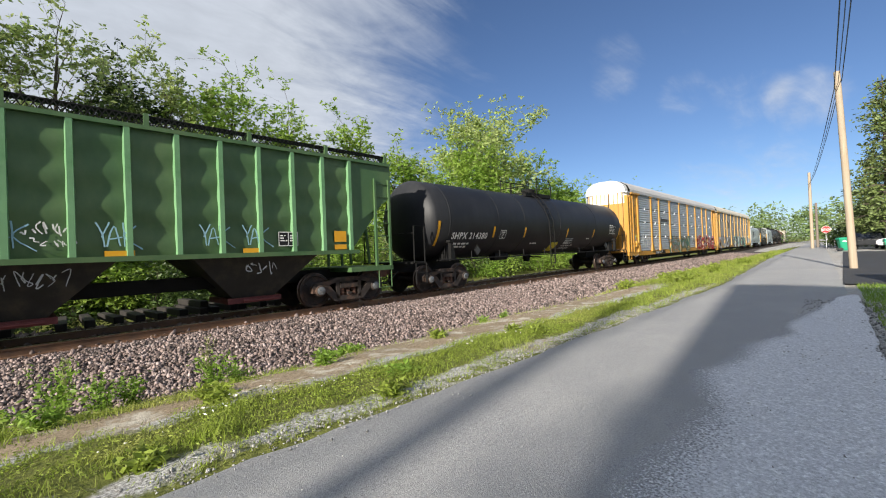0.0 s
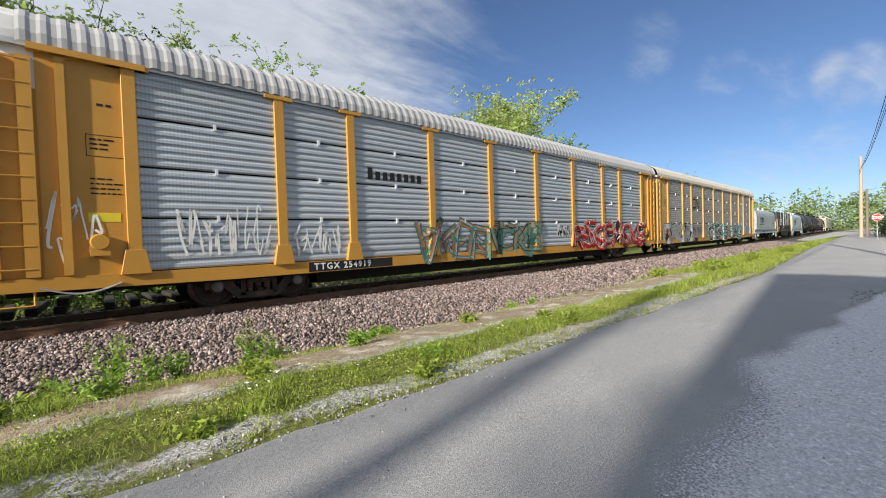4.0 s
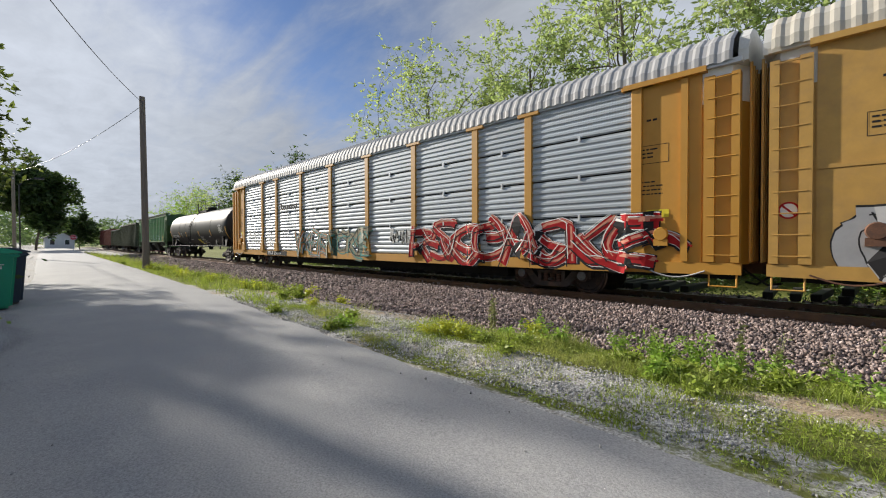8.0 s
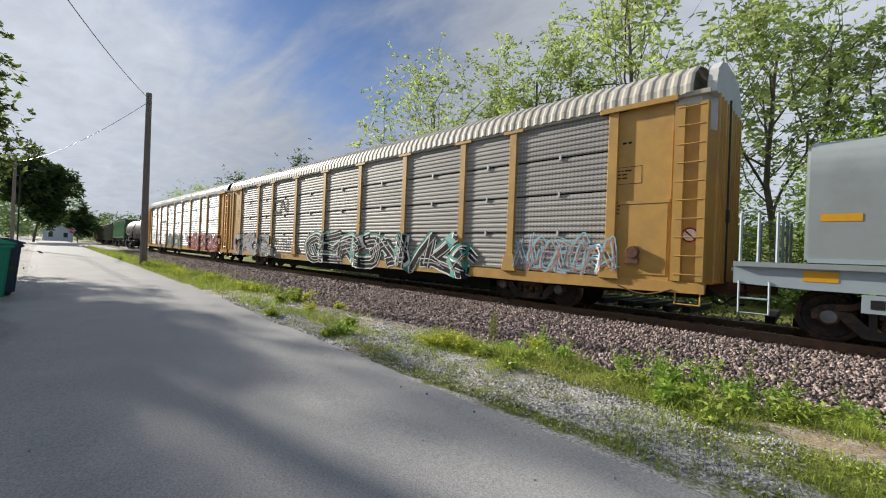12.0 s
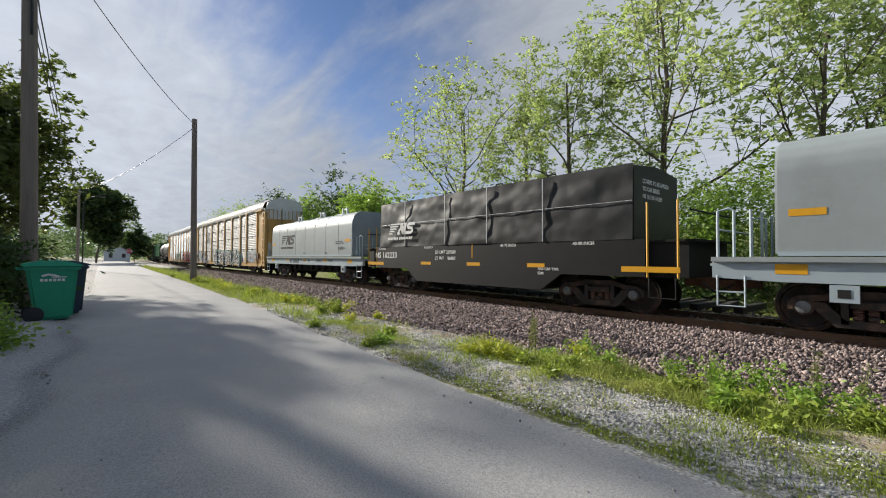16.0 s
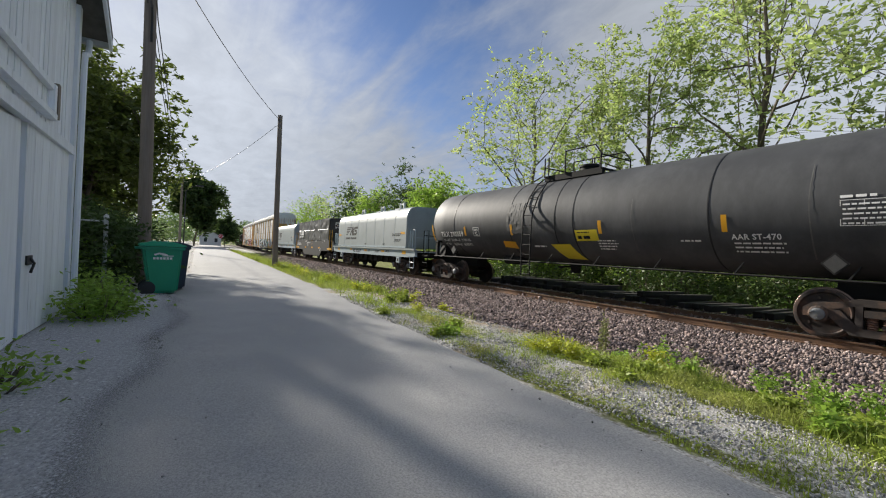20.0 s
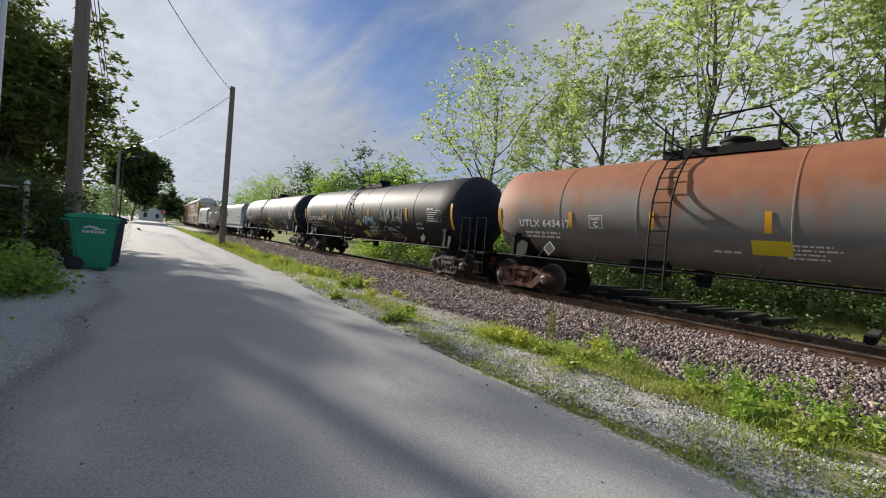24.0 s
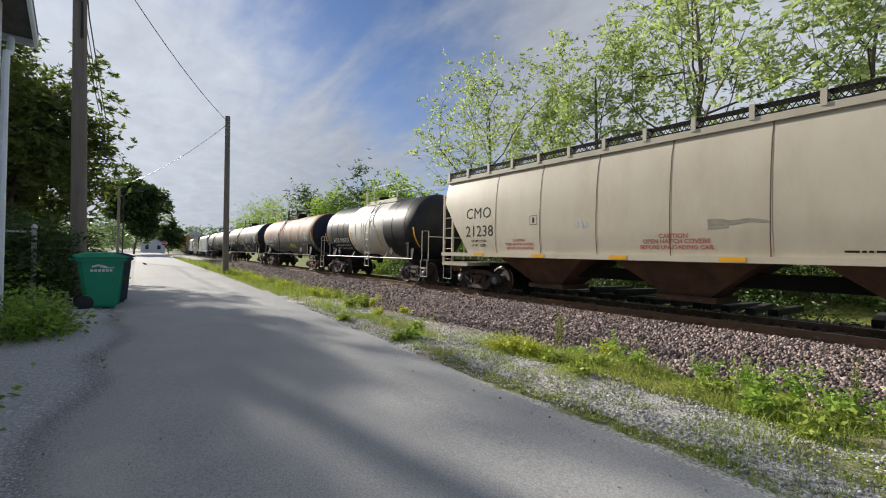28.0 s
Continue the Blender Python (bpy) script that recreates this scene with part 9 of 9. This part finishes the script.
def utility_pole(x, y, z0, top, r, m, label, hardware=True, lean=(0, 0)):
    p = thing("utility_pole", label, "utility pole", group="utility poles")
    bm = B()
    tube(bm, [(x, y, z0 - 0.4), (x + lean[0] * 0.5, y + lean[1] * 0.5, (z0 + top) / 2), (x + lean[0], y + lean[1], top)], r, 12, r * 0.78)
    part("shaft", bm, m, p, smooth=True)
    if hardware:
        for dz in (0.35, 0.75, 1.15):
            bm = B()
            zz = top - dz
            lathe(bm, [(zz, 0.03), (zz + 0.05, 0.055), (zz + 0.10, 0.03)], "z", centre=(x + lean[0] + r + 0.05, y + lean[1], 0), sides=10)
            box(bm, x + lean[0], x + lean[0] + r + 0.06, y + lean[1] - 0.02, y + lean[1] + 0.02, zz + 0.03, zz + 0.06)
            part("insulator", bm, GALV, p)
    return p


n_pole = utility_pole(-12.27, -1.15, 0.33, 9.2, 0.155, POLE_DARK, "dark weathered timber utility pole beside the hedge", True, (0.02, -0.14))
bm = B()
tube(bm, [(-12.1, -1.22, 7.2), (-12.02, -1.2, 6.9), (-12.06, -1.2, 6.5), (-12.12, -1.2, 6.3)], 0.03, 6)
tube(bm, [(-12.1, -1.25, 7.3), (-11.9, -1.2, 7.05), (-12.0, -1.2, 6.75)], 0.022, 6)
part("cable_loop", bm, WIRE, n_pole)
utility_pole(-23.0, 3.88, 0.25, 8.3, 0.15, POLE_DARK, "plain grey timber pole on the verge", False, (0, -0.06))
utility_pole(21.37, -0.68, 0.33, 7.35, 0.115, POLE_PALE, "bleached timber utility pole leaning slightly", True, (-0.02, 0.2))
utility_pole(60.8, 1.95, 0.4, 8.55, 0.16, POLE_PALE, "timber utility pole down the lane", False)
utility_pole(66.5, 1.7, 0.4, 5.6, 0.14, POLE_DARK, "short dark pole down the lane", False)
utility_pole(-45.5, -0.55, 0.4, 7.6, 0.12, POLE_DARK, "timber utility pole down the lane", True)


def wire(a, b, sag, r=0.012, label="thin black overhead wire between poles"):
    a, b = Vector(a), Vector(b)
    w = thing("overhead_wire", label, "wire", group="overhead wires")
    bm = B()
    tube(bm, [a + (b - a) * (k / 16) - Vector((0, 0, 4 * sag * (k / 16) * (1 - k / 16))) for k in range(17)], r, 4)
    part("cable", bm, WIRE, w)


wire((-12.2, -1.25, 9.1), (-23.0, 3.82, 8.05), 0.35, 0.016)
wire((-23.0, 3.82, 7.9), (-45.4, -0.5, 7.0), 0.5, 0.014)
for dz, sag, r, dy in ((7.25, 0.5, 0.013, -0.11), (7.08, 0.55, 0.010, 0.0), (6.9, 0.5, 0.013, 0.11)):
    wire((-12.2, -1.2 + dy, dz), (-45.4, -0.55 + dy, dz - 0.5), sag, r)
    wire((-12.2, -1.2 + dy, dz), (21.35, -0.5 + dy, dz - 0.15), sag * 0.7, r)
    wire((21.35, -0.5 + dy, dz - 0.15), (60.8, 1.95 + dy, dz + 0.3), sag, r)
wire((-12.2, -1.22, 8.9), (-20, -14, 7.5), 0.3, 0.014)

# ---- street lamp, sign, hedge, fence ----
lamp = thing("street_lamp", "slim grey street lamp down the lane", "street lamp")
bm = B()
tube(bm, [(-38.0, -0.25, 0.3), (-38.0, -0.25, 5.2), (-38.05, -0.05, 5.6), (-38.1, 0.55, 5.8)], 0.045, 8, 0.025)
part("mast", bm, HOSE, lamp, smooth=True)
bm = B()
prism(bm, [(-38.22, 5.74), (-37.98, 5.74), (-38.02, 5.86), (-38.18, 5.86)], 0.45, 0.95, "y")
part("lantern", bm, HOSE, lamp)

SIGN_RED = mat("sign_red", (0.50, 0.02, 0.025), rough=0.4, vary=0.05)
for x, y, rot in ((57.0, 0.75, 90), (-75.0, 4.9, -90)):
    s = thing("stop_sign", "red octagonal stop sign on a steel post", "road sign", group="stop signs", at=pose(x, y, 0.35, 0, 0, rot))
    bm = B()
    box(bm, -0.03, 0.03, -0.02, 0.02, 0, 2.3)
    part("post", bm, GALV, s)
    bm = B()
    prism(bm, [(0.38 * math.cos(math.pi / 8 + k * math.pi / 4), 1.9 + 0.38 * math.sin(math.pi / 8 + k * math.pi / 4)) for k in range(8)], 0.022, 0.034, "y")
    plate = part("plate", bm, SIGN_RED, s)
    bm = B()
    flat_marks(bm, [([(0.36 * math.cos(a0), 1.9 + 0.36 * math.sin(a0)) for a0 in [math.pi / 8 + k * math.pi / 4 for k in range(8)]] + [(0.335 * math.cos(a0), 1.9 + 0.335 * math.sin(a0)) for a0 in [math.pi / 8 + k * math.pi / 4 for k in range(8)]], [(k, (k + 1) % 8, 8 + (k + 1) % 8, 8 + k) for k in range(8)])], lambda a, b: (-a, 0.038, b))
    part("border", bm, WHITE, plate)
    bm = B()
    flat_marks(bm, [word("STOP", -0.29, 1.79, 0.3, 0.008)], lambda a, b: (-a, 0.04, b))
    part("lettering", bm, WHITE, plate)

shrub("hedge", "overgrown dark green hedge beside the pole", -11.9, -2.25, 2.8, 1.5, 2.7, LEAF_DARK, 801, 15000, 0.13, category="hedge", z=0.3)
shrub("hedge", "overgrown green vine-covered fence corner", -11.2, -2.4, 1.4, 1.0, 2.2, LEAF_MID, 802, 2600, 0.12, category="hedge", z=0.3)
shrub("hedge", "overgrown dark green hedge beside the lane", -15.8, -2.8, 3.2, 2.0, 2.4, LEAF_DARK, 803, 5000, 0.15, category="hedge", z=0.3)
shrub("long_grass", "long grass and weeds under the hedge", -10.6, -1.9, 2.4, 0.6, 0.4, LEAF_MID, 804, 1500, 0.09, category="grass", z=0.3)
fp = thing("fence", "grey steel fence posts with a sagging rail beside the hedge", "fence")
for x, y in ((-10.41, -1.7), (-10.6, -3.6), (-10.5, -5.4)):
    bm = B()
    tube(bm, [(x, y, 0.2), (x, y, 1.82)], 0.04, 8)
    lathe(bm, [(1.82, 0.05), (1.87, 0.04), (1.9, 0.01)], "z", centre=(x, y, 0), sides=8)
    part("post", bm, GALV, fp, smooth=True)
bm = B()
tube(bm, [(-10.41, -1.7, 1.75), (-10.6, -3.6, 1.72), (-10.5, -5.4, 1.75)], 0.02, 6)
part("rail", bm, GALV, fp)

tree("tree", "dark leafy tree overhanging the hedge", -20.0, -3.3, 7.9, 2.7, LEAF_OLIVE, 61, 9500, 0.26, 0.9, first=0.25, limbs=8, upright=0.4)
# added tree, mostly hidden by the garage, that keeps sun off the lane
tree("tree", "tall dense tree added behind the hedge to shade the lane", -17.5, -5.1, 9.8, 3.0, LEAF_OLIVE, 67, 7500, 0.24, 1.0, first=0.2, limbs=8, upright=0.5)
tree("tree", "leafy tree beside the lane with an open crown", -27.0, -5.2, 7.6, 2.2, LEAF_OLIVE, 62, 5500, 0.26, 0.8, first=0.25, limbs=7, upright=0.4)
tree("tree", "leafy tree beside the lane", -32.0, -5.6, 6.0, 2.2, LEAF_MID, 64, 3000, 0.24, 1.2, first=0.2, limbs=7)
tree("tree", "large dark round-crowned tree beside the lane", -95.0, 1.6, 14.2, 4.3, LEAF_DARK, 63, 16000, 0.75, 1.1, first=0.18, limbs=10, upright=0.5)
tree("tree", "round dark tree far down the lane", -140.0, 10.6, 9.0, 3.6, LEAF_DARK, 65, 5000, 0.7, 1.4, first=0.15, limbs=9)
tree("tree", "leafy tree behind the garage", -13.5, -9.5, 9.0, 4.5, LEAF_DARK, 66, 5000, 0.25, 1.2, first=0.2, limbs=8)
for k, (x, y, h, w) in enumerate(((50.0, -3.2, 14.2, 3.6), (55.0, -5.6, 13.0, 3.6), (48.0, -7.5, 12.0, 3.4), (62.0, -3.0, 10.5, 3.2), (44.0, -10.0, 12.5, 3.6))):
    conifer(x, y, h, w, 90 + k)
shrub("hedge", "dark evergreen shrubs by the crossing", 66, -0.8, 6.0, 3.0, 3.2, LEAF_DARK, 811, 3000, 0.3, category="hedge")

# sleepers dropped along the far shoulder
TAR = mat("creosoted_tie", (0.028, 0.024, 0.022), rough=0.75, vary=0.3, scale=6, random_ob=0.3)
bm = B()
box(bm, -0.115, 0.115, -1.3, 1.3, 0, 0.19)
bmesh.ops.bevel(bm, geom=bm.edges[:], offset=0.014, segments=1, affect="EDGES")
_t = mesh_ob("spare_tie", bm, TAR); TIE_ME = _t.data; bpy.data.objects.remove(_t)
rt = random.Random(14)
x = -18.0
while x < 7.5:
    if not (1.0 < x < 1.6 or -2.6 < x < -1.4):
        o = new("spare_tie", TIE_ME)
        yy = 15.15 + bend(x) + rt.uniform(-0.12, 0.12)
        o.matrix_world = pose(x, yy, ground_z(x, 14.3 + bend(x)) + 0.10, rt.uniform(-1.5, -0.5), rt.uniform(-3, 3), rt.uniform(-4, 4))
        tagged(o, "new black creosoted sleeper lying beside the track", "railway tie", group="spare sleepers")
        if rt.random() < 0.25:
            q = new("spare_tie", TIE_ME)
            q.matrix_world = pose(x + 0.08, yy + 0.1, ground_z(x, 14.3 + bend(x)) + 0.295, -1, 0, rt.uniform(-6, 6))
            tagged(q, "new black creosoted sleeper lying on another", "railway tie", group="spare sleepers")
    x += rt.uniform(0.36, 0.62)


# ---- houses far off ----
def house(x, y, w, d, h, m, label, rot=0, win=2):
    hs = thing("house", label, "house", group="far houses", at=pose(x, y, ground_z(x, y) - 0.1, 0, 0, rot))
    bm = B()
    prism(bm, [(-w / 2, 0), (w / 2, 0), (w / 2, h), (0, h + w * 0.32), (-w / 2, h)], -d / 2, d / 2, "y")
    part("wall", bm, m, hs)
    for s in (-1, 1):
        bm = B()
        prism(bm, [(s * (w / 2 + 0.35), h - 0.2), (0, h + w * 0.34), (0, h + w * 0.34 + 0.14), (s * (w / 2 + 0.35), h - 0.06)], -d / 2 - 0.3, d / 2 + 0.3, "y")
        part("roof", bm, ROOFING, hs)
    for s in (-1, 1):
        for k in range(win):
            px = (k + 0.5) * w / win - w / 2
            bm = B()
            box(bm, px - 0.45, px + 0.45, *sorted((s * (d / 2 - 0.02), s * (d / 2 + 0.05))), 0.9, 2.1)
            fr = part("window", bm, WHITE, hs)
            bm = B()
            box(bm, px - 0.37, px + 0.37, *sorted((s * (d / 2), s * (d / 2 + 0.06))), 0.98, 2.02)
            part("pane", bm, mat("window_glass", (0.03, 0.04, 0.05), rough=0.08), fr)
    return hs


CLAP = mat("house_white_siding", (0.62, 0.63, 0.62), rough=0.7, vary=0.08, scale=3)
TEALW = mat("porch_teal", (0.03, 0.20, 0.19), rough=0.6, vary=0.1)
house(-130, 6.2, 5, 6, 2.4, CLAP, "small white house past the crossing", 90)
house(-21.5, -8.0, 7, 6, 2.6, CLAP, "white house behind the hedge", 90)
porch = thing("porch", "teal-trimmed porch roof behind the hedge", "porch", at=pose(-14.6, -3.9, 0.33))
bm = B()
prism(bm, [(-1.2, 2.45), (1.2, 2.45), (1.2, 2.56), (-1.2, 2.66)], -1.2, 0.2, "y")
part("roof", bm, ROOFING, porch)
bm = B()
box(bm, -1.2, 1.2, 0.16, 0.24, 2.3, 2.48)
part("fascia", bm, CLAP, porch)
for sx in (-1.1, 1.1):
    bm = B()
    box(bm, sx - 0.06, sx + 0.06, 0.1, 0.2, -0.05, 2.4)
    part("post", bm, TEALW, porch)


# ---- parked cars down the lane ----
def car(x, y, rot, m, label):
    c = thing("parked_car", label, "car", group="parked cars", at=pose(x, y, ground_z(x, y) + 0.02, 0, 0, rot))
    bm = B()
    prism(bm, [(-2.2, 0.35), (2.2, 0.35), (2.25, 0.7), (1.9, 0.85), (1.1, 0.92), (0.5, 1.38), (-1.2, 1.42), (-1.9, 0.95), (-2.25, 0.85)], -0.85, 0.85, "y")
    bmesh.ops.bevel(bm, geom=bm.edges[:], offset=0.07, segments=2, affect="EDGES")
    part("body", bm, m, c, smooth=True)
    bm = B()
    prism(bm, [(1.0, 0.94), (0.47, 1.32), (-1.1, 1.35), (-1.65, 0.97)], -0.865, 0.865, "y")
    part("glass", bm, mat("window_glass", (0.03, 0.04, 0.05), rough=0.08), c)
    for wx in (-1.35, 1.35):
        for wy in (-0.78, 0.78):
            bm = B()
            lathe(bm, [(wy - 0.1, 0.2), (wy - 0.1, 0.31), (wy + 0.1, 0.31), (wy + 0.1, 0.2)], "y", centre=(wx, 0, 0.31), sides=16)
            part("wheel", bm, HOSE, c)
    return c


car(52.5, -1.9, 5, mat("car_charcoal", (0.03, 0.032, 0.036), rough=0.25), "dark parked car beside the bins")
car(47.5, -4.6, 80, mat("car_white", (0.7, 0.7, 0.7), rough=0.25), "white parked car under the conifers")


# ---- movement ----
SHIFT = [(0, 60.5), (2, 45.1), (4, 29.7), (6, 14.6), (8, -0.66), (10, -15.95), (12, -31.5), (14, -47.04), (16, -62.62), (18, -78.25), (20, -93.92), (22, -109.65), (24, -125.42), (26, -141.25), (28, -157.2)]


def train_x(t):
    """How far the middle coupling of the train has come along the line."""
    return float(np.interp(t, [r[0] for r in SHIFT], [r[1] for r in SHIFT]))


def motions():
    for car, s in TRAIN:
        rows = []
        for t in range(0, 29):
            x = s + train_x(t)
            rows.append((t, pose(x, TRACK_Y + bend(x), 0, 0, 0, math.degrees(slope(x)))))
        walk(car, rows)
    spin_wheels()


motions()
